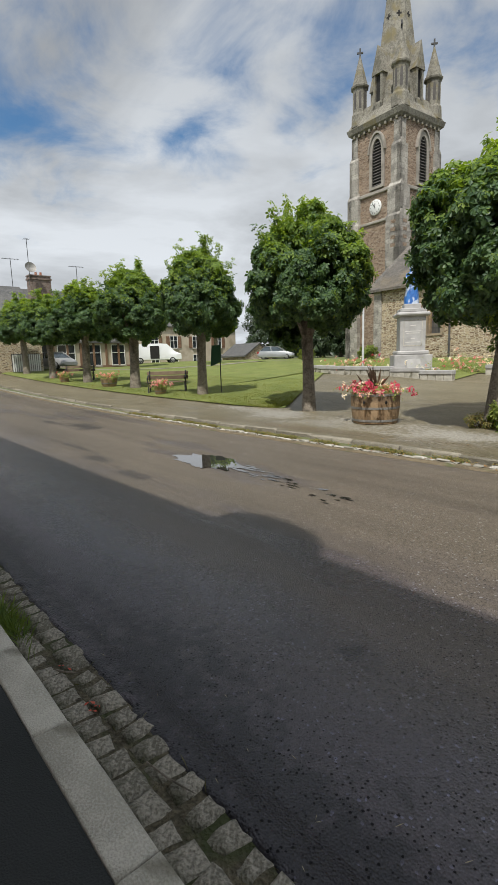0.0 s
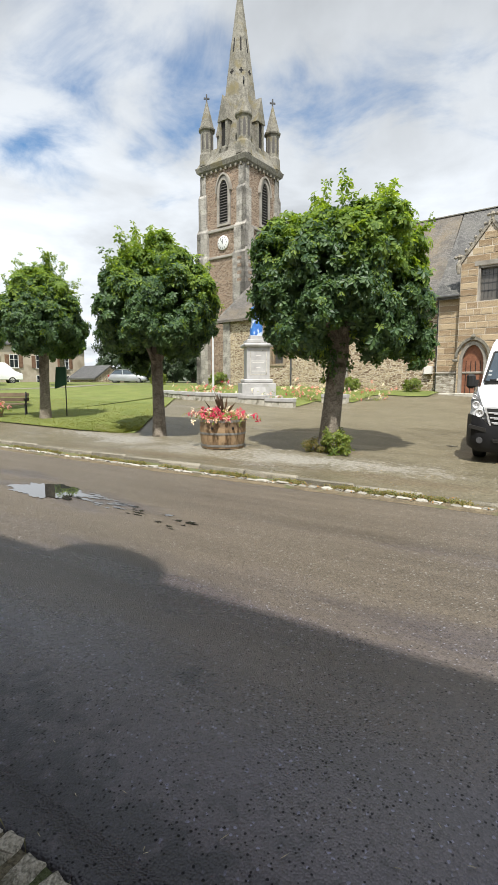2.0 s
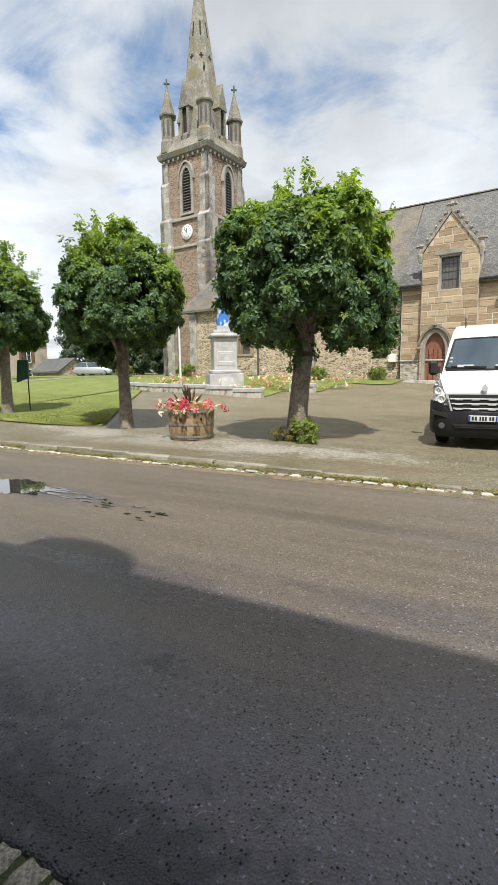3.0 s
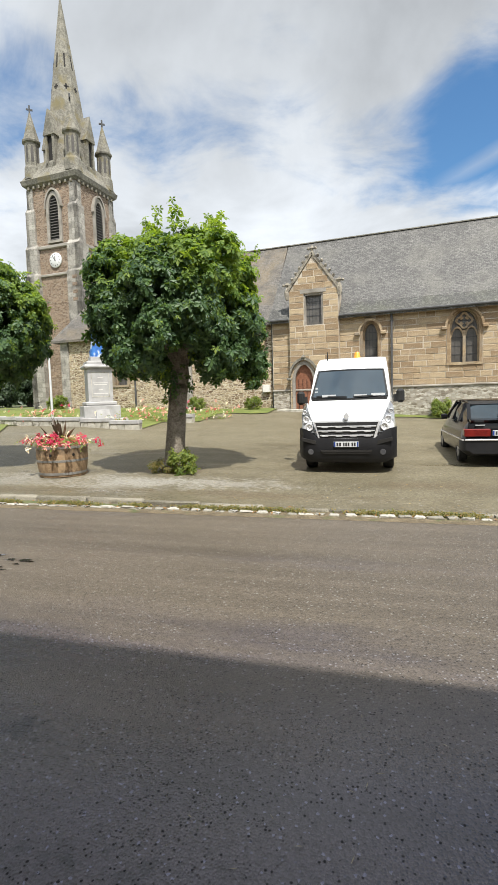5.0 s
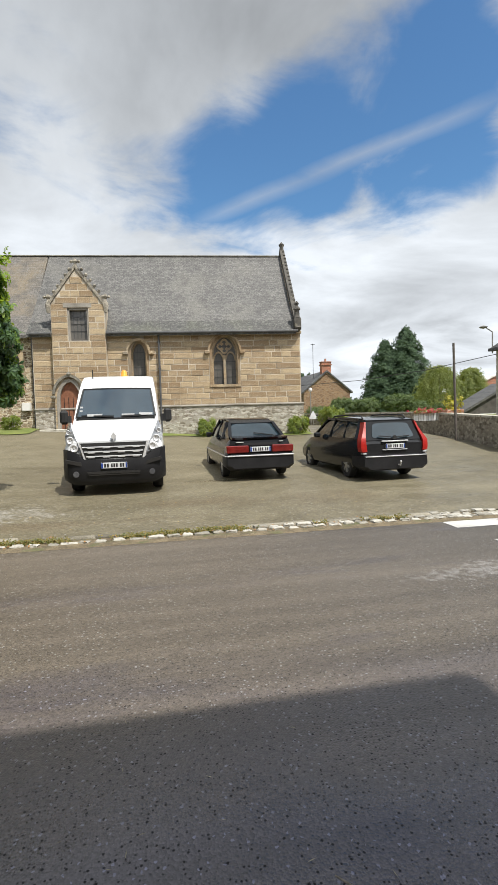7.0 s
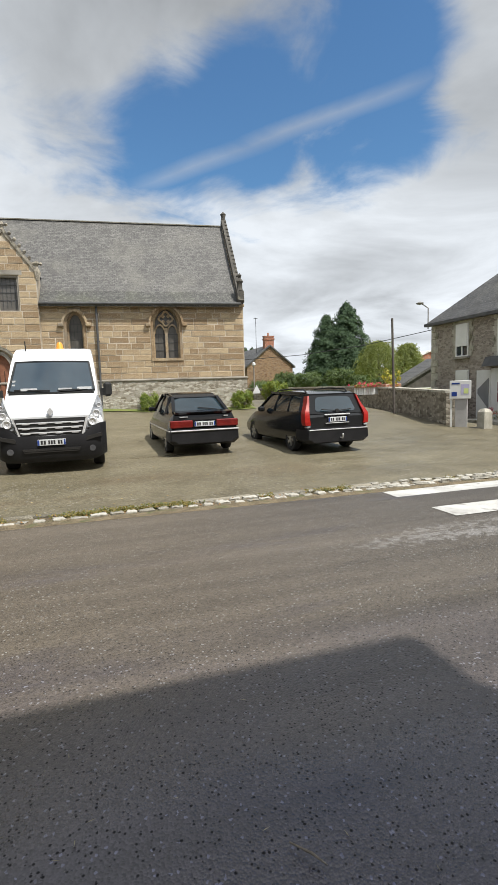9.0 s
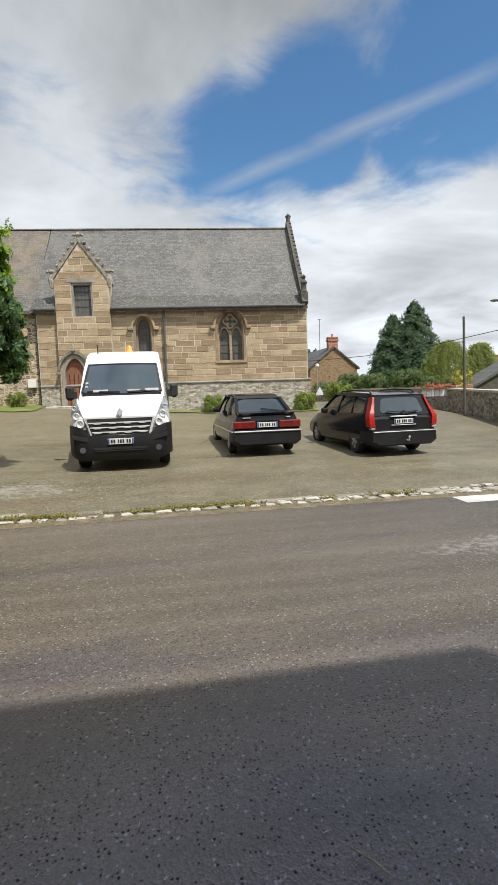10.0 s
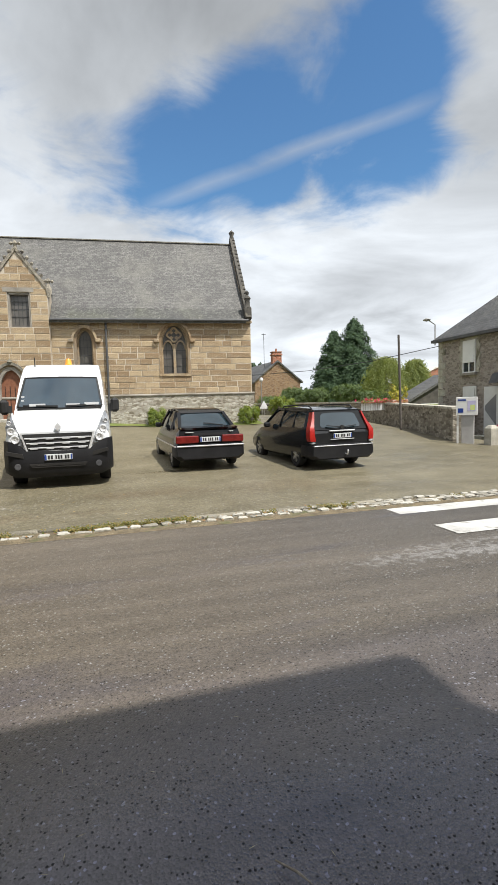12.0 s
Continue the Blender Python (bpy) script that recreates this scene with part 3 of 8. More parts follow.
def arch_ring(bm, xc, w, zb, zs, za, t, y0, y1, legs=True):
    """A frame or hood mould of width t round an arched opening."""
    o = arch(w + 2 * t, zb, zs, za + t * 1.2)
    i = arch(w, zb, zs, za)
    if not legs:
        o, i = o[1:-1], i[1:-1]
    rings = []
    for (a, b), (c, d) in zip(o, i):
        rings.append([(xc + a, y0, b), (xc + c, y0, d), (xc + c, y1, d), (xc + a, y1, b)])
    return loft(bm, rings)


# ---- ground ----
def road_z(x):
    return 0.00095 * (x + 5) ** 2 if x < -5 and x > -40 else 1.16 + 0.03 * (-40 - x) if x <= -40 else 0.0


def smooth(t):
    t = min(max(t, 0.0), 1.0)
    return t * t * (3 - 2 * t)


def ground_z(x, y):
    """Height of the square: level with the road in front, rising to the church."""
    left = smooth((-0.5 - x) / 5)
    amp = 0.75 + 0.38 * smooth((4 - x) / 9)
    amp *= 1 - smooth((x - 12) / 4)
    f = (max(0.0, min(y, 24) - 8) / 16) ** 1.8 + 0.012 * max(0.0, min(y, 60) - 24)
    lawn = 0.17 * smooth((-9.5 - x) / 3) * smooth((y - 8.3) / 1.2)
    return road_z(x) * (1 - 0.9 * smooth((y - 9) / 16)) + 0.10 * left + amp * f + lawn - 0.22 * smooth((x - 12) / 4) * smooth((y - 7) / 8)


def sheet(bm, xs, ys, height, skirt=0.0):
    grid = [[bm.verts.new((x, y, height(x, y))) for x in xs] for y in ys]
    for a, b in zip(grid, grid[1:]):
        for i in range(len(xs) - 1):
            bm.faces.new((a[i], a[i + 1], b[i + 1], b[i]))
    return bm


def steps(a, b, d):
    n = max(1, round((b - a) / d))
    return [a + (b - a) * i / n for i in range(n + 1)]


far = [-900, -400, -200, -100, -70]
bm = bmesh.new()
sheet(bm, far + steps(-50, 40, 2) + [60, 100, 200, 400, 900], [-900, -300, -100, -40, -10, 0, 6.9, 7.1] + steps(8, 60, 2) + [90, 160, 300, 600, 900],
      lambda x, y: (ground_z(x, y) if y > 7 else road_z(x)) - 0.06)
structure("ground", bm, M_FIELD, "green and brown land that runs to the horizon", 60)
bm = bmesh.new()
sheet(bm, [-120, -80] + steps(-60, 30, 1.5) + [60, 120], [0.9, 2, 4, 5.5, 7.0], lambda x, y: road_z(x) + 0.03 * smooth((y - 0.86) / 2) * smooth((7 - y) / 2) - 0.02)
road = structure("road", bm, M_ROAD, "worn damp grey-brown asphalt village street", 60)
# crumbling lip of the asphalt over the gutter
bm = bmesh.new()
cols = []
for x in steps(-12, 4, 0.03):
    rag = 0.03 * noise.noise((x * 2.3, 1.0, 0)) + 0.035 * noise.noise((x * 9.0, 4.0, 0)) + 0.012 * noise.noise((x * 31.0, 7.0, 0))
    cols.append([bm.verts.new((x, y, z + 0.006 * noise.noise((x * 14, y * 20, 2)) * (k < 3))) for k, (y, z) in enumerate(((0.835 + rag, -0.06), (0.84 + rag, 0.0), (0.87 + rag, 0.016), (0.95, 0.006), (1.05, -0.019)))])
for a, b in zip(cols, cols[1:]):
    for i in range(4):
        bm.faces.new((a[i], b[i], b[i + 1], a[i + 1]))
part("road_lip", bm, M_ROAD, road, "black crumbling asphalt edge", 60)
bm = bmesh.new()
sheet(bm, [-70] + steps(-60, 30, 0.75) + [60, 120], steps(7.13, 9, 0.6) + steps(9.8, 30, 0.8), lambda x, y: ground_z(x, y))
structure("pavement_square", bm, M_LOT, "old sandy-grey asphalt of the church square", 60)
bm = bmesh.new()
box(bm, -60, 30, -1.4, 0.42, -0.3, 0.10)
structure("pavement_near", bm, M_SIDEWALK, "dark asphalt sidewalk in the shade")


def lawn_front(x):
    return 9.15 + 0.9 * max(0.0, (x + 12.2) / 2.0) ** 2


def lawn_back(x):
    return 34.0 if x < -17 else 10.1 + (-10.2 - x) / 0.7


bm = bmesh.new()
xs = steps(-60, -17.01, 1.2) + steps(-16.99, -10.25, 0.3)
rows = []
for x in xs:
    y0 = lawn_front(x)
    rows.append([bm.verts.new((x, y, ground_z(x, y) + 0.02 + 0.03 * smooth((y - y0) / 0.5))) for y in [y0 + (lawn_back(x) - y0) * (i / 30) ** 1.5 for i in range(31)]])
for a, b in zip(rows, rows[1:]):
    for i in range(30):
        bm.faces.new((a[i], b[i], b[i + 1], a[i + 1]))
structure("lawn_main", bm, M_LAWN, "short sunlit lawn of the church square", 60)

bm = bmesh.new()
sheet(bm, steps(-17.2, -9.3, 0.7), steps(18.35, 24.2, 0.6), lambda x, y: ground_z(x, y) + 0.03)
sheet(bm, steps(-9.3, -7.5, 0.6), steps(20.1, 24.2, 0.6), lambda x, y: ground_z(x, y) + 0.03)
structure("lawn_bed", bm, M_LAWN, "grass round the memorial behind the low wall", 60)

CH = Matrix.Translation((-5.05, 24, 0)) @ Matrix.Rotation(radians(-5), 4, "Z")


def church_ground(e1, e2):
    p = CH @ Vector((e1, e2, 0))
    return ground_z(p.x, p.y)


bm = bmesh.new()
for a, b, d0 in ((-20, 0.2, -1.7), (5.4, 12.6, -0.9)):
    cols = [[bm.verts.new((*(CH @ Vector((e, f, 0))).xy, church_ground(e, f) + 0.035)) for f in (d0 + 0.12 * math.sin(e * 3.1), d0 / 2, 0.4)] for e in steps(a, b, 0.4)]
    for p, q in zip(cols, cols[1:]):
        for i in range(2):
            bm.faces.new((p[i], q[i], q[i + 1], p[i + 1]))
structure("lawn_strip", bm, M_LAWN, "narrow grass strip along the church wall", 60)


# ---- church ----
church = thing("church", "tan stone village church with slate roof and tall spire", "church", CH)
EAVE, RIDGE, HALF = 5.5, 10.15, 3.9

# ashlar south wall of the choir
BIG, SMALL = (8.66, 1.2, 3.05, 4.48, 5.36), (4.7, 0.72, 2.9, 4.5, 5.12)
bm = bmesh.new()
arch_wall(bm, 0, 12.25, -0.3, EAVE, 0.01, 0.75, [BIG, SMALL])
choir = part("choir_wall", bm, M_JOINT, church, "tan ashlar wall with pale joints")
stone_cache = {}


def stone_mesh(length, height):
    key = (round(length / 0.05), round(height, 3))
    if key not in stone_cache:
        b = bmesh.new()
        l, h = key[0] * 0.05 - 0.02, height - 0.02
        loft(b, [[(-l / 2, 0.08, -h / 2), (l / 2, 0.08, -h / 2), (l / 2, 0.08, h / 2), (-l / 2, 0.08, h / 2)],
                 [(-l / 2, 0.014, -h / 2), (l / 2, 0.014, -h / 2), (l / 2, 0.014, h / 2), (-l / 2, 0.014, h / 2)],
                 [(-l / 2 + 0.014, 0, -h / 2 + 0.014), (l / 2 - 0.014, 0, -h / 2 + 0.014), (l / 2 - 0.014, 0, h / 2 - 0.014), (-l / 2 + 0.014, 0, h / 2 - 0.014)]])
        stone_cache[key] = finish(b, "stone", M_ASHLAR)
    return stone_cache[key]


def half_width(op, z):
    xc, w, zb, zs, za = op
    if z < zb - 0.25 or z > za + 0.1:
        return 0.0
    if z < zs:
        return w / 2 + 0.12
    return (w / 2) * max(0.25, math.cos(min(1.0, (z - zs) / (za - zs + 0.2)) * math.pi / 2) ** 0.7) + 0.12


def courses(parent, x0, x1, z0, z1, h, openings, y=0.0, rng=random.Random(4)):
    n = round((z1 - z0) / h)
    h = (z1 - z0) / n
    for k in range(n):
        z = z0 + (k + 0.5) * h
        spans, at = [], x0
        for op in sorted(openings):
            hw = half_width(op, z)
            if hw:
                spans.append((at, op[0] - hw))
                at = op[0] + hw
        spans.append((at, x1))
        for a, b in spans:
            at = a
            while b - at > 0.06:
                l = rng.choice((0.3, 0.4, 0.45, 0.55, 0.65, 0.75, 0.85, 0.95))
                if b - at - l < 0.3:
                    l = b - at
                l = min(l, b - at)
                s = new("stone", stone_mesh(l, h))
                s.parent = parent
                s.matrix_local = Matrix.Translation((at + l / 2, y + rng.uniform(-0.008, 0.006), z))
                at += l


# string course, plinth
bm = bmesh.new()
box(bm, 0.0, 12.36, -0.14, 0.05, 2.03, 2.13, 0.03)
part("string_course", bm, M_GRANITE, church, "weathered moulded string course")
bm = bmesh.new()
box(bm, 0.03, 12.33, -0.09, 0.06, -0.3, 2.03)
part("plinth", bm, M_PLINTH, church, "whitish rubble plinth")
bm = bmesh.new()
box(bm, 3.2, 12.3, -0.09, 0.06, EAVE - 0.16, EAVE - 0.02, 0.03)
part("cornice", bm, M_ASHLAR, church)
bm = bmesh.new()
prism(bm, [(0.05, -0.3), (7.8, -0.3), (7.8, EAVE), (HALF, RIDGE - 0.1), (0.05, EAVE - 0.1)], 11.6, 12.24, "x")
part("gable_wall", bm, M_RUBBLE, church)
bm = bmesh.new()
box(bm, -13, 12.2, 7.2, 7.8, -0.3, EAVE)
part("north_wall", bm, M_RUBBLE, church)

M_BLACKSTONE = material("blackened_lichened_stone", (0.05, 0.047, 0.042), (0.11, 0.1, 0.085), rough=0.95, scale=4, bump=0.5, fine=30, stain=(0.19, 0.175, 0.135), stain_scale=5, stain_at=(0.62, 0.75))
# raised gable coping with crockets and finials
bm = bmesh.new()
for s in (1, -1):
    a, b = Vector((12.12, HALF - s * (HALF + 0.28), EAVE + 0.03)), Vector((12.12, HALF, RIDGE + 0.27))
    beam(bm, a, b, 0.24, 0.2)
    for i in range(1, 20):
        p = a.lerp(b, i / 20) + Vector((0.06, 0, 0.17))
        lathe(bm, [(0.03, -0.1), (0.075, -0.02), (0.05, 0.03), (0.01, 0.07)], 6, p)
    k = Vector((12.1, HALF - s * (HALF + 0.12), EAVE))
    box(bm, k.x - 0.17, k.x + 0.17, k.y - 0.17, k.y + 0.17, EAVE - 0.02, EAVE + 0.55, 0.04)
    lathe(bm, [(0.15, 0), (0.18, 0.06), (0.13, 0.14), (0.12, 0.4), (0.17, 0.46), (0.15, 0.52), (0.06, 0.62), (0.1, 0.74), (0.02, 0.84)], 8, (k.x, k.y, EAVE + 0.5))
lathe(bm, [(0.14, 0), (0.1, 0.2), (0.16, 0.36), (0.09, 0.42), (0.02, 0.5)], 8, (12.12, HALF, RIDGE + 0.26))
part("gable_coping", bm, M_BLACKSTONE, church, "dark lichened crocketed coping with finials", 40)


def roof_slab(bm, x0, x1, s, over=0.28, t=0.14, tapered=0.0, start=0.0, stop=1.0):
    """One slope; s is 1 for the south side. The bell-cast eave is a flatter strip."""
    def line(v):
        y = HALF - s * (HALF + over) * (1 - v)
        z = EAVE - 0.05 + (RIDGE - EAVE) * (0.86 * v + 0.14 * v * v - 0.22 * max(0.0, v * (0.15 - v)) / 0.15) * 1.01
        return y, z
    vs = (0, 0.06, 0.12, 0.2, 0.35, 0.55, 0.8, 1.0)
    rings = []
    for v in [start] + [k for k in vs if start < k < stop] + [stop]:
        y, z = line(v)
        rings.append([(x0 + tapered * v, y, z), (x1, y, z), (x1, y, z - t), (x0 + tapered * v, y, z - t)])
    return loft(bm, rings)


bm = bmesh.new()
roof_slab(bm, -0.15, 12.0, 1, start=0.15)
part("roof_slope", bm, M_SLATE, church, "weathered grey slate slope", 30)
bm = bmesh.new()
roof_slab(bm, -0.15, 0.93, 1, stop=0.15)
roof_slab(bm, 3.32, 12.0, 1, stop=0.15)
part("eave_band", bm, M_SLATE_EAVE, church, "darker bell-cast eave of the slate roof", 30)
bm = bmesh.new()
roof_slab(bm, -13.0, 12.0, -1)
part("roof_slope", bm, M_SLATE, church, "weathered grey slate slope", 30)
M_SLATE_OLD = slates("rust_stained_slate", (0.095, 0.086, 0.076), (0.14, 0.124, 0.108), (0.19, 0.145, 0.085))
bm = bmesh.new()
roof_slab(bm, -13.6, -0.2, 1, over=0.0, tapered=2.6)
part("roof_slope", bm, M_SLATE_OLD, church, "rust-stained slate slope of the older nave", 30)
bm = bmesh.new()
loft(bm, [[(-13.6, -0.02, EAVE - 0.05), (-13.6, 7.6, EAVE - 0.05), (-13.5, 7.6, EAVE - 0.2), (-13.5, -0.02, EAVE - 0.2)], [(-11.0, HALF, RIDGE - 0.05), (-11.0, HALF + 0.1, RIDGE - 0.05), (-10.9, HALF + 0.1, RIDGE - 0.2), (-10.9, HALF, RIDGE - 0.2)]])
part("roof_hip", bm, M_SLATE_OLD, church)
bm = bmesh.new()
beam(bm, (-11.2, HALF, RIDGE), (11.95, HALF, RIDGE), 0.18, 0.05)
part("ridge_capping", bm, M_SPIRE, church, "mossy grey ridge capping")
bm = bmesh.new()
tube(bm, [(0.0, -0.3, EAVE - 0.06), (0.92, -0.3, EAVE - 0.06)], 0.06)
tube(bm, [(3.34, -0.3, EAVE - 0.06), (12.1, -0.3, EAVE - 0.06)], 0.06)
part("gutter", bm, M_LEAD, church)
for e, top, off in ((5.65, 5.4, -0.12), (-8.1, 5.4, 0.2), (-0.06, 5.45, 0.2)):
    bm = bmesh.new()
    tube(bm, [(e, off, top), (e, off, church_ground(e, 0) + 0.05)], 0.05)
    for z in (2.4, 3.8, 5.0):
        box(bm, e - 0.07, e + 0.07, off - 0.02, off + 0.1, z, z + 0.05)
    part("downpipe", bm, M_LEAD, church, "dark lead rainwater pipe")


def lancet(op, y, parent, mullion=False, mat=M_ASHLAR, bars=6):
    """An arched window: frame > glass with lead bars, and a hood mould."""
    xc, w, zb, zs, za = op
    b = bmesh.new()
    arch_ring(b, xc, w - 0.16, zb, zs, za - 0.1, 0.1, y + 0.18, y + 0.42)
    box(b, xc - w / 2 - 0.12, xc + w / 2 + 0.12, y - 0.05, y + 0.42, zb - 0.12, zb)
    if mullion:
        box(b, xc - 0.06, xc + 0.06, y + 0.2, y + 0.4, zb, zs - 0.05)
        for s in (-1, 1):
            arch_ring(b, xc + s * w * 0.235, w * 0.33, zs - 0.55, zs - 0.3, zs + 0.05, 0.06, y + 0.2, y + 0.4, legs=False)
        r = []
        for i in range(25):
            a = 2 * math.pi * i / 24
            q = 0.26 + 0.05 * math.cos(4 * a)
            cz = zs + 0.36
            r.append([(xc + (q + 0.06) * math.cos(a), y + 0.2, cz + (q + 0.06) * math.sin(a)), (xc + (q - 0.03) * math.cos(a), y + 0.2, cz + (q - 0.03) * math.sin(a)),
                      (xc + (q - 0.03) * math.cos(a), y + 0.4, cz + (q - 0.03) * math.sin(a)), (xc + (q + 0.06) * math.cos(a), y + 0.4, cz + (q + 0.06) * math.sin(a))])
        loft(b, r, cap=False)
        for i in range(4):
            a = math.pi / 4 + i * math.pi / 2
            beam(b, (xc + 0.25 * math.cos(a), y + 0.3, zs + 0.36 + 0.25 * math.sin(a)), (xc + 0.1 * math.cos(a), y + 0.3, zs + 0.36 + 0.1 * math.sin(a)), 0.06, 0.14)
    fr = part("window", b, mat, parent, "carved stone window frame with leaded glass")
    b = bmesh.new()
    prism(b, [(xc + x, z) for x, z in arch(w - 0.02, zb, zs, za)], y + 0.32, y + 0.34)
    part("pane", b, M_WINDOW, fr)
    for i in range(1, bars):
        b = bmesh.new()
        z = zb + (za - 0.15 - zb) * i / bars
        box(b, xc - w / 2 * (1 if z < zs else 0.6), xc + w / 2 * (1 if z < zs else 0.6), y + 0.3, y + 0.318, z - 0.012, z + 0.012)
        part("lead_bar", b, M_LEAD, fr)
    for s in (-0.3, -0.1, 0.1, 0.3):
        b = bmesh.new()
        box(b, xc + s * w - 0.008, xc + s * w + 0.008, y + 0.3, y + 0.316, zb, zs + (za - zs) * 0.5)
        part("lead_bar", b, M_LEAD, fr)


for op, mul in ((BIG, True), (SMALL, False)):
    lancet(op, 0.0, church, mul)
    xc, w, zb, zs, za = op
    bm = bmesh.new()
    arch_ring(bm, xc, w + 0.2, zs, zs + 0.1, za, 0.1, -0.12, 0.06, legs=False)
    for s in (-1, 1):
        box(bm, xc + s * (w / 2 + 0.22) - 0.12, xc + s * (w / 2 + 0.22) + 0.12, -0.15, 0.05, zs - 0.02, zs + 0.14, 0.03)
    part("hood_mould", bm, M_ASHLAR, church)
    bm = bmesh.new()
    arch_ring(bm, xc, w - 0.02, zb, zs, za - 0.01, 0.12, -0.015, 0.2)
    part("window_surround", bm, M_ASHLAR, church)

M_CREST = material("black_and_white_lichened_stone", (0.13, 0.115, 0.09), (0.4, 0.36, 0.29), rough=0.95, scale=6, bump=0.7, fine=40, spread=0.4, stain=(0.07, 0.062, 0.05), stain_scale=3, stain_at=(0.56, 0.66))
# porch bay with its gable
BAY0, BAY1, BAYC, BY = 0.95, 3.3, 2.1, -0.25
DOOR = (1.62, 0.92, 0.6, 2.5, 3.3)
bm = bmesh.new()
arch_wall(bm, BAY0, BAY1, -0.3, 5.1, BY + 0.01, 0.1, [DOOR])
for a, b, c, d in ((BAY0, 1.66, 5.1, 6.75), (2.58, BAY1, 5.1, 6.75), (1.66, 2.58, 5.08, 5.12), (1.66, 2.58, 6.58, 6.75)):
    box(bm, a, b, BY + 0.01, 0.6, c, d)
prism(bm, [(BAY0, 6.75), (BAY1, 6.75), (BAYC, 8.3)], BY + 0.01, 0.5)
bay = part("porch_bay", bm, M_JOINT, church, "projecting ashlar bay with crocketed gable")
bm = bmesh.new()
loft(bm, [[(BAY0, 0.4, 6.72), (BAYC, 0.4, 8.22), (BAY1, 0.4, 6.72)], [(BAY0, 1.3, 6.72), (BAYC, 2.4, 8.22), (BAY1, 1.3, 6.72)]])
part("dormer_roof", bm, M_SLATE, bay)
bm = bmesh.new()
for s in (-1, 1):
    a, b = Vector((BAYC + s * 1.25, BY + 0.05, 6.72)), Vector((BAYC, BY + 0.05, 8.42))
    beam(bm, a, b, 0.12, 0.2, up=(0, 1, 0))
    for i in range(1, 7):
        p = a.lerp(b, i / 7) + Vector((s * 0.09, 0, 0.09))
        lathe(bm, [(0.04, -0.06), (0.07, 0.0), (0.08, 0.04), (0.02, 0.1)], 6, p)
    lathe(bm, [(0.07, -0.4), (0.14, -0.1), (0.13, 0.0), (0.07, 0.1), (0.05, 0.2), (0.12, 0.3), (0.05, 0.42)], 6, (a.x, a.y, a.z + 0.05))
    for d in (-1, 1):
        lathe(bm, [(0.03, -0.06), (0.08, 0.0), (0.03, 0.07)], 6, (a.x + d * 0.16, a.y, a.z + 0.34))
lathe(bm, [(0.08, 0), (0.06, 0.16), (0.12, 0.24), (0.05, 0.36)], 6, (BAYC, BY + 0.05, 8.38))
for d in (-1, 1):
    lathe(bm, [(0.03, -0.06), (0.09, 0.0), (0.03, 0.07)], 6, (BAYC + d * 0.16, BY + 0.05, 8.62))
part("gable_crest", bm, M_CREST, bay, "lichened crockets and carved finials", 40)
bm = bmesh.new()
box(bm, 1.66, 1.74, BY + 0.06, BY + 0.4, 5.1, 6.58)
box(bm, 2.5, 2.58, BY + 0.06, BY + 0.4, 5.1, 6.58)
box(bm, 1.66, 2.58, BY + 0.06, BY + 0.4, 6.5, 6.58)
box(bm, 1.5, 2.74, BY - 0.01, BY + 0.1, 6.6, 6.78)
win = part("window", bm, M_GRANITE, bay, "square-headed leaded window")
bm = bmesh.new()
box(bm, 1.72, 2.52, BY + 0.25, BY + 0.27, 5.1, 6.52)
part("pane", bm, M_WINDOW, win)
for z in (5.58, 5.9, 6.22):
    part("lead_bar", box(bmesh.new(), 1.72, 2.52, BY + 0.225, BY + 0.245, z - 0.012, z + 0.012), M_LEAD, win)
for x in (1.88, 2.04, 2.2, 2.36):
    part("lead_bar", box(bmesh.new(), x - 0.008, x + 0.008, BY + 0.228, BY + 0.246, 5.25, 6.5), M_LEAD, win)
bm = bmesh.new()
arch_ring(bm, DOOR[0], DOOR[1] - 0.02, 0.6, DOOR[3], DOOR[4] - 0.02, 0.13, BY - 0.02, BY + 0.3)
part("door_surround", bm, M_GRANITE, bay)
bm = bmesh.new()
arch_ring(bm, DOOR[0], DOOR[1] + 0.36, 2.6, 2.75, 3.5, 0.1, BY - 0.12, BY + 0.08, legs=False)
for s in (-1, 1):
    box(bm, DOOR[0] + s * 0.72 - 0.1, DOOR[0] + s * 0.72 + 0.1, BY - 0.14, BY + 0.08, 2.56, 2.68, 0.03)
lathe(bm, [(0.03, -0.1), (0.12, 0), (0.04, 0.12)], 8, (DOOR[0], BY - 0.08, 3.62))
part("hood_mould", bm, M_SPIRE, bay)
bm = bmesh.new()
prism(bm, [(DOOR[0] + x, z) for x, z in arch(DOOR[1], 0.6, DOOR[3], DOOR[4])], -0.1, -0.04)
dr = part("door", bm, M_DOOR, bay, "red-brown plank door in a pointed arch")
bm = bmesh.new()
for x in (-0.3, -0.1, 0.1, 0.3):
    box(bm, DOOR[0] + x - 0.012, DOOR[0] + x + 0.012, -0.115, -0.095, 0.7, 2.6)
part("plank_joint", bm, M_DARK, dr)
bm = bmesh.new()
box(bm, 0.4, 3.6, -0.85, BY + 0.05, -0.2, church_ground(2, -0.5) + 0.12, 0.02)
part("door_step", bm, M_KERB, bay)

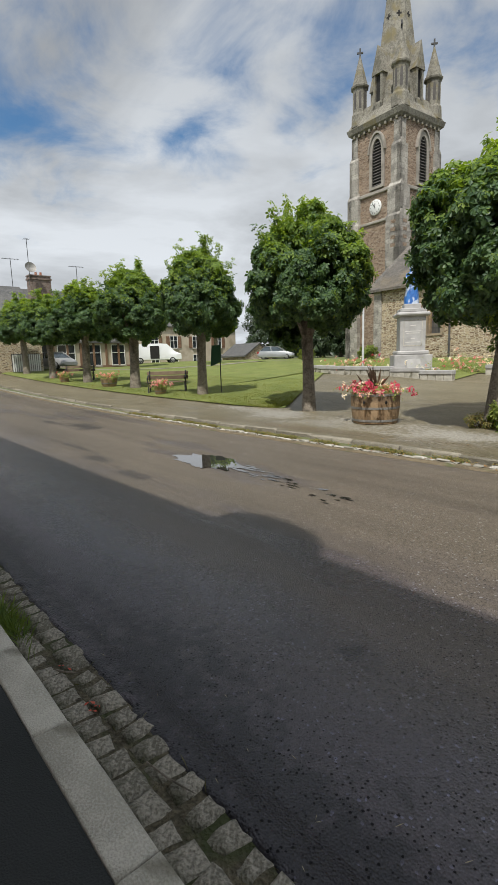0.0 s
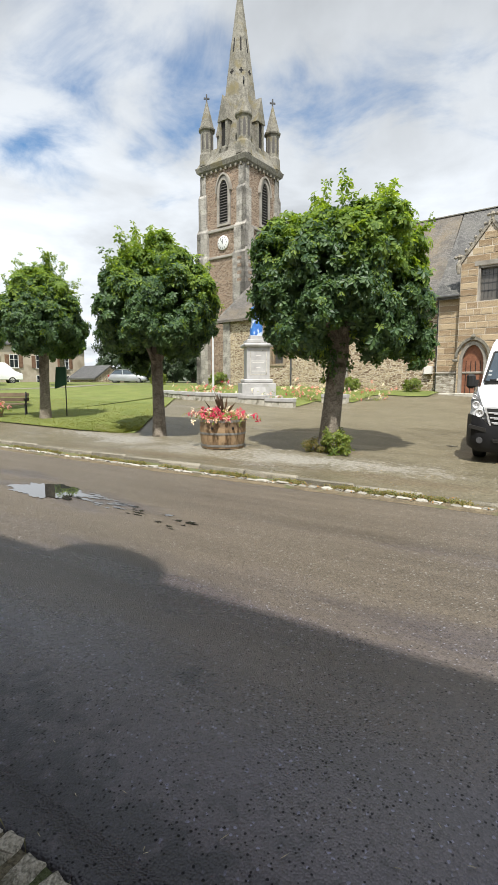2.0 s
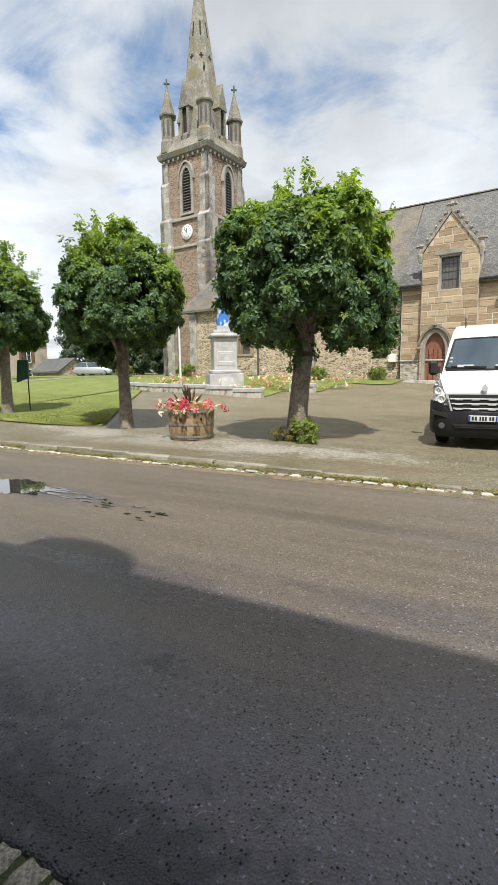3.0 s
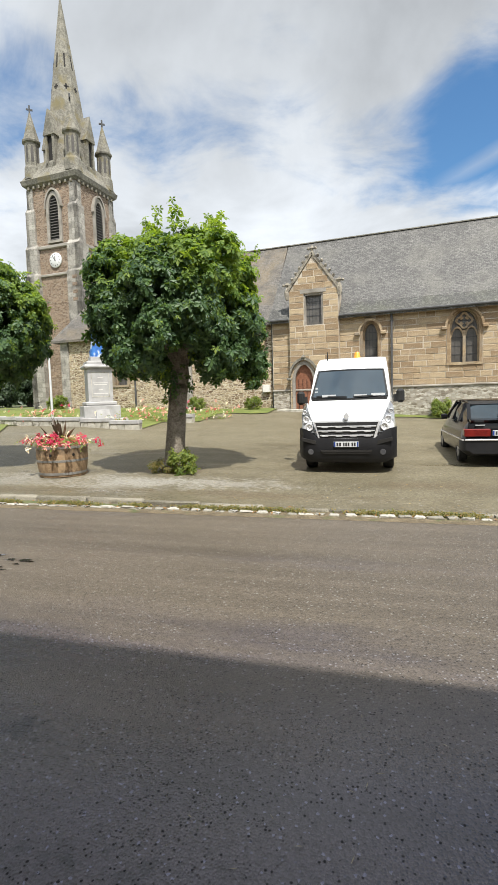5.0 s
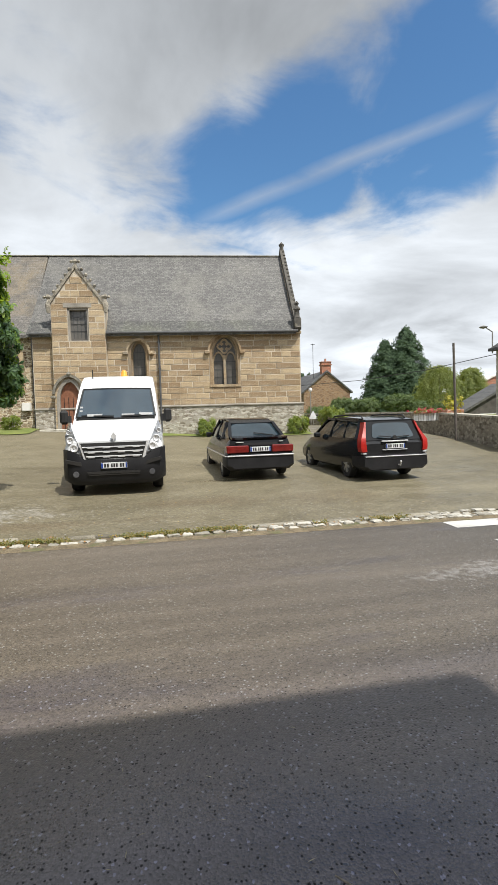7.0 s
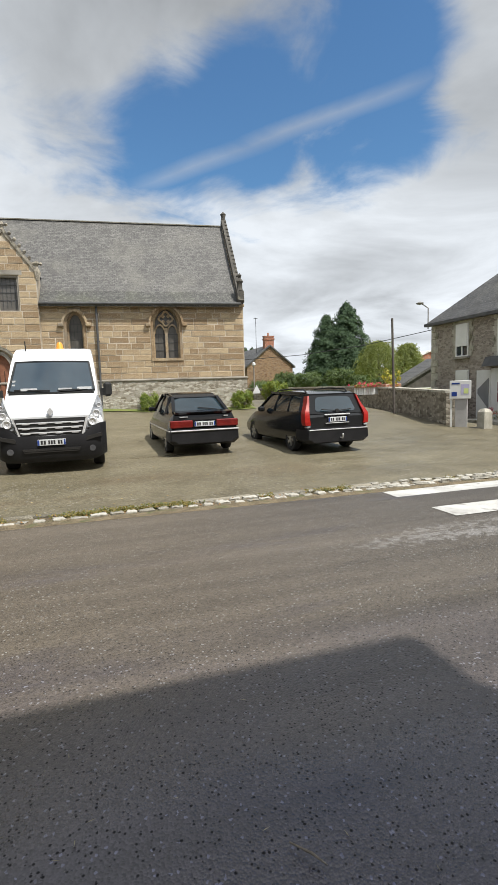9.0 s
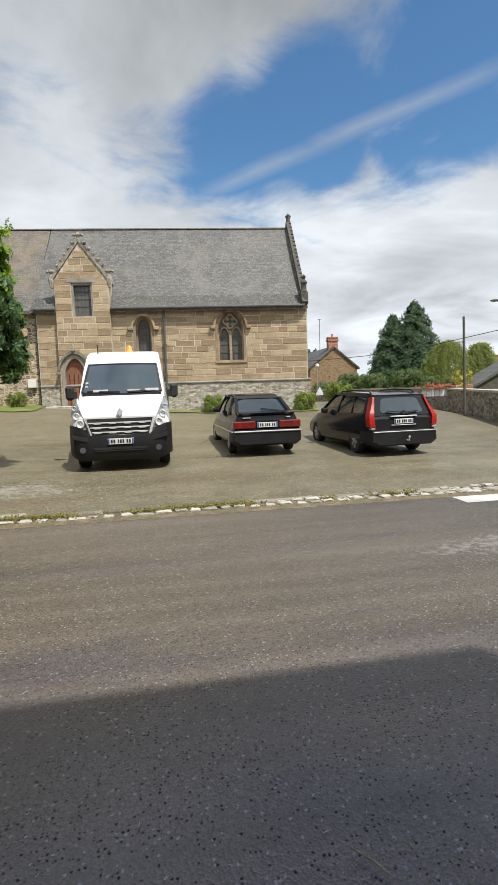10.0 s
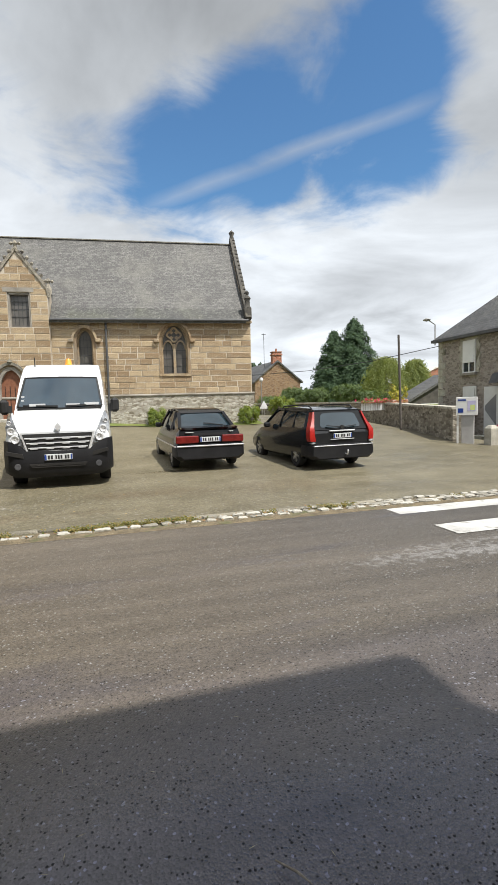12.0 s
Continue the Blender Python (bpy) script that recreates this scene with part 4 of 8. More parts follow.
# rubble nave wall
NWIN = ((-1.06, 0.78, 2.88, 4.35, 4.9), (-5.3, 0.78, 2.88, 4.35, 4.9), (-9.1, 0.85, 2.74, 4.2, 4.8))
bm = bmesh.new()
arch_wall(bm, -13.05, 0.0, -0.3, EAVE - 0.02, 0.3, 0.9, NWIN)
nave = part("nave_wall", bm, M_RUBBLE, church, "brown rubble stone wall of the nave")
for op in NWIN:
    lancet(op, 0.3, nave)
    bm = bmesh.new()
    arch_ring(bm, op[0], op[1] - 0.02, op[2], op[3], op[4] - 0.01, 0.24, 0.27, 0.5)
    part("window_surround", bm, M_ASHLAR, nave)
bm = bmesh.new()
box(bm, -5.0, -4.6, 0.14, 0.35, -0.3, 5.3, 0.03)
part("buttress", bm, M_BLOCK, nave)
bm = bmesh.new()
box(bm, -13.15, -12.6, 0.2, 0.5, -0.3, 5.45, 0.02)
part("buttress", bm, M_BLOCK, nave)
bm = bmesh.new()
box(bm, -0.62, -0.25, 0.12, 0.3, 2.05, 2.42, 0.01)
part("meter_cabinet", bm, M_WHITE, nave, "small white meter cabinet")

# ---- tower ----
TX, TY, TH = -14.85, 4.05, 1.86
bm = bmesh.new()
box(bm, TX - TH, TX + TH, TY - TH, TY + TH, -0.3, 15.4)
tower = part("tower", bm, M_TOWER, church, "square red-brown rubble bell tower with grey granite corners")
for sx in (-1, 1):
    for sy in (-1, 1):
        bm = bmesh.new()
        cx, cy = TX + sx * TH, TY + sy * TH
        for z0, z1, t, w in ((-0.3, 9.9, 0.3, 0.75), (9.9, 11.6, 0.22, 0.7), (11.6, 13.9, 0.13, 0.55), (13.9, 15.3, 0.04, 0.45)):
            xa, xb = sorted((cx + sx * t, cx - sx * w))
            ya, yb = sorted((cy + sy * t, cy - sy * w))
            lx, ly = sorted((cx + sx * t, cx - sx * 0.12)), sorted((cy + sy * t, cy - sy * 0.12))
            box(bm, xa, xb, ly[0], ly[1], z0, z1)
            box(bm, lx[0], lx[1], ya, yb, z0, z1 - 0.003)
            # sloped weathering on each set-back
            if t > 0.1:
                loft(bm, [[(xa, ly[0], z1), (xb, ly[0], z1), (xb, ly[1], z1), (xa, ly[1], z1)],
                          [(xa + (0.0 if sx < 0 else 0.1), ly[0] + (0.16 if sy < 0 else 0), z1 + 0.3), (xb - (0.1 if sx < 0 else 0), ly[0] + (0.16 if sy < 0 else 0), z1 + 0.3),
                           (xb - (0.1 if sx < 0 else 0), ly[1] - (0.16 if sy > 0 else 0), z1 + 0.3), (xa + (0.0 if sx < 0 else 0.1), ly[1] - (0.16 if sy > 0 else 0), z1 + 0.3)]])
        part("buttress", bm, M_BLOCK, tower, "grey granite corner buttress")
for z0, z1, o in ((9.8, 9.98, 0.1), (11.5, 11.72, 0.12), (1.9, 2.15, 0.3)):
    bm = bmesh.new()
    box(bm, TX - TH - o, TX + TH + o, TY - TH - o, TY + TH + o, z0, z1, 0.04)
    part("string_course", bm, M_GRANITE, tower)
bm = bmesh.new()
loft(bm, [[(TX + sx * o, TY + sy * o, z) for sx, sy in ((-1, -1), (1, -1), (1, 1), (-1, 1))] for o, z in ((1.88, 15.35), (2.06, 15.5), (2.14, 15.78), (2.05, 15.85), (1.7, 16.5), (1.6, 16.9))])
part("cornice", bm, M_SPIRE, tower, "moulded cornice under the spire")
corbel_b = bmesh.new()
box(corbel_b, -0.07, 0.07, -0.13, 0.02, -0.12, 0.08, 0.02)
corbel = finish(corbel_b, "corbel", M_SPIRE)
for k in range(4):
    for i in range(9):
        o = new("corbel", corbel)
        o.parent = tower
        o.matrix_local = Matrix.Translation((TX, TY, 15.34)) @ Matrix.Rotation(k * math.pi / 2, 4, "Z") @ Matrix.Translation((-1.64 + 0.41 * i, -TH - 0.02, 0))


def tower_face(k):
    return Matrix.Translation((TX, TY, 0)) @ Matrix.Rotation(k * math.pi / 2, 4, "Z")


slat_b = bmesh.new()
loft(slat_b, [[(-0.36, -0.14, -0.05), (0.36, -0.14, -0.05), (0.36, -0.12, -0.03), (-0.36, -0.12, -0.03)], [(-0.36, 0.1, 0.06), (0.36, 0.1, 0.06), (0.36, 0.1, 0.085), (-0.36, 0.1, 0.085)]])
slat = finish(slat_b, "slat", M_LOUVRE)
for k in (0, 1):
    m = tower_face(k)
    b = bmesh.new()
    arch_ring(b, 0.2, 0.72, 11.95, 13.9, 14.65, 0.2, -TH - 0.12, -TH + 0.02)
    arch_ring(b, 0.2, 1.12, 13.6, 13.9, 14.95, 0.1, -TH - 0.2, -TH + 0.02, legs=False)
    box(b, -0.35, 0.75, -TH - 0.16, -TH + 0.02, 11.8, 11.95)
    b.transform(m)
    w = part("belfry_window", b, M_GRANITE, tower, "pointed belfry opening with stone louvres")
    b = bmesh.new()
    prism(b, [(0.2 + x, z) for x, z in arch(0.72, 11.95, 13.9, 14.65)], -TH - 0.02, -TH - 0.012)
    b.transform(m)
    part("recess", b, M_DARK, w)
    for i in range(15):
        z = 12.05 + 0.17 * i
        s = new("slat", slat)
        s.parent = w
        s.matrix_local = m @ Matrix.Translation((0.2, -TH - 0.03, z)) @ Matrix.Diagonal((1.0 if z < 13.9 else max(0.15, 1 - ((z - 13.9) / 0.8) ** 1.6), 0.5, 1, 1))
    b = bmesh.new()
    lathe(b, [(0.42, 0), (0.46, 0.03), (0.46, 0.08), (0.40, 0.1)], 32, (0.1, -TH - 0.1, 10.76), "y")
    b.transform(m)
    c = part("clock_face", b, material("white_clock_enamel", (0.68, 0.68, 0.66), (0.78, 0.78, 0.76), rough=0.4, bump=0.03), tower, "round white clock face with dark pointers", 40)
    for i in range(12):
        b = bmesh.new()
        a = i * math.pi / 6
        beam(b, (0.1 + 0.31 * math.sin(a), -TH - 0.108, 10.76 + 0.31 * math.cos(a)), (0.1 + 0.38 * math.sin(a), -TH - 0.108, 10.76 + 0.38 * math.cos(a)), 0.035, 0.012, up=(0, 1, 0))
        b.transform(m)
        part("hour_mark", b, M_DARK, c)
    for a, l, wd in ((radians(-38), 0.33, 0.035), (radians(4), 0.24, 0.05)):
        b = bmesh.new()
        beam(b, (0.1 - 0.06 * math.sin(a), -TH - 0.118, 10.76 - 0.06 * math.cos(a)), (0.1 + l * math.sin(a), -TH - 0.118, 10.76 + l * math.cos(a)), wd, 0.01, up=(0, 1, 0))
        b.transform(m)
        part("pointer", b, M_DARK, c)

# brick quoin blocks on the corner buttress
for z in (8.1, 8.55, 9.0, 9.45):
    for k in (0, 1):
        b = bmesh.new()
        box(b, (1.5 if k == 0 else -1.85), (1.85 if k == 0 else -1.5), -TH - 0.315, -TH - 0.25, z, z + 0.2)
        b.transform(tower_face(k))
        part("quoin_block", b, M_TOWER, tower)

# spire
bm = bmesh.new()
lathe(bm, [(1.86, 16.0), (1.1, 20.1), (0.67, 23.2), (0.06, 27.3)], 8, (TX, TY, 0))
bm.transform(Matrix.Translation((TX, TY, 0)) @ Matrix.Rotation(math.pi / 8, 4, "Z") @ Matrix.Translation((-TX, -TY, 0)))
spire = part("spire", bm, M_SPIRE, tower, "tall octagonal lichened stone spire")
for i in range(8):
    m = Matrix.Translation((TX, TY, 0)) @ Matrix.Rotation(i * math.pi / 4, 4, "Z")
    for z, shapes in ((21.7, ((0.3, 0.1), (0.1, 0.34))), (23.4, ((0.09, 0.9),))):
        r = (1.1 + (0.67 - 1.1) * (z - 20.1) / 3.1 if z < 23.2 else 0.67 - 0.61 * (z - 23.2) / 4.1) * 0.924
        b = bmesh.new()
        for w, h in shapes:
            box(b, -w / 2, w / 2, -r - 0.012, -r + 0.1, z - h / 2, z + h / 2)
        b.transform(m @ Matrix.Translation((0, -r, z)) @ Matrix.Rotation(radians(-8.5), 4, "X") @ Matrix.Translation((0, r, -z)))
        part("pierced_opening", b, M_DARK, spire, "dark cross-shaped opening" if len(shapes) > 1 else "dark slit opening")
for k in range(4):
    m = tower_face(k)
    b = bmesh.new()
    box(b, -0.36, -0.2, -1.72, -1.1, 16.3, 18.5)
    box(b, 0.2, 0.36, -1.72, -1.1, 16.3, 18.5)
    arch_ring(b, 0, 0.4, 16.7, 18.1, 18.7, 0.08, -1.74, -1.5)
    prism(b, [(-0.44, 18.35), (0.44, 18.35), (0, 19.9)], -1.78, -0.8)
    box(b, -0.36, 0.36, -1.72, -1.1, 16.1, 16.7)
    b.transform(m)
    lu = part("lucarne", b, M_SPIRE, tower, "gabled stone lucarne on the spire")
    b = bmesh.new()
    prism(b, [(x, z) for x, z in arch(0.42, 16.7, 18.1, 18.66)], -1.6, -1.58)
    b.transform(m)
    part("recess", b, M_DARK, lu)
    # corner pinnacle
    m = m @ Matrix.Translation((-1.56, -1.56, 0))
    b = bmesh.new()
    lathe(b, [(0.56, 15.9), (0.52, 16.6), (0.45, 16.75), (0.45, 18.1), (0.56, 18.18), (0.58, 18.28), (0.5, 18.34), (0.07, 19.95), (0.05, 20.05)], 8)
    b.transform(m @ Matrix.Rotation(math.pi / 8, 4, "Z"))
    pn = part("pinnacle", b, M_SPIRE, tower, "octagonal corner pinnacle with cross")
    for i in range(8):
        b = bmesh.new()
        g = Matrix.Rotation(i * math.pi / 4, 4, "Z")
        q = [(x, z) for x, z in arch(0.16, 16.95, 17.7, 17.95, 4)]
        v = [b.verts.new(m @ g @ Vector((x, -0.422, z))) for x, z in q]
        b.faces.new(v)
        part("blind_arch", b, M_LOUVRE, pn)
    b = bmesh.new()
    box(b, -0.045, 0.045, -0.045, 0.045, 19.95, 20.5)
    box(b, -0.19, 0.19, -0.04, 0.04, 20.2, 20.29)
    b.transform(m @ Matrix.Rotation(math.pi / 4, 4, "Z"))
    part("cross", b, M_IRON, pn)
b = bmesh.new()
box(b, TX - 0.04, TX + 0.04, TY - 0.04, TY + 0.04, 27.2, 28.6)
box(b, TX - 0.3, TX + 0.3, TY - 0.03, TY + 0.03, 28.0, 28.1)
part("cross", b, M_IRON, spire)


# ---- kerbs, gutters, road marks ----
rng = random.Random(11)


def block_mesh(name, l, w, h, mat, r, chip=0.0, seed=0):
    """A hewn block with worn top edges; origin at the middle of its top."""
    b, q = bmesh.new(), random.Random(seed)
    def ring(dx, dy, z):
        return [(sx * (l / 2 - dx) + q.uniform(-chip, chip), sy * (w / 2 - dy) + q.uniform(-chip, chip), z + q.uniform(-chip, chip) * 0.5) for sx, sy in ((-1, -1), (0, -1), (1, -1), (1, 0), (1, 1), (0, 1), (-1, 1), (-1, 0))]
    loft(b, [ring(0, 0, -h), ring(0, 0, -r), ring(r * 0.4, r * 0.4, -r * 0.35), ring(r, r, 0)])
    return finish(b, name, mat, 50)


def place(name, mesh, parent, m):
    o = new(name, mesh)
    o.parent = parent
    o.matrix_local = m
    return o


near_kerb = structure("kerb_near", box(bmesh.new(), -60, 30, 0.425, 0.565, -0.3, 0.02), M_EARTH, "row of pale granite kerb stones by the sidewalk")
kerb_meshes = [block_mesh("kerb_stone", 0.745, 0.15, 0.3, M_KERB, 0.012, 0.003, k) for k in range(4)]
x = -12.4
while x < 3:
    place("kerb_stone", rng.choice(kerb_meshes), near_kerb, Matrix.Translation((x + 0.375, 0.495, 0.11)))
    x += 0.75
bm = bmesh.new()
box(bm, -60, -12.45, 0.42, 0.57, -0.2, 0.11)
box(bm, 3.0, 30, 0.42, 0.57, -0.2, 0.11)
part("kerb_rest", bm, M_KERB, near_kerb)

bm = bmesh.new()
sheet(bm, steps(-60, 30, 1.0), steps(0.5, 0.86, 0.09), lambda x, y: road_z(x) + 0.006 + 0.014 * noise.noise((x * 5, y * 9, 0)))
gutter = structure("gutter_near", bm, M_EARTH, "mossy cobbled gutter with damp earth joints", 60)
cob = [block_mesh("cobble", rng.uniform(0.115, 0.14), rng.uniform(0.135, 0.152), 0.12, M_COBBLE, 0.032, 0.009, k) for k in range(14)]
for row in range(2):
    x = -7.6 + row * 0.07
    while x < 0.9:
        d = rng.uniform(0.12, 0.142)
        place("cobble", rng.choice(cob), gutter, Matrix.Translation((x, 0.645 + 0.147 * row + rng.uniform(-0.012, 0.012), 0.022 + rng.uniform(-0.01, 0.01))) @ Euler((rng.uniform(-0.05, 0.05), rng.uniform(-0.05, 0.05), rng.uniform(-0.13, 0.13))).to_matrix().to_4x4())
        x += d
bm = bmesh.new()
for row in range(2):
    for x in steps(-40, -7.8, 0.16):
        box(bm, x - 0.065, x + 0.065, 0.585 + 0.165 * row, 0.725 + 0.165 * row, road_z(x) - 0.05, road_z(x) + 0.012)
tagged(part("cobble_rest", bm, M_COBBLE, gutter), kind="stuff")

# far kerb: raised granite stones, fading into flush setts by the crossing
bm = bmesh.new()
sheet(bm, steps(-60, 40, 1.0), [6.62, 6.8, 7.0, 7.25], lambda x, y: road_z(x) - 0.012)
M_DEBRIS = material("dry_kerb_debris", (0.1, 0.078, 0.048), (0.21, 0.165, 0.1), rough=0.95, scale=5, bump=0.9, fine=50, spread=0.6, stain=(0.09, 0.1, 0.04), stain_scale=3)
far_kerb = structure("kerb_far", bm, M_DEBRIS, "weedy row of granite kerb stones and pale setts", 60)
kmesh = [block_mesh("kerb_stone", 0.99, 0.13, 0.3, M_KERB_FAR, 0.035, 0.016, 20 + k) for k in range(5)]
x = -40.0
while x < 4.4:
    top = 0.02 + 0.088 * smooth((0.2 - x) / 5)
    place("kerb_stone", rng.choice(kmesh), far_kerb, Matrix.Translation((x, 7.135 + rng.uniform(-0.015, 0.015), road_z(x) + top + rng.uniform(-0.012, 0.012))) @ Matrix.Rotation(rng.uniform(-0.02, 0.02), 4, "Z"))
    x += 1.0
setts = [block_mesh("sett", rng.uniform(0.13, 0.22), rng.uniform(0.075, 0.11), 0.1, M_SETT, 0.02, 0.018, 40 + k) for k in range(8)]
for row, x0, x1 in ((0, -13, 12), (1, 1.8, 12), (2, 4.4, 12)):
    x = x0
    while x < x1:
        place("sett", rng.choice(setts), far_kerb, Matrix.Translation((x, 6.9 + 0.14 * row - 0.05 * smooth((x - 2) / 5) + rng.uniform(-0.02, 0.02), road_z(x) + 0.013 + rng.uniform(-0.014, 0.012))) @ Matrix.Rotation(rng.uniform(-0.12, 0.12), 4, "Z"))
        x += rng.uniform(0.17, 0.25) if x < 3 else rng.uniform(0.17, 0.23)
bm = bmesh.new()
for x in steps(-40, -13.3, 0.33):
    box(bm, x - 0.13, x + 0.13, 6.84, 6.97, road_z(x) - 0.04, road_z(x) + 0.012)
tagged(part("sett_rest", bm, M_SETT, far_kerb), kind="stuff")

for y0, y1, xl in ((6.22, 6.62, 4.2), (5.03, 5.5, 4.12), (3.85, 4.35, 5.6), (2.7, 3.2, 5.6)):
    bm = bmesh.new()
    sheet(bm, [xl + 0.35 * rng.random()] + steps(xl + 0.5, 9, 0.5), [y0, (y0 + y1) / 2, y1], lambda x, y: road_z(x) + 0.03 * smooth((y - 0.86) / 2) * smooth((7 - y) / 2) - 0.016)
    for v in bm.verts:
        v.co.x += rng.uniform(-0.03, 0.03) if v.co.x < xl + 0.4 else 0
    structure("marking_stripe", bm, M_PAINT, "white painted pedestrian crossing stripe")

# puddles: still water in shallow hollows of the road
M_WATER = bpy.data.materials.new("puddle_water")
M_WATER.use_nodes = True
pw = M_WATER.node_tree.nodes["Principled BSDF"]
pw.inputs["Base Color"].default_value = (0.035, 0.033, 0.03, 1)
pw.inputs["Roughness"].default_value = 0.015
pw.inputs["IOR"].default_value = 1.8
pw.inputs["Specular IOR Level"].default_value = 1.0


def puddle(cx, cy, a, b, seed, ragged=0.25, mat=None, label="shallow still rain puddle on the asphalt"):
    bmp = bmesh.new()
    pts = []
    for i in range(140):
        t = 2 * math.pi * i / 140
        r = 1 + ragged * noise.noise((math.cos(t) * 2.2 + seed, math.sin(t) * 2.2, seed)) + ragged * 0.6 * noise.noise((math.cos(t) * 7 + seed, math.sin(t) * 7, 3)) + ragged * 0.35 * noise.noise((math.cos(t) * 19 + seed, math.sin(t) * 19, 8))
        pts.append(bmp.verts.new((cx + a * r * math.cos(t), cy + b * r * math.sin(t), road_z(cx) + 0.03 * smooth((cy - 0.86) / 2) * smooth((7 - cy) / 2) - 0.013)))
    bmp.faces.new(pts)
    return structure("water_puddle", bmp, mat or M_WATER, label)


puddle(-6.25, 4.45, 0.78, 0.36, 2.0, 0.32)
rp = random.Random(4)
for k in range(46):
    u = rp.random()
    puddle(-5.5 + 2.3 * u + rp.uniform(-0.1, 0.1), 4.5 - 0.4 * u + rp.uniform(-0.17, 0.17), rp.uniform(0.03, 0.11) * (1.2 - 0.7 * u), rp.uniform(0.008, 0.03), 20.0 + 3 * k, 1.1)


# ---- plants ----
M_LEAF = leaves("chestnut_leaf", (0.034, 0.078, 0.036), (0.1, 0.175, 0.056), 0.5, 0.32)
# paler leaf: young growth with the sunlit tone painted in
M_LIT_YOUNG = leaves("lit_young_chestnut_leaf", (0.1, 0.175, 0.035), (0.23, 0.32, 0.06), 0.65, 0.45)
M_LEAF_FAR = leaves("dark_foliage", (0.022, 0.042, 0.018), (0.045, 0.075, 0.026), 0.5, 0.2)
M_WEED = leaves("weed_leaf", (0.085, 0.115, 0.028), (0.25, 0.19, 0.06), 0.6, 0.3)
M_BUSH = leaves("shrub_leaf", (0.09, 0.15, 0.03), (0.24, 0.28, 0.06), 0.6, 0.35)
M_WILLOW = leaves("willow_leaf", (0.13, 0.17, 0.05), (0.22, 0.25, 0.08), 0.6, 0.35)
M_CONIFER = leaves("conifer_needles", (0.028, 0.06, 0.03), (0.07, 0.12, 0.05), 0.7, 0.15)
M_BARK = material("grey_brown_bark", (0.14, 0.118, 0.092), (0.28, 0.245, 0.2), rough=0.95, scale=7, bump=1.0, fine=28, spread=0.45, stain=(0.055, 0.05, 0.035), stain_scale=3)


def leaf_mesh(name, centres, normals, size, leaflets, mat, seed, spread=2.1, fold=0.25, width=0.25):
    """Compound leaves: a fan of pointed leaflets round each centre."""
    g = np.random.default_rng(seed)
    n = len(centres)
    nrm = normals + g.normal(0, 0.45, (n, 3))
    nrm /= np.linalg.norm(nrm, axis=1)[:, None]
    ref = np.tile((0.0, 0.0, -1.0), (n, 1)) + g.normal(0, 0.6, (n, 3))
    u = ref - (ref * nrm).sum(1)[:, None] * nrm
    u /= np.linalg.norm(u, axis=1)[:, None] + 1e-9
    v = np.cross(nrm, u)
    sz = size * g.uniform(0.65, 1.2, n)
    verts, faces = [], []
    for k in range(leaflets):
        a = (k / max(1, leaflets - 1) - 0.5) * 2 * spread if leaflets > 1 else 0
        d = u * math.cos(a) + v * math.sin(a)
        w = np.cross(nrm, d)
        ln = (sz * (1.0 - 0.12 * abs(a)))[:, None]
        wd = ln * width
        drop = -nrm * ln * fold
        p = np.stack([centres + d * ln * 0.06, centres + d * ln * 0.62 + w * wd + drop * 0.3, centres + d * ln + drop, centres + d * ln * 0.62 - w * wd + drop * 0.3], 1)
        verts.append(p)
    allv = np.stack(verts, 1).reshape(-1, 3)
    m = len(allv) // 4
    me = bpy.data.meshes.new(name)
    me.from_pydata(allv.tolist(), [], np.arange(4 * m).reshape(-1, 4).tolist())
    me.materials.append(mat)
    return me


def crown_points(n, rx, rz, seed, lumps=0.16, shell=0.45, flat_bottom=0.75, tuft=0.3):
    """Leaf places in tufts on an uneven shell round the origin, with outward normals."""
    g = np.random.default_rng(seed)
    k = max(12, n // 26)
    d = g.normal(0, 1, (k, 3))
    d /= np.linalg.norm(d, axis=1)[:, None]
    ph = g.uniform(0, 6.28, (7, 3))
    fr = g.uniform(1.5, 4.0, (7, 3)) * np.sign(g.normal(0, 1, (7, 3)))
    lump = sum(np.sin(d @ fr[j] + ph[j, 0]) for j in range(7)) / 7
    r = 1 + lumps * 1.6 * lump + g.normal(0, 0.05, k) - shell * g.random(k) ** 2.2
    p = d * r[:, None] * (rx, rx, rz)
    low = p[:, 2] < 0
    p[low, 2] *= flat_bottom
    p[low, :2] *= 1 - 0.3 * (p[low, 2:3] / rz) ** 2
    which = g.integers(0, k, n)
    o = g.normal(0, 1, (n, 3))
    o /= np.linalg.norm(o, axis=1)[:, None]
    o += 0.5 * d[which]
    size = tuft * rx ** 0.5 * g.uniform(0.6, 1.15, k)
    q = p[which] + o * (size[which] * g.uniform(0.5, 1, n))[:, None]
    nr = 0.5 * o + 0.65 * d[which] * (1, 1, 0.35) + np.array((0, 0, 0.6))
    return q, nr / np.linalg.norm(nr, axis=1)[:, None]


